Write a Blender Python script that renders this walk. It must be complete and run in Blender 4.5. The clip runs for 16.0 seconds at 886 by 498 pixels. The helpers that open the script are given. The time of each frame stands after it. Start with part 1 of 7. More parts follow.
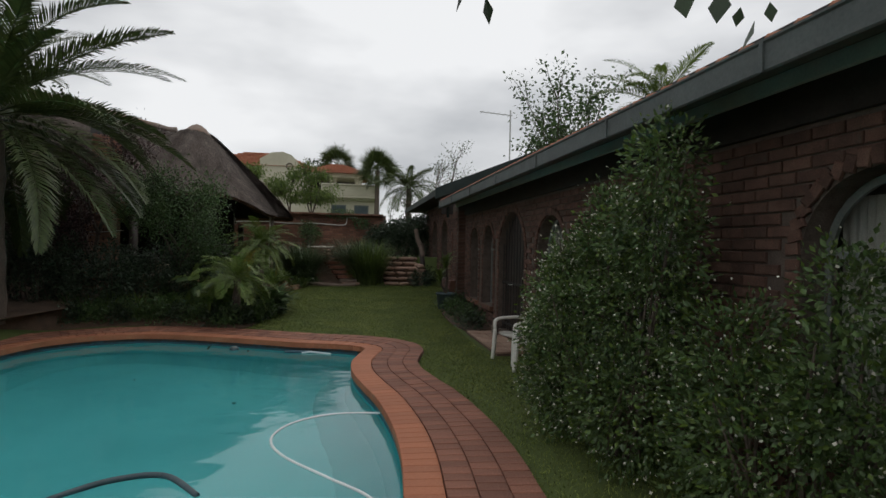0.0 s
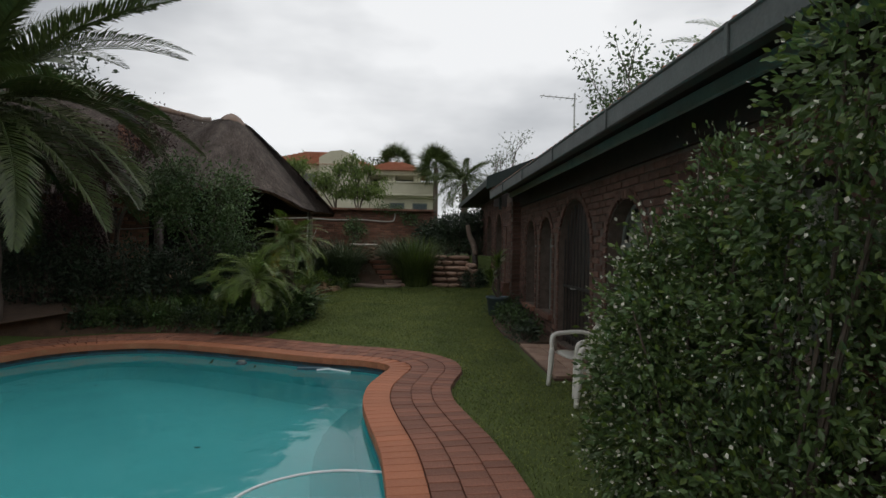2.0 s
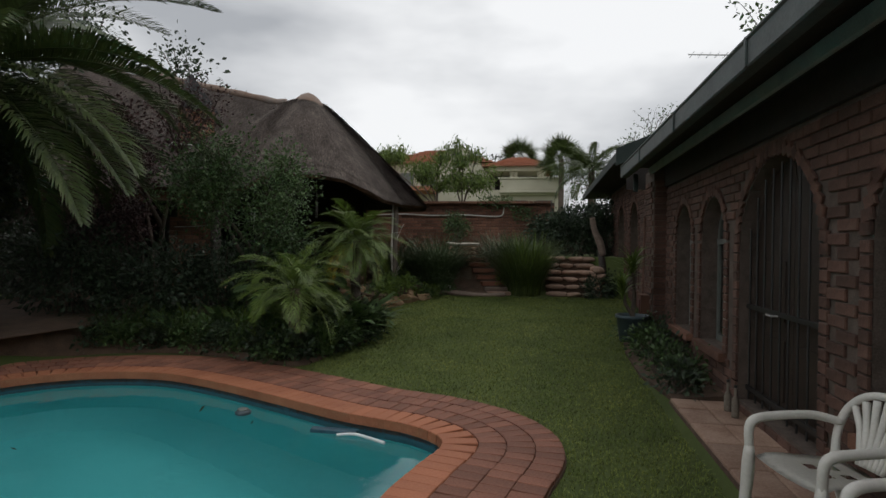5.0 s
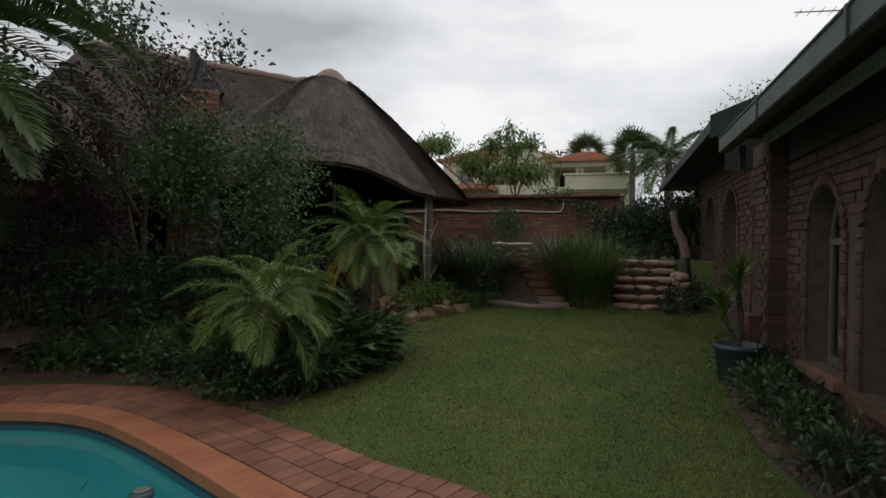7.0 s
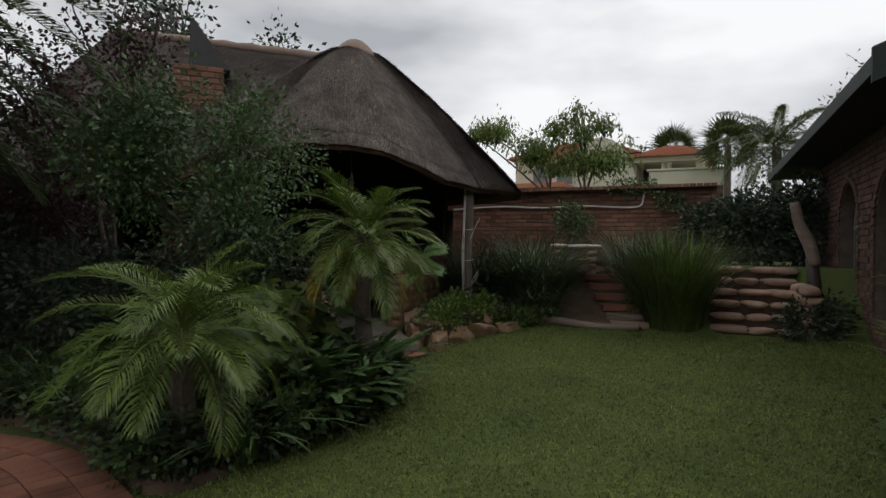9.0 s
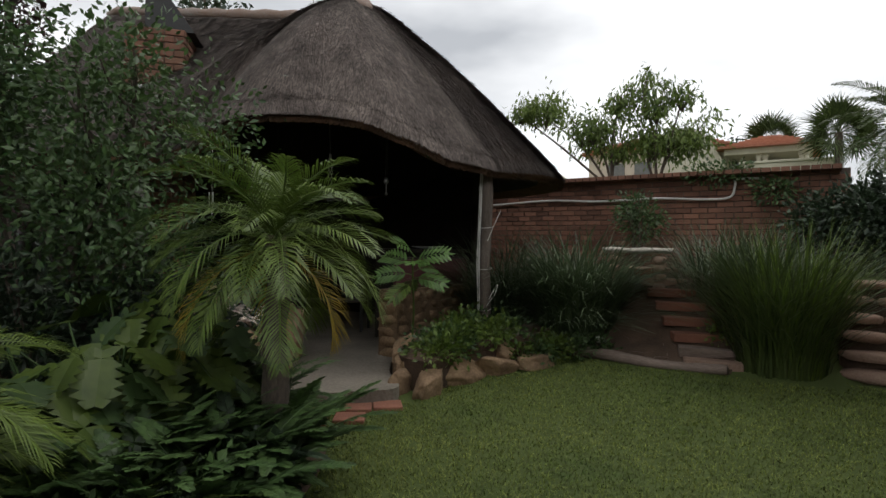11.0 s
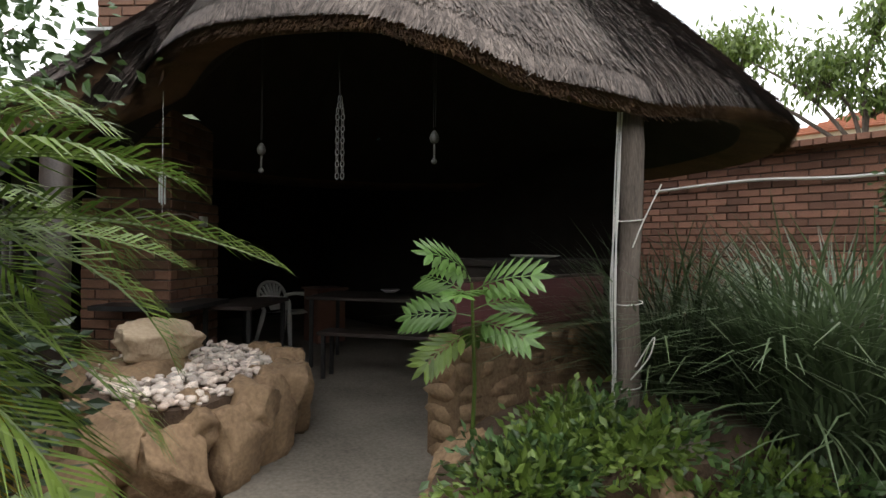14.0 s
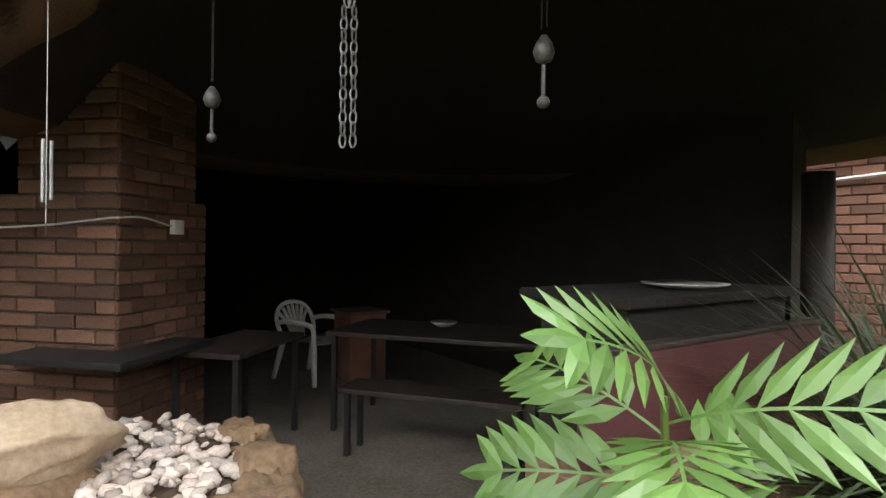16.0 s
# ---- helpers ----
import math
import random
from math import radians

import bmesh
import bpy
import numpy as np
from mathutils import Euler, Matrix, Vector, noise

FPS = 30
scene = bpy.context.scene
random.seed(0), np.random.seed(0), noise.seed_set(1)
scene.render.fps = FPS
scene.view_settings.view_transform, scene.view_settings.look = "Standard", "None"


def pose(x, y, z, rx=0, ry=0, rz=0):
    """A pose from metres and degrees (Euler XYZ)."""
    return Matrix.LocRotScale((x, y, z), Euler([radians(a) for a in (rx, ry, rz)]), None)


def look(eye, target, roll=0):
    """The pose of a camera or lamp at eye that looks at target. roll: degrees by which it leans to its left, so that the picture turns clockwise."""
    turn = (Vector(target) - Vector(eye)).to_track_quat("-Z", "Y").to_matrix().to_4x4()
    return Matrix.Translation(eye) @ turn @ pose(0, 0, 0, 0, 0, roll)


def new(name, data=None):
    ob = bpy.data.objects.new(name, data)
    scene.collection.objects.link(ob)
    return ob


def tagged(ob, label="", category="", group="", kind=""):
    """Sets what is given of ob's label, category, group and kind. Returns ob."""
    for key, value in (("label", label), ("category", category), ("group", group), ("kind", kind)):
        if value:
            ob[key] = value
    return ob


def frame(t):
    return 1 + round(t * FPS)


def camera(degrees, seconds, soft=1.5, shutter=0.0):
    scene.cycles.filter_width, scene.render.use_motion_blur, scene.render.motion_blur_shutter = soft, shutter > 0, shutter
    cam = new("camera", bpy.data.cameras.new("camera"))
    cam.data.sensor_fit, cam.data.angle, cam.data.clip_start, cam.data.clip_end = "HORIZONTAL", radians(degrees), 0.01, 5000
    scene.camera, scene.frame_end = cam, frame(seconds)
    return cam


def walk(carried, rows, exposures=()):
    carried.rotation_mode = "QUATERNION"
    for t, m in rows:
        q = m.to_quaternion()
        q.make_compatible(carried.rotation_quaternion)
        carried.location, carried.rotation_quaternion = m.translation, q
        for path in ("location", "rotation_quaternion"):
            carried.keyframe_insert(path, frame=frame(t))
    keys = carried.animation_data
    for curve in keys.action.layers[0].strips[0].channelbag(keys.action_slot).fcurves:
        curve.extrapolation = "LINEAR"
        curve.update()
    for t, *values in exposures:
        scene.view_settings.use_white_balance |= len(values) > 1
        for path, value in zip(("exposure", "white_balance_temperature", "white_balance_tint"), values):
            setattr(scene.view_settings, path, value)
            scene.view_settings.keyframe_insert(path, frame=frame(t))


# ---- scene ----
cam = camera(77.5, 16.0)
METRES, EYE, TILT, LEAN, TURN = 15.6, 1.62, 0.0, 0.0, -9.7
ROWS = [
    (0.0, 0.0, 0.0, 0.0, 0.0, -0.09, -1.23),
    (0.5, 0.0029, 0.0252, -0.0004, 1.26, -0.15, -1.21),
    (1.0, 0.0068, 0.0509, -0.0014, 2.75, -0.2, -1.14),
    (1.5, 0.0121, 0.0794, -0.0022, 4.55, -0.25, -1.11),
    (2.0, 0.0168, 0.1094, -0.0026, 6.63, -0.3, -1.06),
    (2.5, 0.0189, 0.1395, -0.0022, 9.25, -0.34, -0.99),
    (3.0, 0.021, 0.1708, -0.003, 11.83, -0.35, -0.95),
    (3.5, 0.0206, 0.2015, -0.0031, 14.0, -0.36, -0.93),
    (4.0, 0.019, 0.2334, -0.004, 16.12, -0.35, -0.82),
    (6.5, 0.0019, 0.3958, -0.006, 25.08, -0.43, -0.88),
    (7.0, -0.0048, 0.4281, -0.0055, 26.79, -0.41, -0.86),
    (7.5, -0.0127, 0.4589, -0.0052, 28.61, -0.41, -0.83),
    (8.0, -0.0189, 0.4897, -0.0054, 30.48, -0.37, -0.8),
    (8.5, -0.0245, 0.5209, -0.0054, 32.8, -0.3, -0.78),
    (11.0, -0.0669, 0.6878, -0.0025, 42.84, -0.24, -0.9),
    (11.5, -0.0782, 0.7178, -0.0026, 45.48, -0.2, -0.82),
    (12.0, -0.0922, 0.7473, -0.0031, 48.41, -0.16, -0.76),
    (12.5, -0.1088, 0.7744, -0.0024, 51.5, -0.14, -0.75),
    (13.0, -0.1287, 0.7987, -0.0012, 54.22, -0.16, -0.75),
    (13.5, -0.1511, 0.8201, -0.0003, 56.99, -0.22, -0.64),
    (14.0, -0.1759, 0.8387, 0.0016, 59.44, -0.28, -0.69),
    (14.5, -0.2005, 0.8541, 0.0052, 61.47, -0.31, -0.73),
    (15.0, -0.2254, 0.8662, 0.0072, 63.14, -0.33, -0.75),
    (15.5, -0.2508, 0.8756, 0.0085, 64.09, -0.19, -0.85),
    (16.0, -0.2765, 0.8845, 0.0081, 64.8, -0.26, -0.77),
]
walk(cam, [(t, pose(0, 0, EYE, TILT, LEAN, TURN) @ pose(METRES * x, METRES * y, METRES * z, 90 + pitch, roll, yaw)) for t, x, y, z, yaw, pitch, roll in ROWS],
     exposures=[(0.0, -0.36), (3.5, -0.3), (8.5, -0.26), (11.0, 0.1), (12.5, 0.66), (13.5, 1.16), (14.5, 1.55), (15.0, 1.75), (15.5, 2.3), (16.0, 2.6)])

# ---- sky and light ----
world = bpy.data.worlds.new("overcast_sky")
scene.world = world
world.use_nodes = True
wn, wl = world.node_tree.nodes, world.node_tree.links
wn.clear()
w_out = wn.new("ShaderNodeOutputWorld")
w_bg = wn.new("ShaderNodeBackground")
w_bg.inputs["Strength"].default_value = 0.1
w_sky = wn.new("ShaderNodeTexSky")
w_sky.sky_type = "NISHITA"
w_sky.sun_disc = False
w_sky.sun_elevation, w_sky.sun_rotation = radians(55), radians(30)
w_co = wn.new("ShaderNodeTexCoord")
w_map = wn.new("ShaderNodeMapping")
w_map.inputs["Scale"].default_value = (1.0, 1.0, 2.6)
w_map.inputs["Location"].default_value = (3.1, 0.4, 0.2)
w_noise = wn.new("ShaderNodeTexNoise")
w_noise.inputs["Scale"].default_value = 1.7
w_noise.inputs["Detail"].default_value = 5.0
w_noise.inputs["Roughness"].default_value = 0.48
w_ramp = wn.new("ShaderNodeValToRGB")
w_ramp.color_ramp.elements[0].position = 0.31
w_ramp.color_ramp.elements[0].color = (5.2, 5.4, 5.7, 1)
w_ramp.color_ramp.elements[1].position = 0.56
w_ramp.color_ramp.elements[1].color = (11.6, 11.7, 11.8, 1)
w_mix = wn.new("ShaderNodeMixRGB")
w_mix.inputs["Fac"].default_value = 0.94
wl.new(w_co.outputs["Generated"], w_map.inputs["Vector"])
wl.new(w_map.outputs["Vector"], w_noise.inputs["Vector"])
wl.new(w_noise.outputs["Fac"], w_ramp.inputs["Fac"])
wl.new(w_sky.outputs["Color"], w_mix.inputs["Color1"])
wl.new(w_ramp.outputs["Color"], w_mix.inputs["Color2"])
wl.new(w_mix.outputs["Color"], w_bg.inputs["Color"])
wl.new(w_bg.outputs["Background"], w_out.inputs["Surface"])

sun = new("sun", bpy.data.lights.new("sun", "SUN"))
sun.data.energy, sun.data.angle, sun.data.color = 0.5, radians(25), (1.0, 0.96, 0.9)
sun.matrix_world = look((4, 12, 14), (0, 8, 0))


# ---- materials ----
def material(name, low, high, scale=6.0, rough=0.85, bump=0.3, fine=60.0, stretch=(1, 1, 1), vary=0.0, metal=0.0, island=False, gloss=0.5, through_light=0.0):
    """Two colours mixed by noise at two scales, with fine relief; vary: change of brightness from piece to piece."""
    m = bpy.data.materials.new(name)
    m.use_nodes = True
    n, l = m.node_tree.nodes, m.node_tree.links
    b = n["Principled BSDF"]
    co = n.new("ShaderNodeTexCoord")
    mp = n.new("ShaderNodeMapping")
    mp.inputs["Scale"].default_value = stretch
    l.new(co.outputs["Object"], mp.inputs["Vector"])
    n1, n2 = n.new("ShaderNodeTexNoise"), n.new("ShaderNodeTexNoise")
    n1.inputs["Scale"].default_value, n2.inputs["Scale"].default_value = scale, fine
    n1.inputs["Detail"].default_value = n2.inputs["Detail"].default_value = 4
    for k in (n1, n2):
        l.new(mp.outputs["Vector"], k.inputs["Vector"])
    add = n.new("ShaderNodeMath")
    add.operation = "MULTIPLY_ADD"
    add.inputs[1].default_value = 0.45
    l.new(n2.outputs["Fac"], add.inputs[0])
    half = n.new("ShaderNodeMath")
    half.operation = "MULTIPLY"
    half.inputs[1].default_value = 0.55
    l.new(n1.outputs["Fac"], half.inputs[0])
    l.new(half.outputs[0], add.inputs[2])
    r = n.new("ShaderNodeValToRGB")
    r.color_ramp.elements[0].position, r.color_ramp.elements[1].position = 0.32, 0.68
    r.color_ramp.elements[0].color, r.color_ramp.elements[1].color = (*low, 1), (*high, 1)
    l.new(add.outputs[0], r.inputs["Fac"])
    colour = r.outputs["Color"]
    if vary:
        src = n.new("ShaderNodeNewGeometry").outputs["Random Per Island"] if island else n.new("ShaderNodeObjectInfo").outputs["Random"]
        mr = n.new("ShaderNodeMapRange")
        mr.inputs["To Min"].default_value, mr.inputs["To Max"].default_value = 1 - vary, 1 + vary
        l.new(src, mr.inputs["Value"])
        hs = n.new("ShaderNodeHueSaturation")
        l.new(mr.outputs["Result"], hs.inputs["Value"])
        l.new(colour, hs.inputs["Color"])
        colour = hs.outputs["Color"]
    l.new(colour, b.inputs["Base Color"])
    b.inputs["Roughness"].default_value, b.inputs["Metallic"].default_value = rough, metal
    b.inputs["Specular IOR Level"].default_value = gloss
    if bump:
        bp = n.new("ShaderNodeBump")
        bp.inputs["Strength"].default_value, bp.inputs["Distance"].default_value = bump, 0.02
        l.new(add.outputs[0], bp.inputs["Height"])
        l.new(bp.outputs["Normal"], b.inputs["Normal"])
    if through_light:
        tr = n.new("ShaderNodeBsdfTranslucent")
        l.new(colour, tr.inputs["Color"])
        mx = n.new("ShaderNodeMixShader")
        mx.inputs["Fac"].default_value = through_light
        l.new(b.outputs["BSDF"], mx.inputs[1])
        l.new(tr.outputs["BSDF"], mx.inputs[2])
        l.new(mx.outputs["Shader"], n["Material Output"].inputs["Surface"])
    return m


def glass(name, colour=(1, 1, 1), ior=1.45, rough=0.02, wave=0.0):
    m = bpy.data.materials.new(name)
    m.use_nodes = True
    n, l = m.node_tree.nodes, m.node_tree.links
    b = n["Principled BSDF"]
    b.inputs["Base Color"].default_value = (*colour, 1)
    b.inputs["Transmission Weight"].default_value = 1.0
    b.inputs["Roughness"].default_value, b.inputs["IOR"].default_value = rough, ior
    if wave:
        co, ns, bp = n.new("ShaderNodeTexCoord"), n.new("ShaderNodeTexNoise"), n.new("ShaderNodeBump")
        ns.inputs["Scale"].default_value, ns.inputs["Detail"].default_value = 1.6, 3
        bp.inputs["Strength"].default_value, bp.inputs["Distance"].default_value = wave, 0.05
        l.new(co.outputs["Object"], ns.inputs["Vector"])
        l.new(ns.outputs["Fac"], bp.inputs["Height"])
        l.new(bp.outputs["Normal"], b.inputs["Normal"])
    return m


M_LAWN = material("lawn_soil", (0.045, 0.068, 0.011), (0.085, 0.115, 0.024), 1.3, 0.95, 0.6, 90)
M_BLADE = material("grass_blade", (0.06, 0.10, 0.016), (0.23, 0.26, 0.06), 1.4, 0.7, 0.0, 14, vary=0.6, island=True, through_light=0.25)
M_SOIL = material("bed_soil", (0.045, 0.028, 0.018), (0.12, 0.075, 0.048), 5, 0.95, 0.8, 70)
M_PAVER = material("terracotta_paver", (0.125, 0.047, 0.03), (0.29, 0.122, 0.075), 3, 0.75, 0.45, 90, vary=0.24)
M_PAVER_FAR = material("terracotta_paver_far", (0.125, 0.047, 0.03), (0.29, 0.122, 0.075), 3, 0.75, 0.45, 90, vary=0.24, island=True)
M_COPING = material("terracotta_coping", (0.29, 0.092, 0.042), (0.46, 0.18, 0.09), 3, 0.7, 0.35, 70, vary=0.12)
M_MORTAR = material("joint_mortar", (0.06, 0.034, 0.025), (0.14, 0.085, 0.06), 9, 0.95, 0.5, 120)
M_POOL = material("pool_plaster", (0.05, 0.38, 0.40), (0.075, 0.47, 0.49), 0.7, 0.7, 0.05, 30)
M_POOLTILE = material("pool_waterline_tile", (0.02, 0.06, 0.09), (0.05, 0.12, 0.16), 12, 0.35, 0.1, 80)
M_WATER = glass("pool_water", (0.93, 1.0, 1.0), 1.33, 0.05, 0.3)
M_GLASS = glass("window_glass", (0.95, 1, 0.98))
M_BRICK = material("house_brick", (0.055, 0.028, 0.021), (0.165, 0.088, 0.064), 8, 0.9, 0.5, 110, vary=0.3)
M_BRICK_FAR = material("house_brick_far", (0.055, 0.028, 0.021), (0.165, 0.088, 0.064), 8, 0.9, 0.5, 110, vary=0.3, island=True)
M_BRICK_OR = material("orange_brick", (0.10, 0.046, 0.031), (0.27, 0.13, 0.084), 2.2, 0.9, 0.5, 110, vary=0.38)
M_BRICK_OR_FAR = material("orange_brick_far", (0.10, 0.046, 0.031), (0.27, 0.13, 0.084), 2.2, 0.9, 0.5, 110, vary=0.25, island=True)
# Braai stack brick, its colour toned down to suit the dim lapa.
M_BRICK_STACK = material("dimmed_stack_brick", (0.11, 0.052, 0.033), (0.27, 0.145, 0.092), 3, 0.9, 0.5, 110, vary=0.4)
M_WALLCORE = material("brick_mortar", (0.06, 0.045, 0.036), (0.15, 0.115, 0.095), 9, 0.95, 0.5, 90)
M_GREEN = material("dark_green_fascia", (0.016, 0.026, 0.023), (0.034, 0.046, 0.042), 5, 0.65, 0.12, 60, gloss=0.25)
M_GUTTER = material("grey_green_gutter", (0.06, 0.07, 0.068), (0.105, 0.118, 0.115), 4, 0.6, 0.1, 50, gloss=0.3)
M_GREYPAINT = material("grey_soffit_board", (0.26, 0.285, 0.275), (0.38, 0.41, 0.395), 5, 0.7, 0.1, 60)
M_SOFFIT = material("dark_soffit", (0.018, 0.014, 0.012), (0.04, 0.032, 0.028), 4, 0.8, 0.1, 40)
M_ROOFTILE = material("clay_roof_tile", (0.28, 0.10, 0.055), (0.46, 0.20, 0.12), 6, 0.8, 0.4, 80, vary=0.2, island=True)
M_THATCH = material("grey_thatch", (0.036, 0.026, 0.022), (0.115, 0.088, 0.074), 2.2, 0.95, 0.9, 38, stretch=(1, 1, 1))
M_REED = material("thatch_reed", (0.045, 0.033, 0.028), (0.18, 0.145, 0.125), 3, 0.9, 0.0, 30, vary=0.55, island=True)
M_THATCHCUT = material("cut_thatch_edge", (0.05, 0.026, 0.013), (0.155, 0.08, 0.037), 5, 0.95, 0.8, 160)
# Near-black for thatch underside, walls and counter: the lapa's shade put into colour.
M_LAPA_SHADE = material("lapa_shade_dark", (0.012, 0.009, 0.007), (0.035, 0.026, 0.02), 4, 0.95, 0.4, 60)
M_RIDGE = material("mortar_ridge_cap", (0.20, 0.115, 0.075), (0.27, 0.24, 0.215), 1.6, 0.85, 0.3, 40)
M_STONE = material("sandstone", (0.12, 0.072, 0.04), (0.34, 0.225, 0.13), 3.5, 0.9, 0.7, 40, vary=0.2)
M_PALESTONE = material("pale_sandstone", (0.34, 0.24, 0.15), (0.56, 0.44, 0.31), 3.5, 0.9, 0.7, 40)
M_FLAG = material("flagstone", (0.24, 0.14, 0.095), (0.42, 0.29, 0.22), 4, 0.9, 0.6, 50, vary=0.22)
M_SLAB = material("concrete_slab", (0.105, 0.088, 0.068), (0.26, 0.228, 0.185), 1.4, 0.9, 0.35, 45)
M_PEBBLE = material("white_pebble", (0.44, 0.31, 0.24), (0.78, 0.71, 0.64), 2.5, 0.7, 0.15, 90, vary=0.4, island=True)
M_WOOD = material("weathered_wood", (0.045, 0.034, 0.028), (0.19, 0.15, 0.122), 3, 0.9, 0.9, 45, stretch=(4, 4, 0.35), vary=0.12)
M_DARKWOOD = material("dark_wood", (0.018, 0.012, 0.009), (0.05, 0.034, 0.025), 4, 0.6, 0.3, 60)
M_BARK = material("bark", (0.05, 0.038, 0.03), (0.16, 0.125, 0.10), 6, 0.95, 0.8, 60, stretch=(1, 1, 0.4))
M_LEAF = material("shrub_leaf", (0.035, 0.07, 0.022), (0.09, 0.15, 0.046), 1.1, 0.45, 0.0, 12, vary=0.4, island=True, through_light=0.2)
M_JASMINE = material("jasmine_leaf", (0.045, 0.085, 0.026), (0.12, 0.185, 0.06), 1.6, 0.42, 0.0, 12, vary=0.45, island=True, through_light=0.22)
M_LEAF_LIGHT = material("light_leaf", (0.07, 0.12, 0.02), (0.16, 0.22, 0.045), 1.1, 0.45, 0.0, 12, vary=0.35, island=True, through_light=0.3)
M_LEAF_DARK = material("dark_leaf", (0.016, 0.032, 0.015), (0.04, 0.066, 0.03), 1.1, 0.5, 0.0, 12, vary=0.4, island=True, through_light=0.12)
M_SAPLEAF = material("sapling_leaf", (0.075, 0.155, 0.035), (0.135, 0.235, 0.06), 1.1, 0.4, 0.0, 12, vary=0.2, island=True, through_light=0.3)
M_WOODX = material("weathered_log", (0.10, 0.072, 0.056), (0.29, 0.22, 0.18), 3, 0.9, 0.6, 45, stretch=(0.4, 3, 3))
M_PLANK = material("bleached_plank", (0.34, 0.30, 0.25), (0.56, 0.52, 0.45), 3, 0.9, 0.5, 45, stretch=(0.5, 3, 3))
M_LEAF_RED = material("plum_leaf", (0.03, 0.012, 0.014), (0.085, 0.038, 0.036), 1.1, 0.5, 0.0, 12, vary=0.4, island=True, through_light=0.15)
M_BUD = material("pale_blossom", (0.42, 0.40, 0.32), (0.72, 0.70, 0.60), 3, 0.6, 0.0, 20, vary=0.2, island=True)
M_PALM = material("palm_leaflet", (0.065, 0.11, 0.018), (0.16, 0.22, 0.042), 0.9, 0.4, 0.0, 10, vary=0.3, island=True, through_light=0.27)
M_PALM_DARK = material("dark_palm_leaflet", (0.032, 0.054, 0.015), (0.09, 0.12, 0.034), 0.9, 0.45, 0.0, 10, vary=0.3, island=True, through_light=0.2)
M_PALM_YEL = material("yellowing_leaflet", (0.22, 0.17, 0.02), (0.46, 0.31, 0.04), 0.9, 0.5, 0.0, 10, vary=0.3, island=True, through_light=0.25)
M_STRAP = material("strap_leaf", (0.042, 0.068, 0.03), (0.11, 0.15, 0.072), 0.9, 0.4, 0.0, 10, vary=0.4, island=True, through_light=0.24)
M_PLASTIC = material("white_plastic", (0.62, 0.60, 0.55), (0.76, 0.74, 0.69), 4, 0.45, 0.06, 60)
M_CREAM = material("cream_plaster", (0.46, 0.43, 0.33), (0.58, 0.55, 0.44), 1.2, 0.9, 0.15, 20)
M_METAL = material("galvanised_metal", (0.35, 0.35, 0.34), (0.6, 0.6, 0.58), 8, 0.35, 0.1, 60, metal=0.35)
# Chain metal, made darker in colour because the lapa is dim.
M_DIMMETAL = material("dimmed_metal", (0.09, 0.085, 0.08), (0.24, 0.235, 0.22), 8, 0.45, 0.15, 60, metal=0.35)
# Hung lamp and ornament, their dimness in the lapa put into the colour.
M_DIMGLASS = material("dimmed_ornament", (0.03, 0.028, 0.025), (0.12, 0.115, 0.105), 14, 0.4, 0.3, 90)
M_BLACKMETAL = material("black_steel", (0.012, 0.012, 0.012), (0.03, 0.028, 0.026), 8, 0.5, 0.1, 60)
M_MAROON = material("maroon_painted_board", (0.075, 0.022, 0.024), (0.125, 0.045, 0.045), 3, 0.5, 0.1, 50)
M_CURTAIN = material("cream_curtain", (0.42, 0.40, 0.36), (0.60, 0.58, 0.53), 3, 0.9, 0.2, 50)
M_FRAME = material("grey_green_frame", (0.10, 0.115, 0.105), (0.17, 0.185, 0.17), 5, 0.5, 0.1, 60)
M_DARKROOM = material("dim_interior_paint", (0.10, 0.09, 0.08), (0.16, 0.145, 0.13), 2, 0.9, 0.05, 30)
M_POT = material("blue_grey_pot", (0.03, 0.05, 0.06), (0.07, 0.10, 0.115), 5, 0.5, 0.15, 50)
M_WIRE = material("white_cable", (0.5, 0.48, 0.44), (0.7, 0.68, 0.64), 5, 0.6, 0.0, 50)
M_HOSE = material("white_pool_hose", (0.6, 0.66, 0.66), (0.78, 0.82, 0.82), 5, 0.5, 0.1, 50)


# ---- builders ----
def obj(name, bm, mat, parent=None, label="", smooth=False):
    me = bpy.data.meshes.new(name)
    bm.to_mesh(me)
    bm.free()
    me.materials.append(mat)
    if smooth:
        me.shade_smooth()
    ob = new(name, me)
    if parent is not None:
        ob.parent = parent
    if label:
        ob["label"] = label
    return ob


def raw(name, verts, faces, mat, parent=None, smooth=False):
    me = bpy.data.meshes.new(name)
    me.from_pydata([tuple(v) for v in verts], [], faces)
    me.materials.append(mat)
    if smooth:
        me.shade_smooth()
    ob = new(name, me)
    if parent is not None:
        ob.parent = parent
    return ob


part = obj


def thing(name, at, label, category, group=""):
    ob = new(name)
    ob.location = at
    return tagged(ob, label, category, group)


def box(bm, x0, x1, y0, y1, z0, z1, bev=0.0, m=None):
    r = bmesh.ops.create_cube(bm, size=1.0)
    vs = r["verts"]
    bmesh.ops.scale(bm, vec=(x1 - x0, y1 - y0, z1 - z0), verts=vs)
    bmesh.ops.translate(bm, vec=((x0 + x1) / 2, (y0 + y1) / 2, (z0 + z1) / 2), verts=vs)
    if bev:
        es = list({e for v in vs for e in v.link_edges})
        out = bmesh.ops.bevel(bm, geom=es, offset=bev, segments=2, affect="EDGES", profile=0.6)
        vs = list({v for f in out["faces"] for v in f.verts} | {v for v in vs if v.is_valid})
    if m is not None:
        bmesh.ops.transform(bm, matrix=m, verts=vs)
    return vs


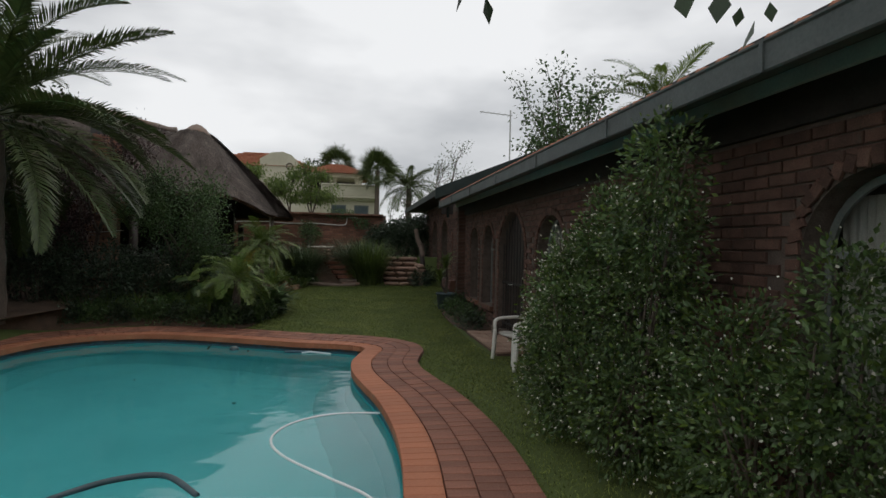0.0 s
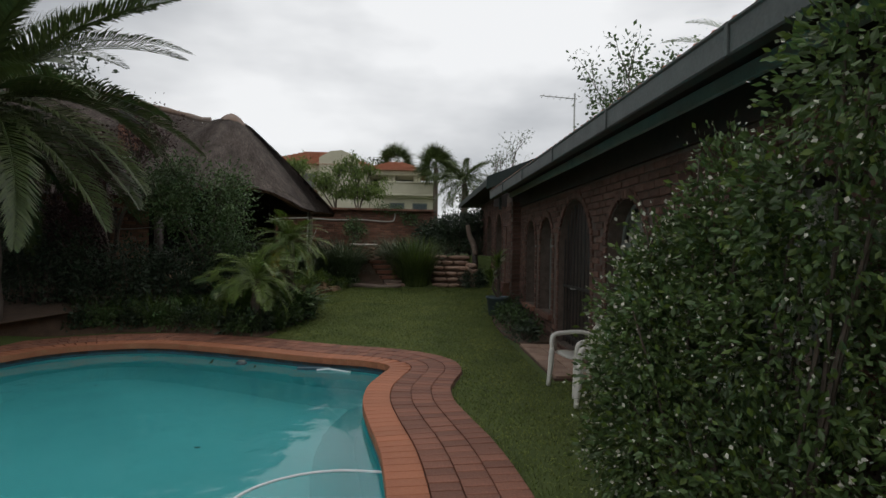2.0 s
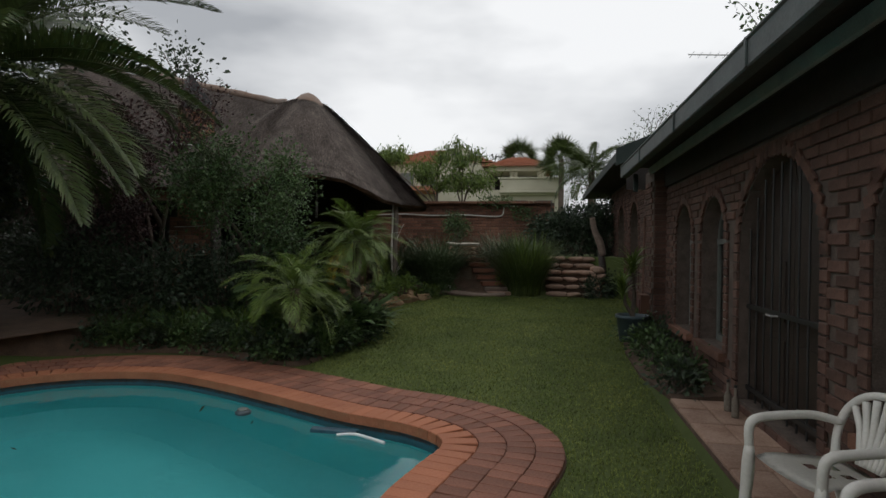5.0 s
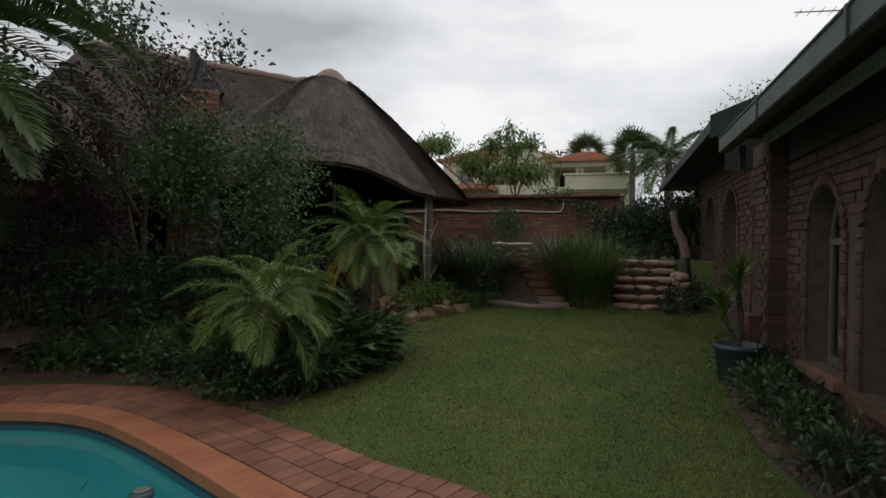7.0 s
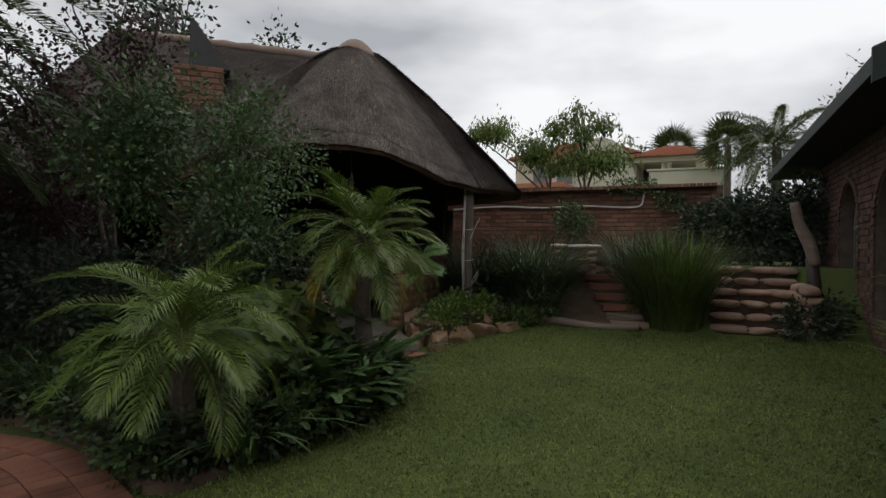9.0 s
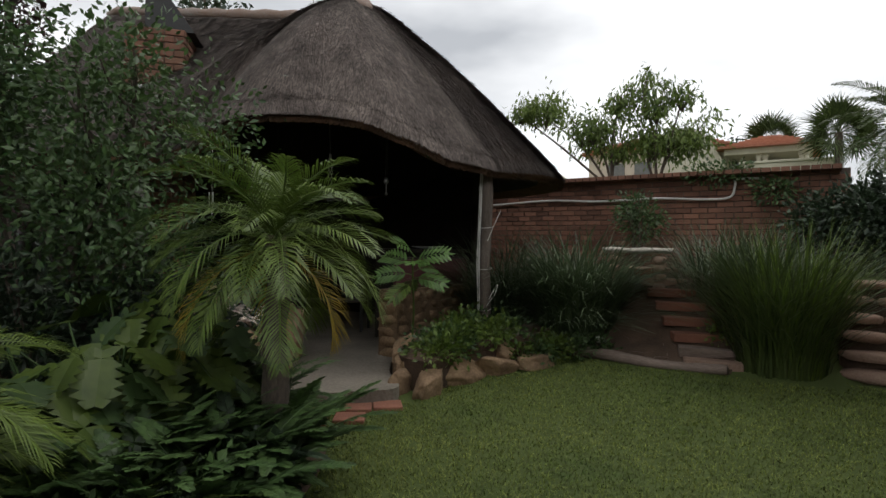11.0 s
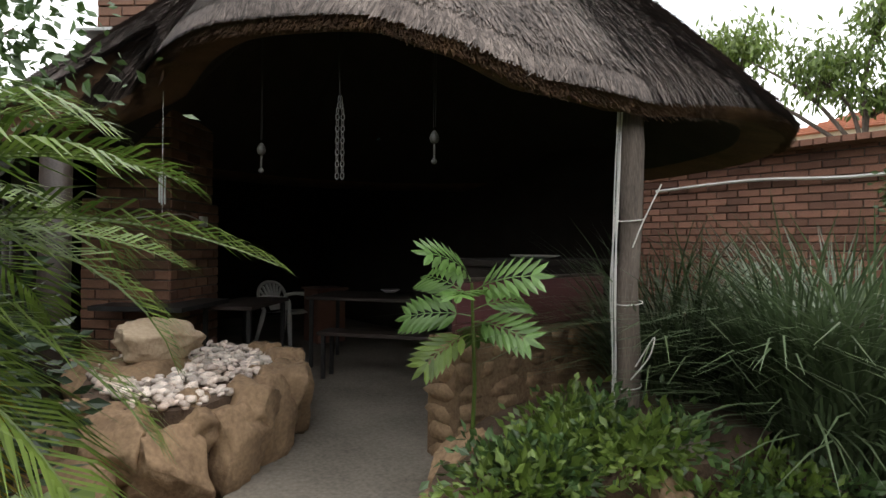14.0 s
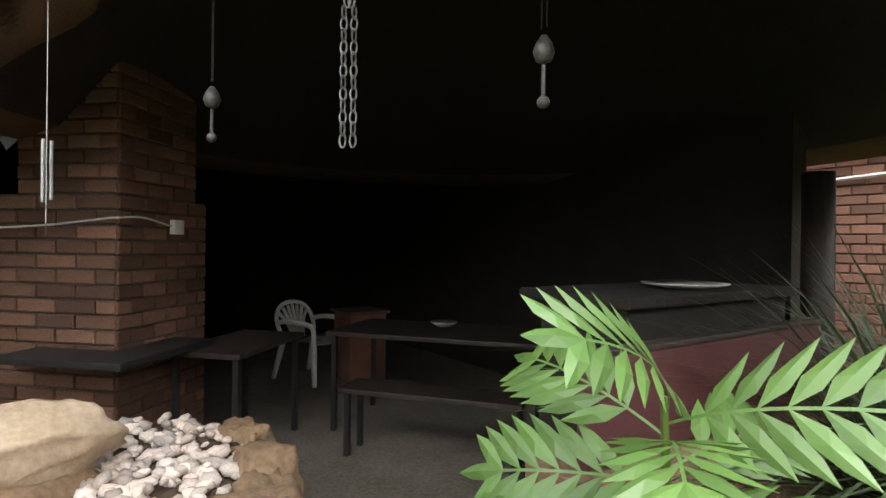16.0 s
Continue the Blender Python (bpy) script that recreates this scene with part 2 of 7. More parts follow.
def boxed(x0, x1, y0, y1, z0, z1, bev=0.01):
    bm = bmesh.new()
    box(bm, x0, x1, y0, y1, z0, z1, bev)
    return bm


def tube(bm, pts, radii, sides=8, cap=True):
    """A tube along points with a radius at each."""
    pts = [Vector(p) for p in pts]
    if not hasattr(radii, "__len__"):
        radii = [radii] * len(pts)
    rings, side = [], None
    for i, p in enumerate(pts):
        d = (pts[min(i + 1, len(pts) - 1)] - pts[max(i - 1, 0)]).normalized()
        if side is None:
            side = d.orthogonal().normalized()
        side = (side - d * side.dot(d)).normalized()
        up = d.cross(side)
        rings.append([bm.verts.new(p + radii[i] * (math.cos(a) * side + math.sin(a) * up)) for a in [2 * math.pi * k / sides for k in range(sides)]])
    for a, b in zip(rings, rings[1:]):
        for k in range(sides):
            bm.faces.new((a[k], a[(k + 1) % sides], b[(k + 1) % sides], b[k]))
    if cap:
        bm.faces.new(rings[0][::-1])
        bm.faces.new(rings[-1])


def lathe(bm, profile, sides=20, at=(0, 0, 0)):
    rings = [[bm.verts.new((at[0] + r * math.cos(2 * math.pi * k / sides), at[1] + r * math.sin(2 * math.pi * k / sides), at[2] + z)) for k in range(sides)] for r, z in profile]
    for a, b in zip(rings, rings[1:]):
        for k in range(sides):
            bm.faces.new((a[k], a[(k + 1) % sides], b[(k + 1) % sides], b[k]))
    bm.faces.new(rings[0][::-1])
    bm.faces.new(rings[-1])


def spline(ctrl, per=8, closed=False):
    """Catmull-Rom points through the controls."""
    c = [Vector(p) for p in ctrl]
    n, out = len(c), []
    for i in range(n if closed else n - 1):
        p0, p1, p2, p3 = (c[(i + k) % n] if closed else c[min(max(i + k, 0), n - 1)] for k in (-1, 0, 1, 2))
        for j in range(per):
            t = j / per
            out.append(0.5 * (2 * p1 + (p2 - p0) * t + (2 * p0 - 5 * p1 + 4 * p2 - p3) * t * t + (3 * p1 - p0 - 3 * p2 + p3) * t ** 3))
    if not closed:
        out.append(c[-1])
    return out


def smooth01(a, b, v):
    t = min(max((v - a) / (b - a), 0.0), 1.0)
    return t * t * (3 - 2 * t)


def boulder(seed, sx, sy, sz, sub=3, rough=0.22, flat=0.6):
    """A worn angular stone: a sphere cut by planes and roughened."""
    rnd = random.Random(seed)
    bm = bmesh.new()
    bmesh.ops.create_icosphere(bm, subdivisions=sub, radius=1.0)
    planes = [(Vector((rnd.gauss(0, 1), rnd.gauss(0, 1), rnd.gauss(0, 1))).normalized(), rnd.uniform(flat * 0.85, 0.86)) for _ in range(13)]
    planes += [(Vector((0, 0, 1)), rnd.uniform(0.6, 0.75)), (Vector((1, 0.15, 0)).normalized(), 0.72), (Vector((-1, 0.1, 0.1)).normalized(), 0.74), (Vector((0.1, -1, 0)).normalized(), 0.72), (Vector((0, 1, 0.1)).normalized(), 0.74)]
    off = Vector((rnd.uniform(0, 50), rnd.uniform(0, 50), 0))
    for v in bm.verts:
        p = v.co.copy()
        for d, h in planes:
            k = p.dot(d)
            if k > h:
                p -= d * (k - h) * 0.97
        p *= 1 + rough * 0.6 * noise.noise(p * 1.7 + off) - 0.16 * abs(noise.noise(p * 2.6 + off)) + 0.08 * noise.noise(p * 5 + off) + 0.04 * noise.noise(p * 12 + off)
        v.co = Vector((p.x * sx, p.y * sy, p.z * sz)) * 1.22
    return bm


def leaf_cloud(name, spots, size, mat, parent=None, seed=0, narrow=0.5, droop=0.3, curl=0.25):
    """Many small folded leaves, one at each spot (place, outward direction)."""
    rng = np.random.default_rng(seed)
    n = len(spots)
    p = np.array([s[0] for s in spots], float).reshape(n, 3)
    d = np.array([s[1] for s in spots], float).reshape(n, 3) + rng.normal(0, 0.55, (n, 3))
    d[:, 2] -= droop
    d /= np.linalg.norm(d, axis=1)[:, None] + 1e-9
    r = rng.normal(0, 1, (n, 3))
    s = np.cross(d, r)
    s /= np.linalg.norm(s, axis=1)[:, None] + 1e-9
    u = np.cross(s, d)
    L = size * rng.uniform(0.6, 1.3, n)[:, None]
    W = L * narrow * 0.5
    a, b, c = p, p + d * L * 0.5 + s * W + u * W * curl, p + d * L
    e, f = p + d * L * 0.5 - s * W + u * W * curl, p + d * L * 0.5
    v = np.stack([a, b, c, e, f], 1).reshape(-1, 3)
    i = np.arange(n)[:, None] * 5
    faces = np.concatenate([i + [0, 4, 1], i + [4, 2, 1], i + [0, 3, 4], i + [3, 2, 4]], 1).reshape(-1, 3)
    return raw(name, v.tolist(), faces.tolist(), mat, parent)


def blades(name, roots, height, width, mat, parent=None, seed=0, lean=0.5, segs=3):
    """Arching strap leaves or grass, each a tapering ribbon."""
    rng = np.random.default_rng(seed)
    n = len(roots)
    p = np.array(roots, float).reshape(n, -1)
    ang = rng.uniform(0, 2 * np.pi, n)
    out = np.stack([np.cos(ang), np.sin(ang), np.zeros(n)], 1)
    if p.shape[1] == 5:
        out[:, :2] = out[:, :2] * 0.5 + p[:, 3:5]
        out /= np.linalg.norm(out, axis=1)[:, None] + 1e-9
        p = p[:, :3]
    side = np.stack([-out[:, 1], out[:, 0], np.zeros(n)], 1)
    h = height * rng.uniform(0.55, 1.15, n)
    le = lean * rng.uniform(0.3, 1.4, n)
    vs, up = [], np.array([0, 0, 1.0])
    for k in range(segs + 1):
        t = k / segs
        c = p + out * (le * h * t ** 1.8)[:, None] + up * (h * (t - 0.45 * np.minimum(le, 1.3) * t ** 2.6))[:, None]
        w = width * (1 - t) ** 0.6 * (0.8 + 0.4 * t) * 0.5 + 0.0006
        vs += [c - side * w, c + side * w]
    v = np.stack(vs, 1)
    k2 = 2 * (segs + 1)
    i = np.arange(n)[:, None] * k2
    faces = np.concatenate([i + [2 * k, 2 * k + 1, 2 * k + 3, 2 * k + 2] for k in range(segs)], 1).reshape(-1, 4)
    return raw(name, v.reshape(-1, 3).tolist(), faces.tolist(), mat, parent)


def frond_mesh(length, leaflet, pairs=34, arch=0.9, width=0.02, seed=0, lift=0.5, vee=0.5, hang=0.35):
    """Verts and faces of one feather frond along +x: an arching stem with two rows of leaflets."""
    rng = random.Random(seed)
    V, F = [], []
    def at(t):
        a = lift - arch * t
        steps = 12
        x = z = 0.0
        for k in range(steps):
            b = lift - arch * t * (k + 0.5) / steps
            x += math.cos(b) * length * t / steps
            z += math.sin(b) * length * t / steps
        return Vector((x, 0, z)), a
    stem = [at(k / 10) for k in range(11)]
    for k, (p, a) in enumerate(stem):
        r = 0.014 * (1 - 0.8 * k / 10) * (length / 1.5) ** 0.5
        n = Vector((-math.sin(a), 0, math.cos(a)))
        V += [p + Vector((0, r, 0)), p + n * r, p - Vector((0, r, 0))]
        if k:
            b = 3 * k
            for j in range(3):
                F.append((b - 3 + j, b - 3 + (j + 1) % 3, b + (j + 1) % 3, b + j))
    for k in range(pairs):
        t = 0.14 + 0.86 * k / (pairs - 1)
        p, a = at(t)
        fwd, n = Vector((math.cos(a), 0, math.sin(a))), Vector((-math.sin(a), 0, math.cos(a)))
        L = leaflet * (math.sin(math.pi * min(1, 0.12 + 0.86 * t)) ** 0.6) * rng.uniform(0.85, 1.1)
        for s in (-1, 1):
            d = (fwd * (0.55 + 0.5 * t + rng.uniform(-0.08, 0.08)) + Vector((0, s, 0)) * (1 - 0.35 * t) + n * (vee + rng.uniform(-0.12, 0.12))).normalized()
            q = p + d * L * 0.5
            e = p + d * L - Vector((0, 0, hang * L * rng.uniform(0.6, 1.3)))
            w = d.cross(n).normalized() * width * 0.5
            i = len(V)
            V += [p - w * 0.4, p + w * 0.4, q + w, q - w, e]
            F += [(i, i + 1, i + 2, i + 3), (i + 3, i + 2, i + 4)]
    return V, F


def feather_palm(name, at, label, trunk, fronds, length, leaflet, mat, seed=0, arch=(0.9, 1.6), lift=(0.2, 1.3), width=0.022, pairs=34, trunk_r=0.1, old=None, hang=0.35, group="", vee=0.5):
    rnd = random.Random(seed)
    palm = thing(name, at, label, "palm", group)
    bm = bmesh.new()
    pts = [(0.012 * math.sin(k), 0.012 * math.cos(1.7 * k), trunk * k / 10) for k in range(11)]
    pts[0] = (pts[0][0], pts[0][1], -0.05)
    tube(bm, pts, [trunk_r * (1.25 - 0.35 * k / 10 + (0.1 if k % 2 else 0)) for k in range(11)], 9)
    part("trunk", bm, M_BARK, palm)
    for k in range(fronds):
        t = k / max(1, fronds - 1)
        lf = lift[1] + (lift[0] - lift[1]) * t + rnd.uniform(-0.12, 0.12)
        V, F = frond_mesh(length * rnd.uniform(0.82, 1.1), leaflet, pairs, rnd.uniform(*arch), width, seed * 100 + k, lf, vee, hang)
        m = pose(pts[-1][0], pts[-1][1], trunk - 0.08 * t, 0, 0, 137.5 * k + rnd.uniform(-14, 14)) @ pose(0, 0, 0, rnd.uniform(-14, 14), 0, 0)
        raw("frond", [m @ v for v in V], F, old if old and k >= fronds - 3 else mat, palm)
    return palm


def fan_palm(name, at, label, trunk, fronds, length, mat, seed=0, trunk_r=0.2):
    rnd = random.Random(seed)
    palm = thing(name, at, label, "palm")
    bm = bmesh.new()
    tube(bm, [(0, 0, trunk * k / 6 - (0.05 if k == 0 else 0)) for k in range(7)], [trunk_r * (1.2 - 0.05 * k) for k in range(7)], 8)
    part("trunk", bm, M_BARK, palm)
    for k in range(fronds):
        el = rnd.uniform(-0.9, 1.35)
        m = pose(0, 0, trunk, 0, 0, 137.5 * k) @ pose(0, 0, 0, rnd.uniform(-70, 70), -math.degrees(el), 0)
        V, F = [Vector((0, -0.02, 0)), Vector((0, 0.02, 0)), Vector((length * 0.55, 0.02, 0)), Vector((length * 0.55, -0.02, 0))], [(0, 1, 2, 3)]
        c = Vector((length * 0.5, 0, 0))
        for j in range(19):
            a = (j / 18 - 0.5) * 3.6
            L = length * 0.75 * rnd.uniform(0.75, 1.15)
            d = Vector((math.cos(a), math.sin(a), 0.18 * abs(math.sin(a))))
            w = Vector((-math.sin(a), math.cos(a), 0)) * 0.026 * length
            i = len(V)
            V += [c, c + d * L * 0.55 + w, c + d * L - Vector((0, 0, 0.12 * L)), c + d * L * 0.55 - w]
            F.append((i, i + 1, i + 2, i + 3))
        raw("fan_leaf", [m @ v for v in V], F, mat, palm)
    return palm


def tree(name, at, label, height, spread, mat, leaf=0.07, count=4000, seed=0, trunk_r=0.08, fork=0.35, levels=4, narrow=0.5, droop=0.3, bare=0.0, blossom=0, category="tree", squash=1.0, lean=(0, 0), clump=0.16):
    """A tapered trunk that forks into limbs and twigs, with leaves in clumps round the twigs."""
    rnd = random.Random(seed)
    top = thing(name, at, label, category)
    bm = bmesh.new()
    tips = []
    def grow(p, d, L, r, lev):
        n = 4
        pts, q, dd = [p], p.copy(), d.copy()
        for k in range(n):
            dd = (dd + Vector((rnd.uniform(-1, 1), rnd.uniform(-1, 1), rnd.uniform(-0.3, 0.8))) * 0.16).normalized()
            q = q + dd * L / n
            pts.append(q.copy())
        tube(bm, pts, [r * (1 - 0.45 * k / n) for k in range(n + 1)], 7 if lev < 2 else 4, cap=lev == 0)
        if lev >= levels - 2:
            tips.extend(pts[1:])
        if lev < levels - 1:
            for k in range(rnd.choice((3, 3, 4)) if lev else 4):
                a = rnd.uniform(0, 6.28)
                o = dd.orthogonal().normalized()
                o = Matrix.Rotation(a + k * 2.1, 3, dd) @ o
                nd = (dd * rnd.uniform(0.35, 0.9) + o * spread * rnd.uniform(0.6, 1.1)).normalized()
                grow(pts[rnd.choice((2, 3, 4, 4))], nd, L * rnd.uniform(0.55, 0.8), r * 0.55, lev + 1)
    grow(Vector((0, 0, -0.05)), Vector((lean[0], lean[1], 1)).normalized(), height * fork, trunk_r, 0)
    part("trunk", bm, M_BARK, top)
    zmax = max(p.z for p in tips)
    k = height / zmax if zmax > 0 else 1
    top.children[0].scale = (k, k, k)
    tips = [p * k for p in tips]
    spots = []
    for _ in range(count):
        c = rnd.choice(tips)
        o = Vector((rnd.gauss(0, 1), rnd.gauss(0, 1), rnd.gauss(0, squash))) * clump
        spots.append((c + o, o.normalized() if o.length else Vector((0, 0, 1))))
    leaf_cloud("crown", spots, leaf, mat, top, seed, narrow, droop)
    if blossom:
        leaf_cloud("blossoms", [(s[0] + s[1] * 0.05, s[1]) for s in rnd.sample(spots, min(blossom, len(spots)))], leaf * 0.5, M_BUD, top, seed + 1, 0.8, 0)
    return top


def shrub(name, at, label, lobes, mat, leaf=0.06, count=3000, seed=0, narrow=0.55, droop=0.2, blossom=0, category="shrub", bud_mat=None, stems=True, bud=0.05, young=0.0):
    """A bush of overlapping uneven lobes (x, y, z, rx, ry, rz); leaves sit in tufts on and inside them, with gaps."""
    rnd = random.Random(seed)
    top = thing(name, at, label, category)
    if stems:
        bm = bmesh.new()
        for x, y, z, rx, ry, rz in lobes:
            for k in range(4):
                a = rnd.uniform(0, 6.28)
                e = Vector((x + rx * 0.6 * math.cos(a), y + ry * 0.6 * math.sin(a), z + rz * rnd.uniform(0.1, 0.8)))
                b = Vector((x * 0.5 + rnd.uniform(-0.1, 0.1), y * 0.5 + rnd.uniform(-0.1, 0.1), -0.03))
                mid = (b + e) / 2 + Vector((rnd.uniform(-0.08, 0.08), rnd.uniform(-0.08, 0.08), 0.05))
                tube(bm, [b, mid, e], [0.014, 0.01, 0.005], 5)
        part("branching_stem", bm, M_BARK, top)
    spots, vol = [], [l[3] * l[4] + l[4] * l[5] + l[3] * l[5] for l in lobes]
    while len(spots) < count:
        l = rnd.choices(lobes, vol)[0]
        d = Vector((rnd.gauss(0, 1), rnd.gauss(0, 1), rnd.gauss(0, 1))).normalized()
        f = noise.noise(Vector((d.x * 2.3 + l[0] * 3, d.y * 2.3 + l[1] * 3, d.z * 2.3 + seed)))
        r = 0.86 + 0.34 * f
        if rnd.random() < 0.25:
            r *= rnd.uniform(0.4, 0.9)
        c = Vector((l[0] + d.x * l[3] * r, l[1] + d.y * l[4] * r, l[2] + d.z * l[5] * r))
        if c.z < 0.02:
            continue
        for _ in range(6):
            o = Vector((rnd.gauss(0, 1), rnd.gauss(0, 1), rnd.gauss(0, 1))) * leaf * 0.9
            spots.append((c + o, (d + o.normalized() * 0.7)))
    leaf_cloud("leaves", spots, leaf, mat, top, seed, narrow, droop)
    if young:
        leaf_cloud("young_leaves", [(s[0] + s[1] * leaf * 0.5, s[1]) for s in rnd.sample(spots, int(count * young))], leaf * 0.9, M_LEAF_LIGHT, top, seed + 2, narrow, droop)
    if blossom:
        leaf_cloud("blossoms", [(s[0] + s[1] * 0.04, s[1]) for s in rnd.sample(spots, blossom)], bud, bud_mat or M_BUD, top, seed + 1, 0.8, -0.3)
    return top


# ---- ground and pool ----
POOL_CTRL = [(0.29, 8.70), (0.20, 8.2), (0.10, 7.7), (0.10, 7.1), (0.20, 6.5), (0.36, 5.7), (0.45, 4.7), (0.42, 3.7), (0.25, 2.6), (-0.4, 1.6), (-1.6, 1.2),
             (-3.0, 1.6), (-4.2, 3.0), (-4.8, 5.0), (-4.95, 7.0), (-4.88, 8.6), (-4.72, 9.35), (-4.35, 9.85), (-3.8, 10.12), (-3.2, 10.18), (-2.45, 9.97), (-1.55, 9.6), (-0.75, 9.25), (-0.05, 9.03)]
POOL = [v.to_2d() for v in spline([(x, y, 0) for x, y in POOL_CTRL], 10, True)]


def resample(pts, step, closed=True):
    pts = list(pts) + ([pts[0]] if closed else [])
    out, need = [pts[0].copy()], step
    for a, b in zip(pts, pts[1:]):
        L = (b - a).length
        while L > 0 and need <= L:
            out.append(a.lerp(b, need / L))
            need += step
        need -= L
    return out


def outward(pts):
    """Points with their outward normals (the outline runs clockwise)."""
    n = len(pts)
    area = sum(pts[i].x * pts[(i + 1) % n].y - pts[(i + 1) % n].x * pts[i].y for i in range(n))
    out = []
    for i in range(n):
        d = (pts[(i + 2) % n] - pts[i - 2]).normalized()
        out.append(Vector((d.y, -d.x)) * (1 if area > 0 else -1))
    return out


def inside(poly, x, y):
    c, j = False, len(poly) - 1
    for i in range(len(poly)):
        a, b = poly[i], poly[j]
        if (a.y > y) != (b.y > y) and x < (b.x - a.x) * (y - a.y) / (b.y - a.y) + a.x:
            c = not c
        j = i
    return c


NORM = outward(POOL)


def offset(d):
    return [p + n * d for p, n in zip(POOL, NORM)]


def gz(x, y):
    """Height of the ground: level round the pool, rising over the lawn, a bank behind the logs, beds at the sides."""
    z = 0.25 * smooth01(9.9, 14.6, y) + 0.2 * smooth01(14.4, 16.6, y) - 0.25 * smooth01(-2.5, -3.2, x) * smooth01(14.2, 15.5, y)
    bank = 0.85 * smooth01(16.3, 18.0, y) * (1 - smooth01(0.9, 1.15, x)) 
    bank = max(bank, 0.85 * smooth01(17.45, 17.7, y), 0.55 * smooth01(16.6, 17.4, y) * smooth01(2.05, 2.3, x))
    side = 0.35 * smooth01(-5.0, -6.2, x) * smooth01(6.0, 9.5, y) * (1 - smooth01(13.0, 14.0, y))
    return z + bank * smooth01(-2.9, -2.1, x) + side


OUTER = offset(0.6)
xs = [-400, -120, -40, -20] + [-12 + 0.25 * k for k in range(73)] + [10, 20, 60, 150, 400]
ys = [-400, -120, -40, -12] + [-6 + 0.25 * k for k in range(121)] + [28, 40, 80, 200, 600]
gv, gf, index = [], [], {}
for i, x in enumerate(xs):
    for j, y in enumerate(ys):
        index[i, j] = len(gv)
        gv.append((x, y, gz(x, y)))
for i in range(len(xs) - 1):
    for j in range(len(ys) - 1):
        cx, cy = (xs[i] + xs[i + 1]) / 2, (ys[j] + ys[j + 1]) / 2
        if not inside(OUTER, cx, cy):
            gf.append((index[i, j], index[i + 1, j], index[i + 1, j + 1], index[i, j + 1]))
ground = tagged(raw("ground", gv, gf, M_LAWN, None, True), "short green lawn sloping up from the pool", "lawn", kind="structure")

# pool basin, water and coping
bm = bmesh.new()
rings = []
for d, z in ((0.0, 0.0), (0.0, -0.22), (-0.02, -0.24), (-0.1, -1.0), (-0.5, -1.35)):
    rings.append([bm.verts.new((p.x + n.x * d, p.y + n.y * d, z)) for p, n in zip(POOL, NORM)])
for a, b in zip(rings, rings[1:]):
    for k in range(len(a)):
        bm.faces.new((a[k], a[(k + 1) % len(a)], b[(k + 1) % len(a)], b[k]))
bm.faces.new(rings[-1])
bmesh.ops.recalc_face_normals(bm, faces=bm.faces)
basin = tagged(obj("pool_basin", bm, M_POOL), "turquoise plastered swimming pool basin with curved sides", "swimming pool", kind="structure")
basin.data.materials.append(M_POOLTILE)
for f in basin.data.polygons:
    if f.center.z > -0.2 and abs(f.normal.z) < 0.5:
        f.material_index = 1
bm = bmesh.new()
wf = bm.faces.new([bm.verts.new((p.x, p.y, -0.1)) for p in POOL])
wf.normal_update()
if wf.normal.z < 0:
    wf.normal_flip()
water = tagged(obj("pool_water", bm, M_WATER), "still turquoise pool water reflecting the cloudy sky", "water", kind="structure")
water.visible_shadow = False

bm = bmesh.new()
edge = [[bm.verts.new((p.x + n.x * d, p.y + n.y * d, z)) for p, n in zip(POOL, NORM)] for d, z in ((0.0, -0.09), (0.0, 0.005), (0.89, 0.02), (0.92, -0.12))]
for a, b in zip(edge, edge[1:]):
    for k in range(len(a)):
        bm.faces.new((a[k], a[(k + 1) % len(a)], b[(k + 1) % len(a)], b[k]))
bmesh.ops.recalc_face_normals(bm, faces=bm.faces)
paving = tagged(obj("pavement_poolside", bm, M_MORTAR), "terracotta brick paving with smooth coping round the pool", "paving", kind="structure")

# ---- main house ----
WX = 2.8


def arched_wall(bm, x0, x1, y0, y1, zb, zt, holes):
    """A wall along y with arched openings (ya, yb, sill, spring, top) that go through it."""
    def quad(a, b, c, d):
        for x in (x0, x1):
            bm.faces.new([bm.verts.new((x, *q)) for q in (a, b, c, d)])
    def sheet(a, b):
        bm.faces.new([bm.verts.new(v) for v in ((x0, *a), (x1, *a), (x1, *b), (x0, *b))])
    y = y0
    for ya, yb, sill, spring, top in sorted(holes):
        quad((y, zb), (ya, zb), (ya, zt), (y, zt))
        if sill > zb:
            quad((ya, zb), (yb, zb), (yb, sill), (ya, sill))
            sheet((ya, sill), (yb, sill))
        arc = []
        for k in range(17):
            a = math.pi * (1 - k / 16)
            arc.append(((ya + yb) / 2 + (yb - ya) / 2 * math.cos(a), spring + (top - spring) * math.sin(a)))
        for p, q in zip(arc, arc[1:]):
            quad(p, q, (q[0], zt), (p[0], zt))
            sheet(p, q)
        sheet((ya, sill), (ya, spring))
        sheet((yb, sill), (yb, spring))
        y = yb
    quad((y, zb), (y1, zb), (y1, zt), (y, zt))
    for a, b in (((y0, zt), (y1, zt)), ((y0, zb), (y0, zt)), ((y1, zb), (y1, zt))):
        sheet(a, b)
    bmesh.ops.remove_doubles(bm, verts=bm.verts, dist=1e-4)
    bmesh.ops.recalc_face_normals(bm, faces=bm.faces)


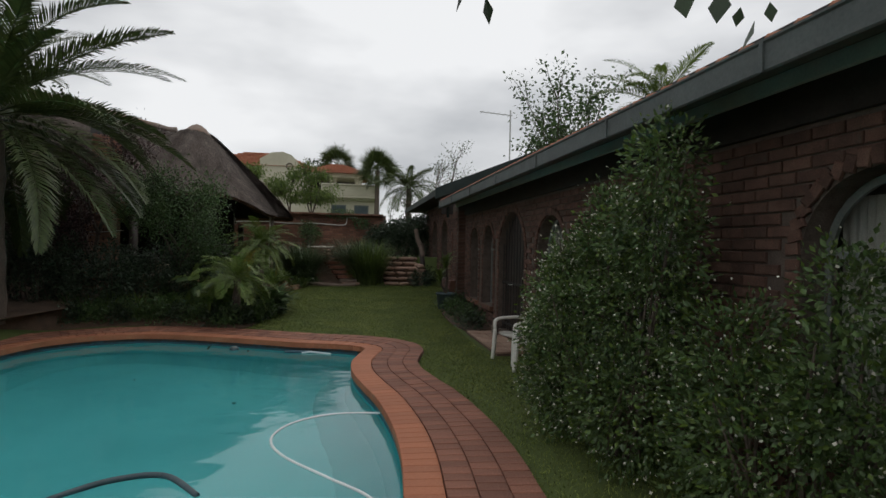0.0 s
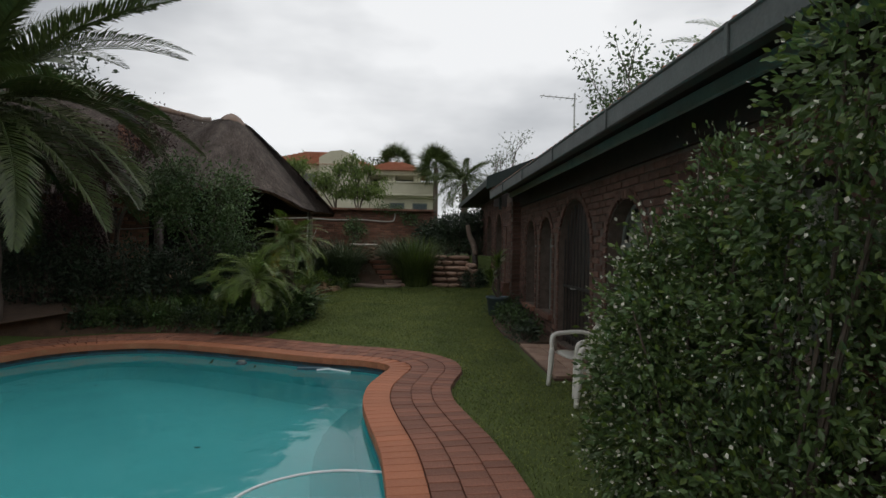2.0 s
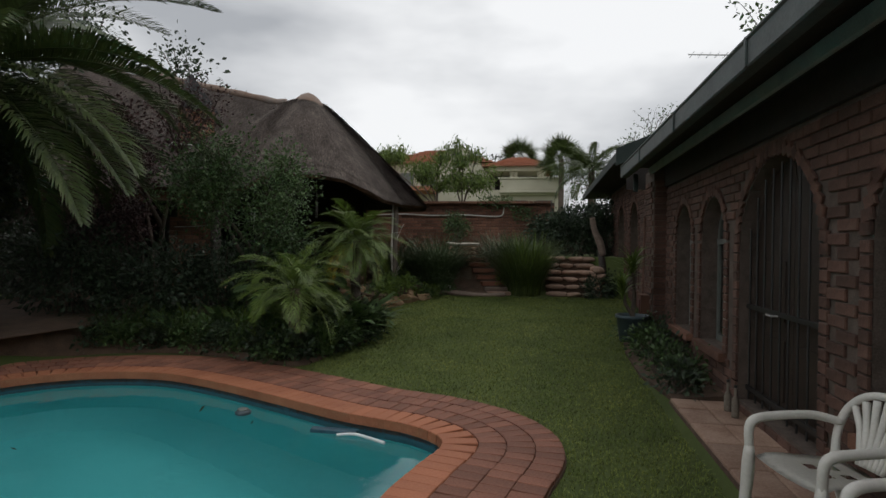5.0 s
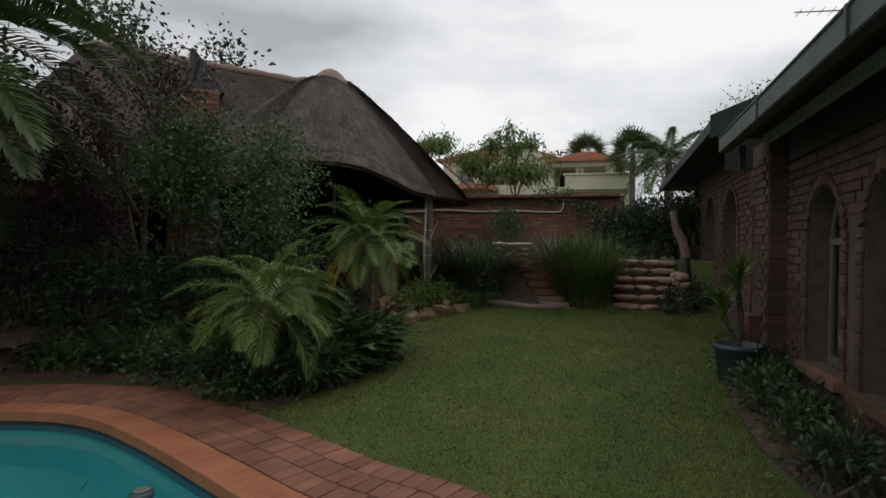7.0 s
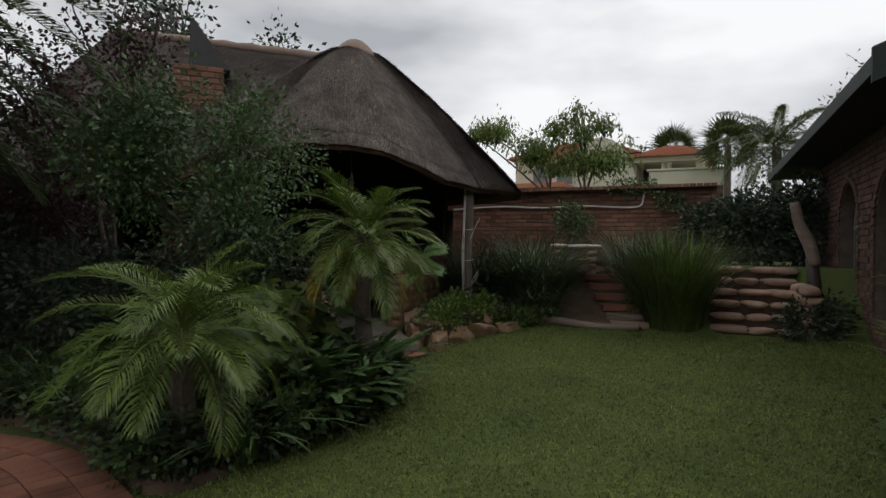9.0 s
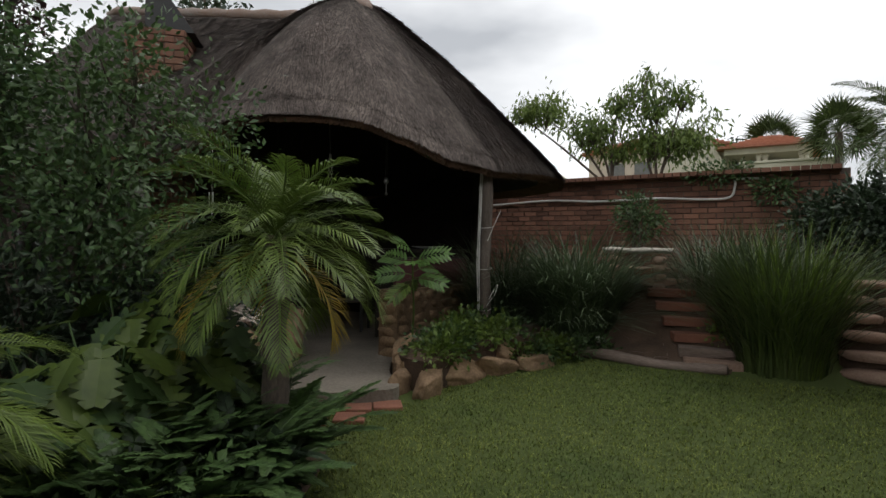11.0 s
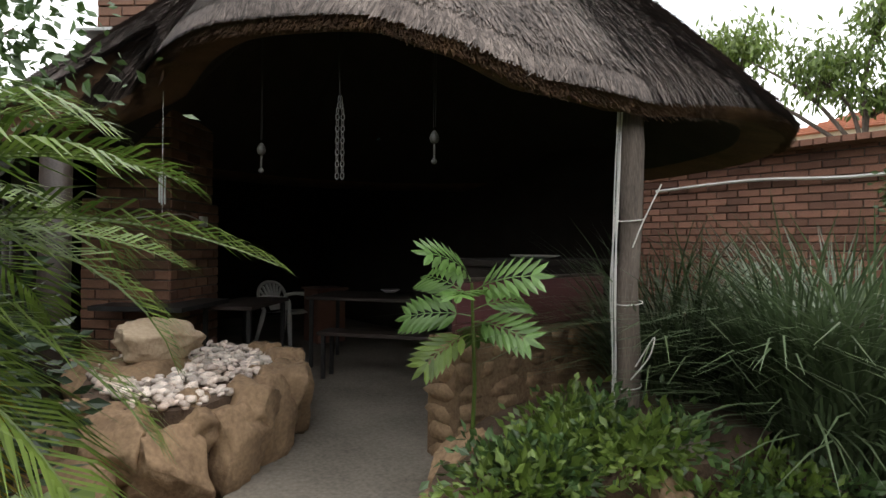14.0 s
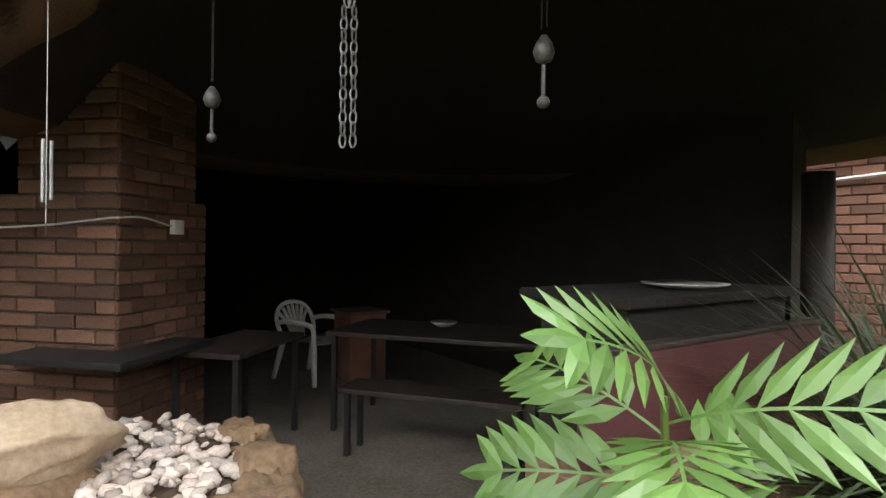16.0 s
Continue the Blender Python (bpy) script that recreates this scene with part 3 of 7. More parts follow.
# arched openings along the house: from y, to y, sill, spring line, crown
WINDOWS = [(2.0, 3.05, 0.5, 1.62, 2.12), (4.3, 5.35, 0.5, 1.62, 2.12), (6.9, 7.98, 0.5, 1.62, 2.12), (10.5, 11.35, 0.5, 1.62, 2.1), (11.75, 12.55, 0.5, 1.62, 2.1)]
DOOR = (8.55, 10.1, 0.14, 1.5, 2.28)
FAR = [(13.98, 14.78, 0.75, 1.85, 2.42), (15.62, 16.63, 0.75, 1.85, 2.45), (17.45, 18.5, 0.85, 1.9, 2.5)]
bm = bmesh.new()
arched_wall(bm, WX + 0.012, WX + 0.30, -6, 13.2, -0.3, 2.735, WINDOWS + [DOOR])
wall_house = tagged(obj("wall_house", bm, M_WALLCORE), "red-brown face brick house wall with arched openings", "wall", kind="structure")
bm = bmesh.new()
arched_wall(bm, WX + 0.012, WX + 0.30, 13.9, 20.0, -0.3, 3.0, FAR)
wall_wing = tagged(obj("wall_wing", bm, M_WALLCORE), "face brick wall of the rear wing with arches", "wall", kind="structure")
bm = bmesh.new()
box(bm, 2.62, 3.1, 13.2, 13.9, -0.3, 2.73)
pier = tagged(obj("wall_pier", bm, M_WALLCORE), "brick pier between house and rear wing", "wall", kind="structure")
bm = bmesh.new()
box(bm, 6.5, 6.7, -6, 20, -0.3, 3.4)
tagged(obj("wall_house_back", bm, M_DARKROOM), "dim plastered inner back wall", "wall", kind="structure")
bm = bmesh.new()
box(bm, 3.1, 6.5, -6, 20, 0.0, 0.12)
tagged(obj("floor_house", bm, M_DARKROOM), "dim floor inside the house", "floor", kind="structure")
for y in (-6.2, 20.0):
    bm = bmesh.new()
    box(bm, 2.8, 6.7, y, y + 0.2, -0.3, 3.4)
    tagged(obj("wall_house_end", bm, M_WALLCORE), "plain brick end wall of the house", "wall", kind="structure")

# eaves and roofs
roof = thing("house_roof", (2.1, 4, 2.5), "clay tiled house roof with dark green gutter and fascia", "roof")
roof["kind"] = "structure"


def slope_roof(parent, x0, x1, y0, y1, z0, rise):
    bm = bmesh.new()
    vs = [bm.verts.new(v) for v in ((x0, y0, z0), (x0, y1, z0), (x1, y1, z0 + rise), (x1, y0, z0 + rise), (x0, y0, z0 - 0.06), (x0, y1, z0 - 0.06), (x1, y1, z0 + rise - 0.06), (x1, y0, z0 + rise - 0.06))]
    for f in ((0, 1, 2, 3), (7, 6, 5, 4), (0, 4, 5, 1), (1, 5, 6, 2), (2, 6, 7, 3), (3, 7, 4, 0)):
        bm.faces.new([vs[k] for k in f])
    return bm


def keep(ob, parent):
    ob.parent = parent
    ob.matrix_parent_inverse = Matrix.Translation(parent.location).inverted()
    return ob


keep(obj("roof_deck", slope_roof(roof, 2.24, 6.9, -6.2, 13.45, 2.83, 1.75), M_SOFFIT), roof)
bm = bmesh.new()
prof = [(0.0, 0.01), (0.0, 0.15), (-0.012, 0.16), (-0.012, 0.172), (0.012, 0.172), (0.014, 0.02), (0.09, 0.02), (0.09, 0.0), (0.01, 0.0)]
a = [bm.verts.new((2.15 + x, -6.2, 2.59 + z)) for x, z in prof]
b = [bm.verts.new((2.15 + x, 13.3, 2.59 + z)) for x, z in prof]
for k in range(len(prof)):
    j = (k + 1) % len(prof)
    bm.faces.new((a[k], a[j], b[j], b[k]))
bm.faces.new(a[::-1])
bm.faces.new(b)
bmesh.ops.recalc_face_normals(bm, faces=bm.faces)
keep(obj("gutter", bm, M_GUTTER), roof)
for y in [-1.0 + 1.8 * k for k in range(8)]:
    keep(obj("gutter_joint", boxed(2.136, 2.15, y, y + 0.03, 2.588, 2.765, 0.003), M_GUTTER), roof)
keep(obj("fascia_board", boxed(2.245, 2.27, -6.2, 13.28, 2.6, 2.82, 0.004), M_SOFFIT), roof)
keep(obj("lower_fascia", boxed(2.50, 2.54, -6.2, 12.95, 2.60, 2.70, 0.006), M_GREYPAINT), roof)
# Added dark strip standing in for the eave's shade on the top bricks.
tagged(obj("trim_wall_plate", boxed(2.765, 2.811, -6.0, 13.2, 2.44, 2.735, 0.004), M_SOFFIT), "dark strip along the top of the brick wall standing in for eave shade", "trim", kind="structure")
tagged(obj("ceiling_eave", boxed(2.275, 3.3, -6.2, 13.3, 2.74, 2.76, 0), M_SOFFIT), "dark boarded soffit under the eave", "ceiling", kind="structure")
keep(obj("gutter_bracket", boxed(2.3, 2.36, 13.0, 13.06, 2.36, 2.62, 0.006), M_GREEN), roof)
# bottom course of clay tiles that peeps over the gutter
bm = bmesh.new()
tube(bm, [(0.0, 0, 0.0), (0.36, 0, 0.135)], [0.06, 0.055], 10)
tile_me = obj("roof_tile", bm, M_ROOFTILE, None, "", True)
tile_me.location = (2.19, -1.0, 2.74)
keep(tile_me, roof)
for k in range(1, 72):
    o = new("roof_tile", tile_me.data)
    o.location = (2.19, -1.0 + 0.2 * k, 2.74)
    keep(o, roof)

wing_roof = thing("wing_roof", (2.2, 14, 3.1), "higher rear roof with dark green fascia and rake", "roof")
wing_roof["kind"] = "structure"
keep(obj("roof_deck", slope_roof(wing_roof, 2.2, 6.9, 14.0, 21.8, 3.14, 1.9), M_GREEN), wing_roof)
keep(obj("fascia_board", boxed(2.16, 2.2, 13.98, 21.8, 2.95, 3.1, 0.005), M_GREEN), wing_roof)
bm = bmesh.new()
vs = [bm.verts.new(v) for v in ((2.16, 13.95, 2.88), (6.9, 13.95, 4.78), (6.9, 13.95, 5.08), (2.16, 13.95, 3.16), (2.16, 13.99, 2.88), (6.9, 13.99, 4.78), (6.9, 13.99, 5.08), (2.16, 13.99, 3.16))]
for f in ((0, 1, 2, 3), (7, 6, 5, 4), (0, 4, 5, 1), (1, 5, 6, 2), (2, 6, 7, 3), (3, 7, 4, 0)):
    bm.faces.new([vs[k] for k in f])
keep(obj("rake_board", bm, M_GREEN), wing_roof)
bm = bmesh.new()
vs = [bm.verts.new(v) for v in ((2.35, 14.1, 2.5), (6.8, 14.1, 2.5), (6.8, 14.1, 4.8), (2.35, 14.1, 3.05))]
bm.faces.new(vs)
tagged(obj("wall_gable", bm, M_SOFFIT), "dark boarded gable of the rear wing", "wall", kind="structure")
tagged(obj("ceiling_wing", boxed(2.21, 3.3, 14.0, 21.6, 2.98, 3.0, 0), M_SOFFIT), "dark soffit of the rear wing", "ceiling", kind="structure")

# ---- thatched lapa ----
CX, CY = -4.16, 16.05


EAVE = [(-180, 2.68, 2.3), (-116, 2.6, 2.27), (-108, 2.28, 2.32), (-102, 1.92, 2.5), (-93, 1.80, 2.70), (-79, 1.73, 2.76), (-57, 1.62, 2.76), (-43, 1.72, 2.70), (-30, 1.90, 2.53), (-17, 2.0, 2.35), (0, 2.13, 2.29), (13, 2.55, 2.28), (28, 2.7, 2.3), (50, 2.85, 2.32), (180, 2.85, 2.32)]


def eave(deg):
    """Radius and height of the lower lip of the thatch: lifted over the way in, longer at the back."""
    for (d0, r0, z0), (d1, r1, z1) in zip(EAVE, EAVE[1:]):
        if d0 <= deg <= d1:
            t = smooth01(0, 1, (deg - d0) / (d1 - d0)) * 0.4 + 0.6 * (deg - d0) / (d1 - d0)
            return r0 + (r1 - r0) * t, z0 + (z1 - z0) * t
    return 2.85, 2.32


def eave_r(deg):
    return eave(deg)[0] + 0.03


def thatch_z(r, deg):
    """Height of the thatch surface: from a blunt peak, slightly full in the middle, to the lip."""
    re, ze = eave(deg)
    t = r / (re + 0.03)
    full = 0.07 + 0.14 * smooth01(25, 50, abs(deg))
    return 4.98 + (ze + 0.17 - 4.98) * t + full * math.sin(math.pi * min(t, 1.0) ** 1.3) - 0.16 * math.exp(-(r / 0.3) ** 2)


def main_z(x, y):
    """Height of the long thatched roof, whose ridge climbs away from the cone and flows into it."""
    ridge = 4.66 + 0.235 * max(0.0, -4.85 - x) - 0.9 * max(0.0, -10.2 - x)
    dy = abs(y - CY)
    d = min(dy / 2.75, 1.1)
    long = ridge + (2.5 - ridge) * d + 0.1 * math.sin(math.pi * min(d, 1.0))
    r, deg = math.hypot(x - CX, y - CY), math.degrees(math.atan2(y - CY, x - CX))
    coney = thatch_z(r, deg) + 0.012
    w = smooth01(-4.32, -4.62 - 1.0 * min(1.0, dy / 1.3), x)
    return coney + (max(long, coney) - coney) * w


lapa = thing("thatched_lapa_roof", (CX, CY, 2.2), "grey weathered thatch roof with a conical end and ridge cap", "roof")
lapa["kind"] = "structure"
bm = bmesh.new()
N, K = 160, 22
top, low = [], []
for i in range(N):
    deg = -180 + 360 * i / N
    a, re = radians(deg), eave_r(deg)
    row, under = [], []
    for k in range(K):
        r = 0.02 + (re - 0.02) * k / (K - 1)
        w = 0.03 * noise.noise(Vector((r * 1.5 * math.cos(a), r * 1.5 * math.sin(a), 3)))
        row.append(bm.verts.new((CX + r * math.cos(a), CY + r * math.sin(a), thatch_z(r, deg) + w * (k < K - 1) - (0.05 * (k == K - 1)))))
    ze = eave(deg)[1]
    for r, z in ((re - 0.03, ze + 0.055), (re - 0.3, ze + 0.13), (0.02, 4.55)):
        under.append(bm.verts.new((CX + r * math.cos(a), CY + r * math.sin(a), z)))
    top.append(row)
    low.append(under)
for i in range(N):
    j = (i + 1) % N
    for k in range(K - 1):
        bm.faces.new((top[i][k], top[i][k + 1], top[j][k + 1], top[j][k]))
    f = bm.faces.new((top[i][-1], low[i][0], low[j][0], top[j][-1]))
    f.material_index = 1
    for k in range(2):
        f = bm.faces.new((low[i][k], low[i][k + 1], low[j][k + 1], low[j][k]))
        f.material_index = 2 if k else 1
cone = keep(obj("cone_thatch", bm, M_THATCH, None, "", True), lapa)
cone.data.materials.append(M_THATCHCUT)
# Underside slot: near-black that stands in for shade under the thatch.
cone.data.materials.append(M_LAPA_SHADE)
bm = bmesh.new()
cols = []
for i in range(65):
    x = -12.0 + 7.72 * i / 64
    col = []
    for k in range(25):
        front = 2.75 - 0.95 * smooth01(-5.4, -4.6, x)
        y = CY - front + (front + 2.6) * k / 24
        col.append((x, y, main_z(x, y) + 0.03 * noise.noise(Vector((x * 1.5, y * 1.5, 7)))))
    cols.append(col)
topv = [[bm.verts.new(p) for p in c] for c in cols]
lowv = [[bm.verts.new((p[0], p[1], p[2] - 0.24)) for p in c] for c in cols]
for i in range(64):
    for k in range(24):
        bm.faces.new((topv[i][k], topv[i + 1][k], topv[i + 1][k + 1], topv[i][k + 1]))
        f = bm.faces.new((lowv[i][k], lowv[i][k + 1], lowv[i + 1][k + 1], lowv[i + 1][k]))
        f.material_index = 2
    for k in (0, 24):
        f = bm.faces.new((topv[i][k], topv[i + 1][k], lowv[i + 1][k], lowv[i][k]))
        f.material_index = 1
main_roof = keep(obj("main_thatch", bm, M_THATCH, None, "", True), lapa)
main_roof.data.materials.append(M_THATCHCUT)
# Same shade colour on the underside of the long roof.
main_roof.data.materials.append(M_LAPA_SHADE)
bm = bmesh.new()
pts = [(x, CY, main_z(x, CY) + 0.02) for x in [-10.3 + 0.3 * k for k in range(19)]] + [(-4.68, CY, 4.68)]
tube(bm, pts, [0.075 + 0.012 * math.sin(3 * k) for k in range(len(pts))], 10)
keep(obj("ridge_cap", bm, M_RIDGE, None, "mottled mortar ridge cap", True), lapa)
bm = bmesh.new()
lathe(bm, [(0.40, -0.34), (0.33, -0.22), (0.24, -0.1), (0.14, -0.02), (0.02, 0.03)], 18, (CX, CY, 4.84))
keep(obj("peak_cap", bm, M_RIDGE, None, "mortar cap on the peak", True), lapa)

# floor and walls of the lapa
bm = bmesh.new()
ring = spline([(-2.12, 14.52, 0), (-2.35, 14.15, 0), (-2.66, 13.88, 0), (-3.2, 14.2, 0), (-3.75, 14.75, 0), (-4.4, 14.9, 0), (-5.0, 13.9, 0), (-9.5, 13.6, 0), (-9.9, 16.0, 0), (-9.8, 18.4, 0), (-4, 18.4, 0), (-2.9, 17.2, 0), (-3.0, 15.8, 0), (-2.6, 15.0, 0)], 6, True)
a = [bm.verts.new((p.x, p.y, 0.37)) for p in ring]
b = [bm.verts.new((p.x, p.y, 0.05)) for p in ring]
bm.faces.new(a)
for k in range(len(a)):
    bm.faces.new((a[k], a[(k + 1) % len(a)], b[(k + 1) % len(a)], b[k]))
bmesh.ops.recalc_face_normals(bm, faces=bm.faces)
tagged(obj("floor_lapa", bm, M_SLAB), "worn concrete slab floor of the lapa", "floor", kind="structure")
# Back and end walls are coloured near-black to hold the shade inside.
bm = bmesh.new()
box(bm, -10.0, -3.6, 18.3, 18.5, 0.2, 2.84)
tagged(obj("wall_lapa_back", bm, M_LAPA_SHADE), "dim plastered back wall of the lapa", "wall", kind="structure")
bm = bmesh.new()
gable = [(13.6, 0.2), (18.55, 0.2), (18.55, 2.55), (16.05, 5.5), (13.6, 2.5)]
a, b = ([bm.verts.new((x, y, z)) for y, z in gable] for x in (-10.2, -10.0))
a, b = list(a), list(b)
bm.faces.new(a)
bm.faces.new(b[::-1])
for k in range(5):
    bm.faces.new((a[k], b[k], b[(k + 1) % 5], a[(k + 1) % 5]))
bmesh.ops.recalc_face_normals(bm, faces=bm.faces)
tagged(obj("wall_lapa_end", bm, M_LAPA_SHADE), "dim plastered end wall of the lapa", "wall", kind="structure")

# Front wall in the same near-black, shade put into its colour.
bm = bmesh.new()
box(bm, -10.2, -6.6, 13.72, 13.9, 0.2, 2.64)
tagged(obj("wall_lapa_front", bm, M_LAPA_SHADE), "plastered front wall under the thatch, coloured near-black for shade", "wall", kind="structure")

# brick braai stack, set diagonally, through the thatch
stack = thing("braai_chimney", (-5.5, 14.6, 0.4), "diagonal face brick braai chimney with sloping metal cowl", "chimney")
stack.rotation_euler = (0, 0, radians(45))
part("stack_core", boxed(-0.79, -0.01, 0.01, 0.82, 0, 1.62, 0), M_WALLCORE, stack)
part("upper_core", boxed(-0.66, -0.01, 0.01, 0.70, 1.62, 3.72, 0), M_WALLCORE, stack)

# ---- retaining wall, steps ----
BACK_Y = 20.0
bm = bmesh.new()
box(bm, -14, 1.3, BACK_Y + 0.01, BACK_Y + 0.24, 0.3, 2.74)
wall_back = tagged(obj("wall_garden", bm, M_WALLCORE), "weathered orange brick garden wall", "wall", kind="structure")
for x0, x1, y0, y1 in ((-14.2, -14, -8, 20.2), (8, 8.2, -8, 24), (-14, 8, -8.2, -8), (1.3, 8, 23.8, 24)):
    bm = bmesh.new()
    box(bm, x0, x1, y0, y1, -0.3, 2.4)
    tagged(obj("wall_boundary", bm, M_WALLCORE), "plain brick boundary wall", "wall", kind="structure")


# ---- poolside ----
hose = thing("pool_hose", (-0.7, 4.5, -0.1), "white ribbed pool cleaner hose floating on the water", "hose")
for ctrl in ([(0.38, 5.72, 0), (0.0, 5.75, 0.0), (-0.3, 5.65, 0), (-0.54, 5.42, 0.0), (-0.64, 5.05, 0), (-0.5, 4.65, 0), (-0.12, 4.17, 0.0), (0.18, 3.8, 0), (0.36, 3.3, 0)],):
    bm = bmesh.new()
    pts = [p - Vector((-0.7, 4.5, 0)) for p in spline(ctrl, 24)]
    tube(bm, pts, [0.014 if k % 2 else 0.0115 for k in range(len(pts))], 8)
    part("hose_pipe", bm, M_HOSE, hose, "", True)
weir = thing("pool_cleaner", (-1.38, 4.22, -0.1), "dark pool cleaner hose end at the surface", "pool cleaner")
bm = bmesh.new()
tube(bm, [p for p in spline([(-0.55, -0.2, 0), (-0.25, 0.0, 0.03), (0.1, 0.05, 0.03), (0.4, -0.25, 0.0)], 10)], 0.022, 8)
part("hose_end", bm, M_POT, weir, "", True)
floater = thing("floating_dispenser", (-1.80, 9.40, -0.1), "small dark chlorine dispenser floating on the pool", "pool float")
bm = bmesh.new()
lathe(bm, [(0.02, -0.05), (0.05, -0.04), (0.075, -0.005), (0.075, 0.02), (0.055, 0.035), (0.02, 0.04)], 18)
part("float_body", bm, M_POT, floater, "", True)
bm = bmesh.new()
lathe(bm, [(0.056, 0.0362), (0.05, 0.046), (0.03, 0.048), (0.01, 0.048)], 16)
part("float_cap", bm, M_FRAME, floater, "grey-green plastic cap", True)
inlet = thing("weir_flap", (-0.75, 9.12, -0.11), "dark skimmer weir with white edge in the pool side", "skimmer")
part("mouth", boxed(-0.22, 0.2, -0.06, 0.02, -0.02, 0.035, 0.008), M_POOLTILE, inlet)
bm = bmesh.new()
tube(bm, spline([(0.05, -0.12, 0.02), (0.2, -0.1, 0.03), (0.35, -0.14, 0.02), (0.5, -0.22, 0.02)], 6), 0.014, 6)
part("rim", bm, M_HOSE, inlet, "white plastic rim")
for k, (x, y) in enumerate(((-2.2, 9.3), (-1.55, 9.1), (-2.6, 7.4), (-1.2, 6.2), (-3.1, 8.2))):
    fl = leaf_cloud("floating_leaf", [((0, 0, 0.0), (1, 0.2, 0.0))], 0.08, M_LEAF_DARK, None, 60 + k, 0.6, 0, 0.05)
    fl.location = (x, y, -0.085)
    tagged(fl, "small dark leaf floating on the pool water", "leaf", "floating leaves")


# ---- garden chairs ----
def garden_chair(at, turn, label):
    """A moulded stacking chair: slotted fan back, arms that run into the front legs, tapered legs."""
    c = thing("garden_chair", at, label, "chair", "white garden chairs")
    c.rotation_euler = (0, 0, radians(turn))
    bm = bmesh.new()
    nx, ny = 8, 8
    grid = [[None] * (ny + 1) for _ in range(nx + 1)]
    for i in range(nx + 1):
        for j in range(ny + 1):
            u, v = i / nx, j / ny
            w = 0.245 - 0.035 * v
            x, y = (u - 0.5) * 2 * w, -0.24 + 0.46 * v
            z = 0.42 - 0.035 * v - 0.018 * math.sin(math.pi * u) - 0.03 * smooth01(0.25, 0.0, v) ** 2
            grid[i][j] = bm.verts.new((x, y, z))
    for i in range(nx):
        for j in range(ny):
            if not (i in (2, 3, 4, 5) and j in (3, 5) and i % 2 == 0):
                bm.faces.new((grid[i][j], grid[i + 1][j], grid[i + 1][j + 1], grid[i][j + 1]))
    r = bmesh.ops.solidify(bm, geom=bm.faces[:], thickness=0.012)
    part("seat", bm, M_PLASTIC, c, "", True)
    bm = bmesh.new()
    rim = spline([(-0.215, 0.20, 0.40), (-0.25, 0.245, 0.53), (-0.235, 0.29, 0.65), (-0.14, 0.32, 0.74), (0, 0.33, 0.765), (0.14, 0.32, 0.74), (0.235, 0.29, 0.65), (0.25, 0.245, 0.53), (0.215, 0.20, 0.40)], 5)
    tube(bm, rim, 0.022, 8)
    back = part("backrest", bm, M_PLASTIC, c, "", True)
    for k in range(7):
        f = (k - 3) / 3
        bm = bmesh.new()
        tube(bm, spline([(0.075 * f, 0.21, 0.40), (0.12 * f, 0.262, 0.56), (0.2 * f, 0.315 - 0.012 * abs(f), 0.745 - 0.075 * f * f)], 4), [0.012, 0.013, 0.015, 0.017, 0.017, 0.018, 0.019, 0.02, 0.02], 6)
        part("back_slat", bm, M_PLASTIC, back, "", True)
    for s in (-1, 1):
        bm = bmesh.new()
        pts = spline([(s * 0.245, 0.26, 0.57), (s * 0.285, 0.12, 0.6), (s * 0.29, -0.1, 0.595), (s * 0.282, -0.215, 0.58), (s * 0.276, -0.255, 0.53), (s * 0.27, -0.255, 0.40)], 6)
        tube(bm, pts, [0.022 + 0.004 * math.sin(math.pi * k / (len(pts) - 1)) for k in range(len(pts))], 8)
        part("armrest", bm, M_PLASTIC, c, "", True)
        bm = bmesh.new()
        tube(bm, spline([(s * 0.27, -0.255, 0.44), (s * 0.275, -0.265, 0.22), (s * 0.285, -0.285, 0.0)], 4), [0.024, 0.03, 0.034, 0.034, 0.032, 0.03, 0.028, 0.026, 0.024], 6)
        part("leg", bm, M_PLASTIC, c, "", True)
        bm = bmesh.new()
        tube(bm, spline([(s * 0.215, 0.20, 0.42), (s * 0.235, 0.25, 0.22), (s * 0.25, 0.31, 0.0)], 4), [0.024, 0.03, 0.034, 0.034, 0.032, 0.03, 0.028, 0.026, 0.024], 6)
        part("leg", bm, M_PLASTIC, c, "", True)
    return c


garden_chair((2.46, 7.66, gz(2.46, 7.66) + 0.01), -76, "white moulded plastic garden chair beside the house door")
garden_chair((2.5, 6.75, gz(2.5, 6.75) + 0.01), -80, "white moulded plastic garden chair half hidden by the jasmine")


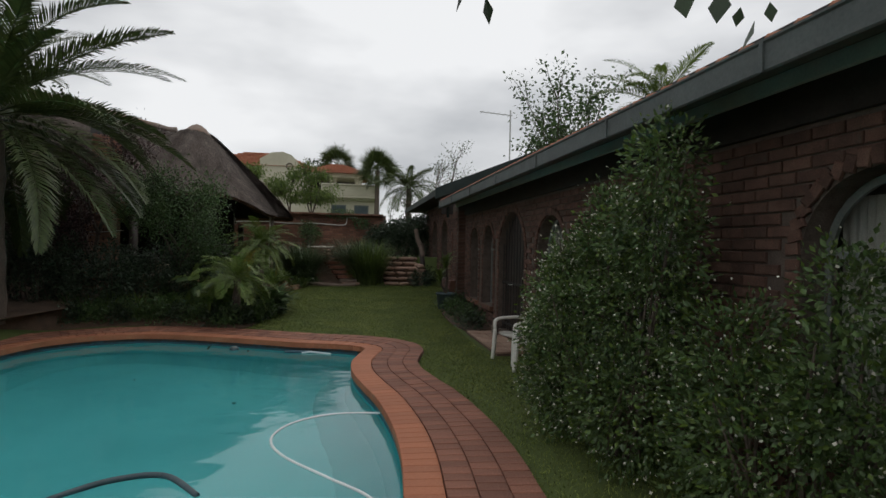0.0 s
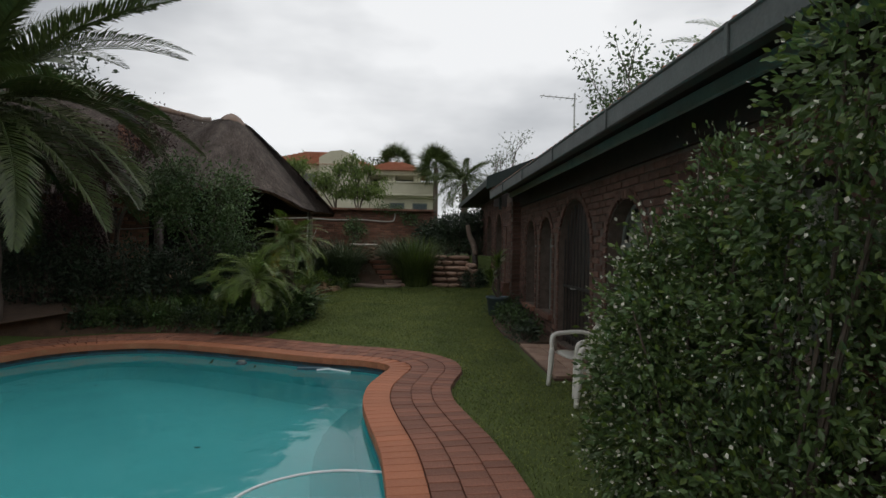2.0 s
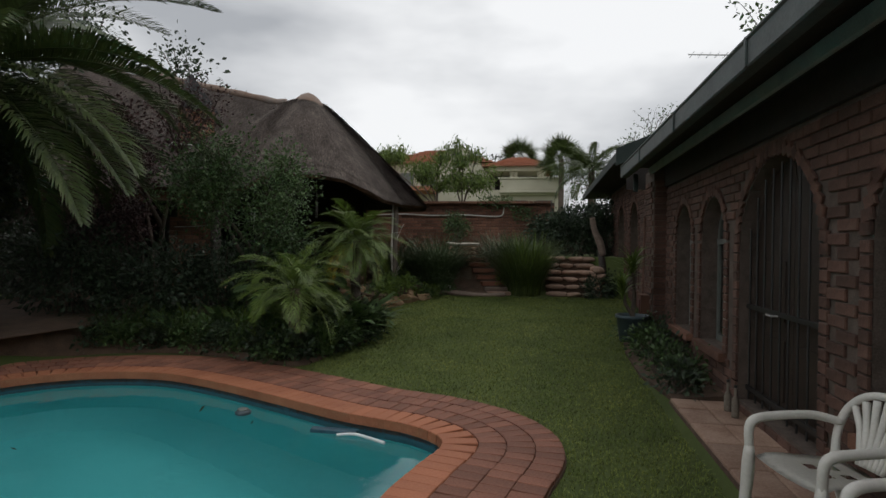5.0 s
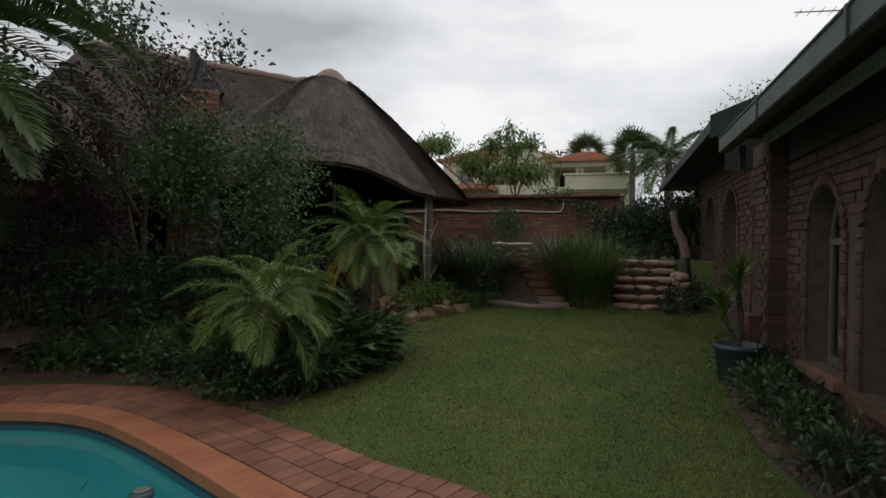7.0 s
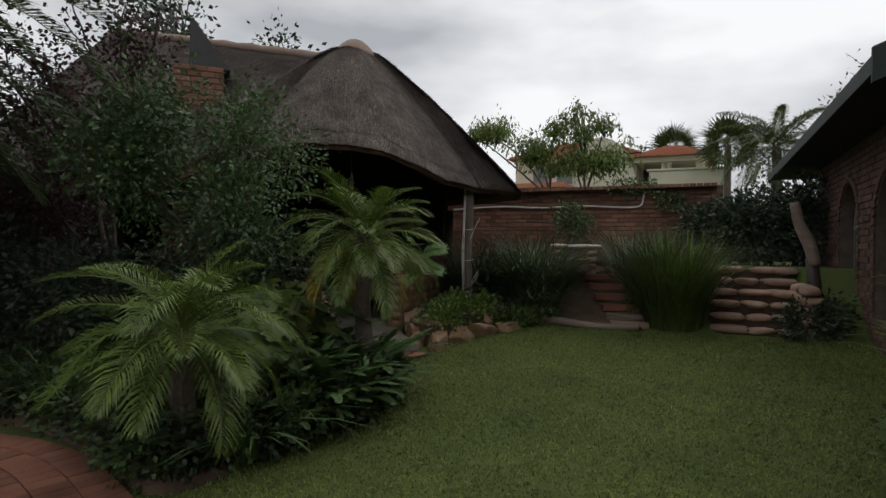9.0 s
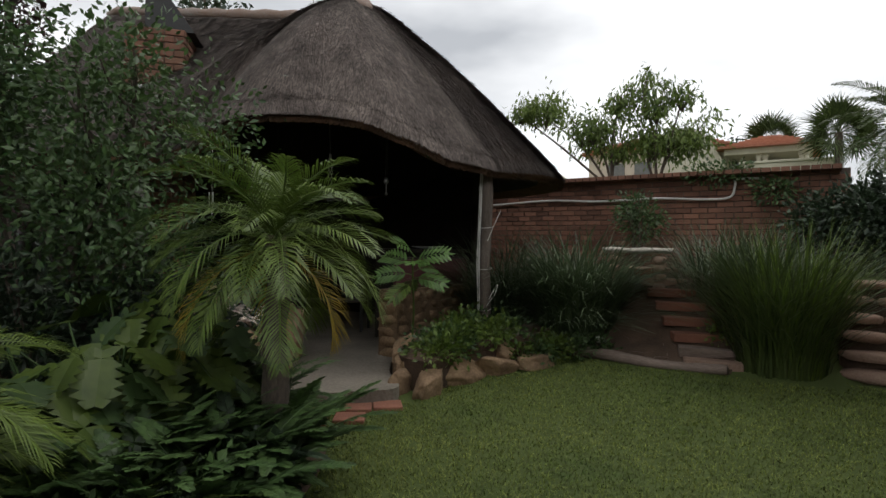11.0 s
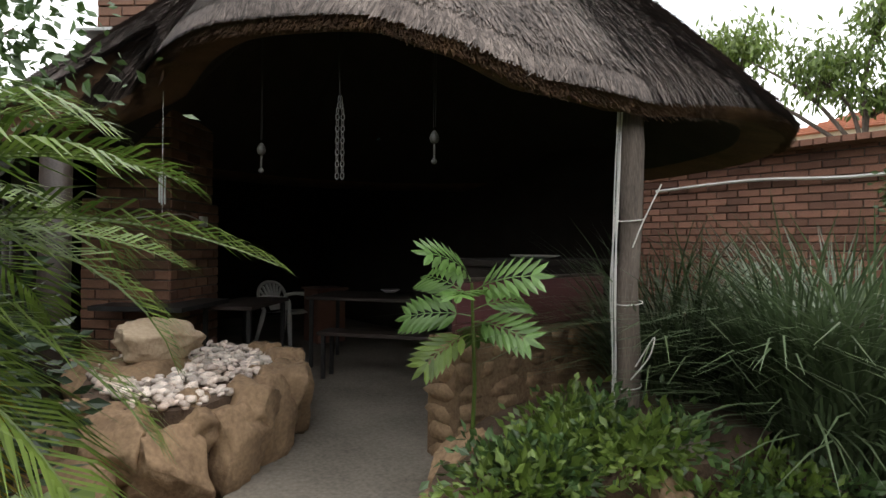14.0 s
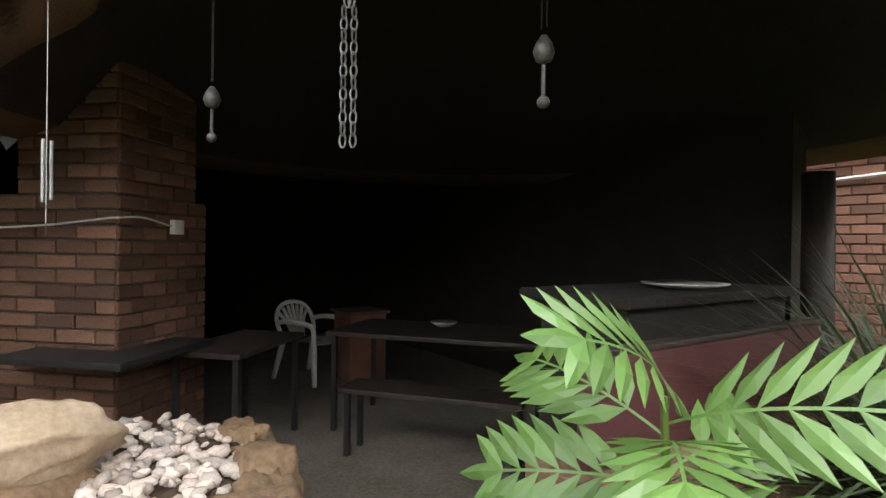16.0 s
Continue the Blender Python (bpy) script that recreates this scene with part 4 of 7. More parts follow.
# ---- house windows, door, porch ----
def arched_window(y0, y1, sill, spring, top, curtain):
    """Frame, mullion, transom, panes, burglar bars and curtains in an arched opening."""
    w = thing("window_arched", (WX + 0.2, (y0 + y1) / 2, sill), "arched grey-green window with curtains and burglar bars" if curtain else "arched dark window with pale burglar bars", "window")
    w["kind"] = "structure"
    h, hw, cr = spring - sill, (y1 - y0) / 2, top - spring
    bm = bmesh.new()
    arc = [(-hw + 0.03, 0.0)] + [((hw - 0.03) * math.cos(math.pi * (1 - k / 16)), h + (cr - 0.03) * math.sin(math.pi * k / 16)) for k in range(17)] + [(hw - 0.03, 0.0)]
    tube(bm, [(0, a, b) for a, b in arc], 0.032, 4)
    part("window_frame", bm, M_FRAME, w)
    part("transom", boxed(-0.035, 0.035, -hw + 0.02, hw - 0.02, h - 0.035, h + 0.03, 0.006), M_FRAME, w)
    part("mullion", boxed(-0.03, 0.03, -0.035, 0.035, 0, h - 0.035, 0.006), M_FRAME, w)
    part("bottom_rail", boxed(-0.03, 0.03, -hw + 0.02, hw - 0.02, 0.0, 0.07, 0.006), M_FRAME, w)
    bm = bmesh.new()
    vs = [bm.verts.new((0.0, a, b)) for a, b in arc]
    bm.faces.new(vs)
    g = part("pane", bm, M_GLASS, w, "clear glass pane")
    g.visible_shadow = False
    for k in range(6):
        y = -hw + 0.12 + k * (2 * hw - 0.24) / 5
        bm = bmesh.new()
        tube(bm, [(0.07, y, 0.05), (0.07, y, h - 0.05)], 0.007, 5)
        for j in range(3):
            z = 0.25 + j * 0.3 + (0.1 if k % 2 else 0)
            if k < 5:
                tube(bm, [(0.07, y, z), (0.07, y + (2 * hw - 0.24) / 5, z)], 0.006, 4)
        part("burglar_bar", bm, M_PLASTIC, w)
    if curtain:
        for s in (-1, 1):
            bm = bmesh.new()
            n, a, b = 28, (0.06 if curtain == 2 else 0.28) * hw, 0.97 * hw
            rows = [[bm.verts.new((0.2 + 0.025 * math.sin(k * 1.9 + z), s * (a + (b - a) * k / n), z)) for k in range(n + 1)] for z in (-0.0, h * 0.5, h + 0.1, h + cr * 0.75)]
            for p, q in zip(rows, rows[1:]):
                for k in range(n):
                    bm.faces.new((p[k], p[k + 1], q[k + 1], q[k]))
            part("curtain", bm, M_CURTAIN, w, "cream net curtain", True)
    return w


for k, o in enumerate(WINDOWS):
    arched_window(*o, 1 if k in (2,) else 2)
for o in FAR:
    arched_window(*o, 0)

door = thing("door_arched", (WX + 0.16, (DOOR[0] + DOOR[1]) / 2, DOOR[2]), "dark double door with steel security gate in an arch", "door")
door["kind"] = "structure"
hw, h, cr = (DOOR[1] - DOOR[0]) / 2, DOOR[3] - DOOR[2], DOOR[4] - DOOR[3]
for s in (-1, 1):
    bm = bmesh.new()
    pts = [(0, 0), (s * hw, 0)] + [(s * hw * math.cos(math.pi / 2 * k / 10), h + cr * math.sin(math.pi / 2 * k / 10)) for k in range(11)]
    a = [bm.verts.new((0.0, p[0] if abs(p[0]) > 0.01 else s * 0.005, p[1])) for p in pts]
    b = [bm.verts.new((0.05, v.co.y, v.co.z)) for v in a]
    bm.faces.new(a)
    bm.faces.new(b[::-1])
    for k in range(len(a)):
        bm.faces.new((a[k], b[k], b[(k + 1) % len(a)], a[(k + 1) % len(a)]))
    bmesh.ops.recalc_face_normals(bm, faces=bm.faces)
    leafd = part("door_leaf", bm, M_DARKWOOD, door, "dark stained timber leaf")
    for z0, z1 in ((0.15, 0.65), (0.8, 1.3)):
        part("panel", boxed(-0.012, 0.0, *sorted((s * 0.14, s * (hw - 0.14))), z0, z1, 0.005), M_DARKWOOD, leafd)
    for k in range(5):
        y = s * (0.08 + k * (hw - 0.12) / 4)
        t = min(1, abs(y) / hw)
        bm = bmesh.new()
        tube(bm, [(-0.07, y, 0.02), (-0.07, y, h + cr * math.sqrt(max(0, 1 - t * t)) - 0.03)], 0.009, 5)
        part("gate_bar", bm, M_BLACKMETAL, door)
part("gate_rail", boxed(-0.085, -0.055, -hw, hw, 0.85, 0.89, 0.004), M_BLACKMETAL, door)
part("gate_rail", boxed(-0.085, -0.055, -hw, hw, 0.1, 0.14, 0.004), M_BLACKMETAL, door)
bm = bmesh.new()
tube(bm, [(-0.1, 0.05, 0.86), (-0.14, 0.05, 0.86), (-0.14, 0.17, 0.86)], 0.01, 6)
part("door_handle", bm, M_METAL, door, "steel lever handle")
bm = bmesh.new()
box(bm, 2.25, 2.82, 8.1, 10.3, -0.2, 0.03)
porch = tagged(obj("pavement_porch", bm, M_MORTAR), "low flagstone porch before the house door", "paving", kind="structure")
rnd = random.Random(5)
y = 8.12
while y < 10.2:
    L = rnd.uniform(0.3, 0.5)
    for x0, x1 in ((2.26, 2.52), (2.53, 2.8)):
        d = rnd.uniform(-0.04, 0.04)
        bm = boxed(x0, x1, y, min(y + L, 10.3), 0.02, 0.05 + rnd.uniform(0, 0.012), 0.012)
        part("flagstone", bm, M_FLAG, porch)
    y += L + 0.015
for y, s in ((9.95, 0.05), (9.75, 0.04)):
    bot = thing("glass_bottle", (2.68, y, 0.062), "small clear bottle standing by the door", "bottle")
    bm = bmesh.new()
    lathe(bm, [(0.03, 0), (0.032, 0.02), (0.032, 0.14), (0.012, 0.19), (0.012, 0.26)], 12)
    part("bottle_body", bm, M_SLAB, bot, "", True)
    bm = bmesh.new()
    lathe(bm, [(0.015, 0.262), (0.015, 0.285)], 10)
    part("bottle_cap", bm, M_BLACKMETAL, bot)
for o in WINDOWS[2:]:
    bm = boxed(WX - 0.07, WX + 0.1, o[0] - 0.08, o[1] + 0.08, o[2] - 0.09, o[2] - 0.002, 0.01)
    s = obj("sill_brick", bm, M_BRICK_OR)
    tagged(s, "orange brick window sill proud of the wall", "window sill", kind="structure")
# flower bed at the house wall
bm = bmesh.new()
pts = [(2.3, 10.35), (2.12, 11.2), (2.1, 12.2), (2.2, 13.2), (2.3, 13.9), (2.8, 13.9), (2.8, 10.35)]
lo = [bm.verts.new((x, y, gz(x, y) - 0.1)) for x, y in pts]
hi = [bm.verts.new((x, y, gz(x, y) + (0.035 if k < 5 else 0.09))) for k, (x, y) in enumerate(pts)]
bm.faces.new(hi)
for k in range(7):
    bm.faces.new((lo[k], lo[(k + 1) % 7], hi[(k + 1) % 7], hi[k]))
bmesh.ops.recalc_face_normals(bm, faces=bm.faces)
tagged(obj("bed_house", bm, M_SOIL), "dark soil flower bed along the house wall", "flower bed", kind="structure")
rnd = random.Random(8)
for k in range(9):
    y = 10.55 + k * 0.37
    x = 2.42 + rnd.uniform(-0.1, 0.15)
    shrub("bedding_plant", (x, y, gz(x, y) + 0.05), "low leafy green bedding plant beside the house wall", [(0, 0, 0.1, 0.2, 0.2, 0.16), (0.1, 0.05, 0.15, 0.13, 0.13, 0.13)], (M_LEAF_DARK, M_LEAF, M_LEAF)[k % 3], 0.07, 420, 80 + k, 0.45, 0.1, category="plant")
pot = thing("potted_yucca", (2.28, 12.85, gz(2.28, 12.85) + 0.01), "spiky yucca in a blue-grey pot beside the wall", "potted plant")
bm = bmesh.new()
lathe(bm, [(0.15, 0), (0.17, 0.02), (0.215, 0.34), (0.235, 0.345), (0.235, 0.39), (0.21, 0.39), (0.2, 0.33), (0.02, 0.33)], 24)
part("pot", bm, M_POT, pot, "blue-grey glazed pot", True)
bm = bmesh.new()
tube(bm, [(0, 0, 0.3), (0.03, 0.02, 0.7), (0.0, 0.05, 1.0)], [0.035, 0.03, 0.028], 7)
tube(bm, [(0.05, 0, 0.3), (-0.1, -0.02, 0.55), (-0.14, -0.06, 0.72)], [0.03, 0.025, 0.022], 7)
part("stem", bm, M_BARK, pot)
rnd = random.Random(3)
heads = [((0, 0.05, 1.0), 70, 0.46), ((-0.14, -0.06, 0.72), 60, 0.42)]
for c, n, L in heads:
    roots = []
    for k in range(n):
        a = rnd.uniform(0, 6.28)
        roots.append((c[0], c[1], c[2] - 0.12 + 0.2 * k / n, math.cos(a), math.sin(a)))
    blades("leaves", roots, L, 0.035, M_LEAF_LIGHT, pot, 5, 1.0, 4)
pump = thing("meter_box", (2.5, 13.5, 0.62), "weathered brick-coloured box on the wall pier", "box")
part("box_body", boxed(-0.02, 0.13, -0.16, 0.16, -0.12, 0.2, 0.012), M_BRICK_OR, pump)
part("cover", boxed(-0.035, -0.02, -0.1, 0.1, -0.08, 0.12, 0.008), M_MAROON, pump)
bm = bmesh.new()
tube(bm, [(0.04, 0.0, -0.12), (0.05, 0.0, -0.6)], 0.02, 6)
tube(bm, [(0.05, 0.1, 0.2), (0.07, 0.12, 1.4)], 0.015, 6)
part("pipe", bm, M_BRICK, pump)

# ---- jasmine against the house ----
shrub("jasmine_bush", (2.15, 4.3, 0.0), "large dark green flowering jasmine climbing the house wall to the eave",
      [(-0.12, 0.25, 0.5, 0.5, 0.65, 0.55), (-0.16, 0.3, 1.0, 0.42, 0.5, 0.45), (0.15, -0.2, 1.2, 0.42, 0.65, 0.6), (0.1, -0.5, 1.75, 0.34, 0.45, 0.5), (0.0, -0.8, 2.2, 0.24, 0.32, 0.38), (-0.05, -0.5, 0.5, 0.42, 0.7, 0.5), (0.05, 0.15, 1.55, 0.26, 0.36, 0.34), (0.3, 0.6, 0.5, 0.35, 0.7, 0.5), (0.08, 0.2, 1.85, 0.24, 0.34, 0.38)],
      M_JASMINE, 0.048, 22000, 11, 0.5, 0.15, 2600, "shrub", None, True, 0.022, 0.3)
shrub("jasmine_bush", (2.3, 2.55, 0.0), "lower flowering jasmine bush with pale buds by the house wall",
      [(-0.05, 0.1, 0.5, 0.45, 0.8, 0.55), (0.05, 0.45, 0.95, 0.36, 0.45, 0.4), (0.1, -0.4, 0.9, 0.36, 0.45, 0.45), (0.15, -0.2, 1.4, 0.2, 0.26, 0.3)],
      M_JASMINE, 0.048, 9000, 12, 0.5, 0.15, 900, "shrub", None, True, 0.022, 0.3)
shrub("jasmine_bush", (2.05, 4.95, 0.0), "jasmine bush with many white flowers leaning towards the path",
      [(0.0, 0.0, 0.4, 0.36, 0.42, 0.42), (-0.02, 0.05, 0.85, 0.34, 0.4, 0.42), (0.0, -0.05, 1.25, 0.3, 0.34, 0.34), (0.02, 0.22, 0.55, 0.28, 0.3, 0.4), (0.0, -0.15, 1.52, 0.24, 0.28, 0.26)],
      M_JASMINE, 0.046, 13000, 13, 0.5, 0.15, 4200, "shrub", None, True, 0.024, 0.4)

# ---- left bed ----
bm = bmesh.new()
edge_pts = spline([(-1.95, 10.85, 0), (-1.72, 11.5, 0), (-1.5, 12.1, 0), (-1.5, 12.8, 0), (-1.85, 13.4, 0), (-2.3, 13.75, 0), (-3.2, 14.2, 0), (-4.6, 14.2, 0), (-7.0, 13.6, 0), (-8.4, 11.5, 0), (-7.6, 8.5, 0), (-6.4, 7.6, 0), (-5.75, 8.6, 0), (-5.55, 10.0, 0), (-4.9, 10.85, 0), (-3.9, 11.15, 0), (-2.9, 11.05, 0)], 6, True)
c = bm.verts.new((-4.5, 12.2, 0.45))
lo = [bm.verts.new((p.x, p.y, gz(p.x, p.y) - 0.08)) for p in edge_pts]
hi = [bm.verts.new((p.x, p.y, gz(p.x, p.y) + 0.03)) for p in edge_pts]
mid = [bm.verts.new(Vector((p.x, p.y, 0)).lerp(Vector((-4.5, 12.2, 0)), 0.22) + Vector((0, 0, gz(p.x, p.y) + 0.14))) for p in edge_pts]
n = len(edge_pts)
for k in range(n):
    j = (k + 1) % n
    bm.faces.new((lo[k], lo[j], hi[j], hi[k]))
    bm.faces.new((hi[k], hi[j], mid[j], mid[k]))
    bm.faces.new((mid[k], mid[j], c))
bmesh.ops.recalc_face_normals(bm, faces=bm.faces)
tagged(obj("bed_garden", bm, M_SOIL, None, "", True), "dark mulched soil of the planted bed", "flower bed", kind="structure")


def fern(at, label, n, size, seed, mat=None):
    """A clump of upright sword fern fronds."""
    rnd = random.Random(seed)
    f = thing("sword_fern", at, label, "fern", "sword ferns in the bed")
    for k in range(n):
        V, F = frond_mesh(size * rnd.uniform(0.7, 1.15), size * 0.15, 26, rnd.uniform(0.8, 1.5), 0.03 * size / 0.7, seed * 50 + k, rnd.uniform(0.9, 1.4), 0.1, 0.15)
        m = pose(rnd.uniform(-0.08, 0.08), rnd.uniform(-0.08, 0.08), -0.02, 0, 0, 137.5 * k)
        raw("frond", [m @ v for v in V], F, mat or M_LEAF, f)
    return f


def lobed_leaf(seed, size):
    """Verts and faces of a split philodendron leaf along +x."""
    rnd = random.Random(seed)
    V, F = [Vector((0, 0, 0))], []
    n = 6
    for k in range(n + 1):
        V.append(Vector((size * k / n, 0, -0.12 * size * (k / n) ** 2)))
    for s in (-1, 1):
        for k in range(n):
            L = size * 0.5 * math.sin(math.pi * (0.2 + 0.75 * k / n)) * rnd.uniform(0.8, 1.1)
            a, b = V[1 + k], V[2 + k]
            d = Vector((0.45 if k else -0.3, s, 0.12)).normalized()
            i = len(V)
            V += [a + d * L * 0.55 + Vector((-0.03 * size, 0, 0)), a + d * L - Vector((0, 0, 0.1 * L)), b + d * L * 0.5]
            F += [(1 + k, i, i + 2, 2 + k), (i, i + 1, i + 2)]
    return V, F


def philodendron(at, n, size, seed):
    rnd = random.Random(seed)
    p = thing("philodendron", at, "philodendron with large split glossy leaves in the bed", "plant", "philodendrons")
    for k in range(n):
        a = 137.5 * k
        el, L = rnd.uniform(48, 84), rnd.uniform(0.5, 1.0) * size * 2.9
        tip = Vector((math.cos(radians(a)) * math.cos(radians(el)) * L, math.sin(radians(a)) * math.cos(radians(el)) * L, math.sin(radians(el)) * L))
        V, F = lobed_leaf(seed * 40 + k, size * rnd.uniform(0.7, 1.1))
        m = Matrix.Translation(tip) @ pose(0, 0, 0, rnd.uniform(-20, 20), rnd.uniform(5, 45), a)
        lf = raw("leaf_blade", [m @ v for v in V], F, M_LEAF_LIGHT if k % 3 else M_LEAF, p)
        bm = bmesh.new()
        tube(bm, [(0, 0, -0.04), tip * 0.5 + Vector((0, 0, 0.06)), tip], [0.01, 0.008, 0.006], 5)
        part("leaf_stalk", bm, M_LEAF, lf)
    return p


def strap_clump(at, label, n, height, spread, mat, seed, width=0.03, lean=0.7):
    rnd = random.Random(seed)
    top = thing("strap_leaf_clump", at, label, "plant")
    roots = []
    for _ in range(n):
        a, r = rnd.uniform(0, 6.28), spread * math.sqrt(rnd.random())
        roots.append((r * math.cos(a), r * math.sin(a), -0.03, 0.9 * math.cos(a) * r / spread, 0.9 * math.sin(a) * r / spread))
    q = (len(roots) + 4) // 5
    for k in range(5):
        blades("leaf_tuft", roots[k * q:(k + 1) * q], height, width, mat, top, seed + 7 * k, lean, 5)
    return top


PY = dict(width=0.0095, pairs=42, trunk_r=0.07, vee=0.3)
feather_palm("pygmy_date_palm", (-2.1, 11.15, 0.16), "young pygmy date palm with arching feather fronds in the bed", 0.8, 36, 0.9, 0.25, M_PALM, 31, (0.9, 1.9), (-0.1, 1.45), group="pygmy date palms", hang=0.3, **PY)
feather_palm("pygmy_date_palm", (-1.95, 13.05, 0.28), "pygmy date palm with drooping and yellowing lower fronds", 1.35, 44, 0.84, 0.24, M_PALM, 32, (0.9, 1.9), (-0.25, 1.4), old=M_PALM_YEL, group="pygmy date palms", hang=0.3, **PY)
feather_palm("date_palm", (-5.75, 9.95, 0.3), "tall date palm with dark arching fronds over the pool", 3.3, 62, 3.1, 0.48, M_PALM_DARK, 33, (0.7, 1.5), (-0.3, 1.35), 0.03, 90, 0.24, None, 0.22)
rnd = random.Random(21)
for k in range(26):
    u = k / 25
    x = -1.75 - 3.2 * rnd.random() * (0.2 + 0.8 * u)
    y = 11.35 + 1.9 * rnd.random()
    if (x + 2.1) ** 2 + (y - 11.15) ** 2 < 0.12 or (x + 1.95) ** 2 + (y - 13.05) ** 2 < 0.15:
        continue
    fern((x, y, gz(x, y) + 0.1), "dark green sword fern clump in the bed", 22, rnd.uniform(0.5, 0.72), 200 + k, M_LEAF if k % 3 else M_LEAF_DARK)
for k, (x, y) in enumerate(((-1.95, 12.2), (-2.05, 12.5), (-1.75, 12.6), (-2.2, 12.85), (-2.5, 13.25), (-1.7, 12.15), (-2.2, 12.3), (-1.75, 12.9), (-2.15, 12.65), (-1.6, 12.4), (-2.35, 12.1))):
    fern((x, y, gz(x, y) + 0.08), "upright sword fern clump at the lawn edge", 30, 0.74, 260 + k, M_LEAF)
for k, (x, y, s) in enumerate(((-2.55, 12.35, 0.32), (-2.75, 12.6, 0.34), (-2.6, 11.9, 0.3), (-2.95, 12.95, 0.36), (-2.9, 12.2, 0.32), (-2.6, 13.0, 0.34))):
    philodendron((x, y, gz(x, y) + 0.12), 16, s, 300 + k)
rnd = random.Random(23)
for k in range(15):
    t = k / 14
    p = spline([(-5.0, 11.1, 0), (-3.9, 11.35, 0), (-2.9, 11.25, 0), (-2.2, 11.0, 0), (-1.85, 11.5, 0), (-1.62, 12.1, 0), (-1.62, 12.7, 0)], 8)[int(t * 47)]
    shrub("groundcover_plant", (p.x, p.y, gz(p.x, p.y) + 0.03), "low round-leaved groundcover at the bed edge", [(0, 0, 0.12, 0.26, 0.22, 0.18), (0.1, -0.05, 0.22, 0.16, 0.16, 0.16)], M_LEAF if k % 2 else M_LEAF_DARK, 0.055, 700, 320 + k, 0.75, 0.0, category="plant", stems=False)
rnd = random.Random(27)
for k in range(17):
    x = -5.2 + 3.4 * k / 16
    y = 11.35 + 0.35 * rnd.random() + 0.25 * (k % 2)
    if abs(x + 2.1) < 0.18:
        continue
    strap_clump((x, y, gz(x, y) + 0.08), "leafy clump of arching green strap leaves in the bed", 95, rnd.uniform(0.5, 0.68), 0.13, M_PALM if k % 2 else M_LEAF, 420 + k, 0.03, 1.0)
strap_clump((-1.75, 11.75, 0.15), "grassy clump with thin arching leaves by the lawn", 90, 0.7, 0.1, M_LEAF_LIGHT, 41, 0.012, 1.1)
tree("small_leaved_tree", (-3.65, 12.8, 0.3), "small dense tree with fine dark green leaves", 2.7, 0.42, M_LEAF, 0.06, 14000, 51, 0.045, 0.28, 4, 0.5, 0.1, clump=0.17)
tree("plum_tree", (-5.5, 12.9, 0.35), "purple-leaved plum tree in front of the thatch", 3.7, 0.24, M_LEAF_RED, 0.055, 5500, 52, 0.05, 0.3, 4, 0.6, 0.1, clump=0.11)
tree("plum_tree", (-5.9, 12.2, 0.4), "low dark purple-leaved plum tree beside the palm", 2.3, 0.55, M_LEAF_RED, 0.055, 6000, 53, 0.06, 0.3, 4, 0.6, 0.1, clump=0.18)
tree("shade_tree", (-7.6, 10.6, 0.4), "dense dark shade tree behind the palm", 4.4, 0.7, M_LEAF_DARK, 0.1, 15000, 54, 0.12, 0.3, 4, 0.55, 0.2, clump=0.3)
tree("shade_tree", (-7.3, 8.3, 0.3), "dense dark shade tree at the pool's far end", 4.0, 0.7, M_LEAF_DARK, 0.1, 15000, 55, 0.12, 0.3, 4, 0.55, 0.2, clump=0.3)
for k, (x, y) in enumerate(((-5.9, 11.6), (-6.6, 9.4), (-7.4, 12.3), (-4.9, 11.9), (-3.3, 13.0), (-4.2, 12.5))):
    shrub("dark_shrub", (x, y, gz(x, y) + 0.02), "dense dark green shrub in deep shade", [(0, 0, 0.5, 0.75, 0.6, 0.55), (0.3, 0.1, 0.95, 0.5, 0.5, 0.5), (-0.3, 0, 0.9, 0.45, 0.5, 0.4)], M_LEAF_DARK, 0.08, 4200, 340 + k, 0.45, 0.3)

# stone terrace and pedestal at the far side of the pool
terrace = thing("stone_terrace", (-6.2, 8.9, 0), "low dry-stone terrace edge of flat sandstone slabs", "stone wall")
rnd = random.Random(31)
for r_ in range(3):
    for k in range(8):
        x = -5.75 - 0.35 * r_ + rnd.uniform(-0.05, 0.05)
        y = 7.0 + k * 0.42 + rnd.uniform(-0.05, 0.05)
        bm = boulder(400 + r_ * 10 + k, 0.24, 0.23, 0.075, 2, 0.1)
        o = part("stone", bm, M_STONE, terrace, "", True)
        o.location = (x + 6.2, y - 8.9, 0.05 + 0.13 * r_)
ped = thing("birdbath_pedestal", (-6.15, 9.35, 0.52), "pale stone pedestal with flared foot in the shade", "pedestal")
bm = bmesh.new()
lathe(bm, [(0.26, 0), (0.26, 0.05), (0.16, 0.14), (0.105, 0.28), (0.09, 0.45), (0.10, 0.58), (0.16, 0.66), (0.16, 0.7), (0.12, 0.72)], 20)
part("column", bm, M_SLAB, ped, "", True)
bm = bmesh.new()
lathe(bm, [(0.1, 0.72), (0.3, 0.82), (0.33, 0.88), (0.29, 0.87), (0.08, 0.79)], 20)
part("bowl", bm, M_SLAB, ped, "", True)

# ---- rock edge and way into the lapa ----
def rock(at, size, seed, label, turn=0, mat=None):
    o = obj("rock", boulder(seed, *size, sub=4), mat or M_STONE, None, "", True)
    o.location, o.rotation_euler = at, (0, 0, radians(turn))
    return tagged(o, label, "rock", "garden rocks")


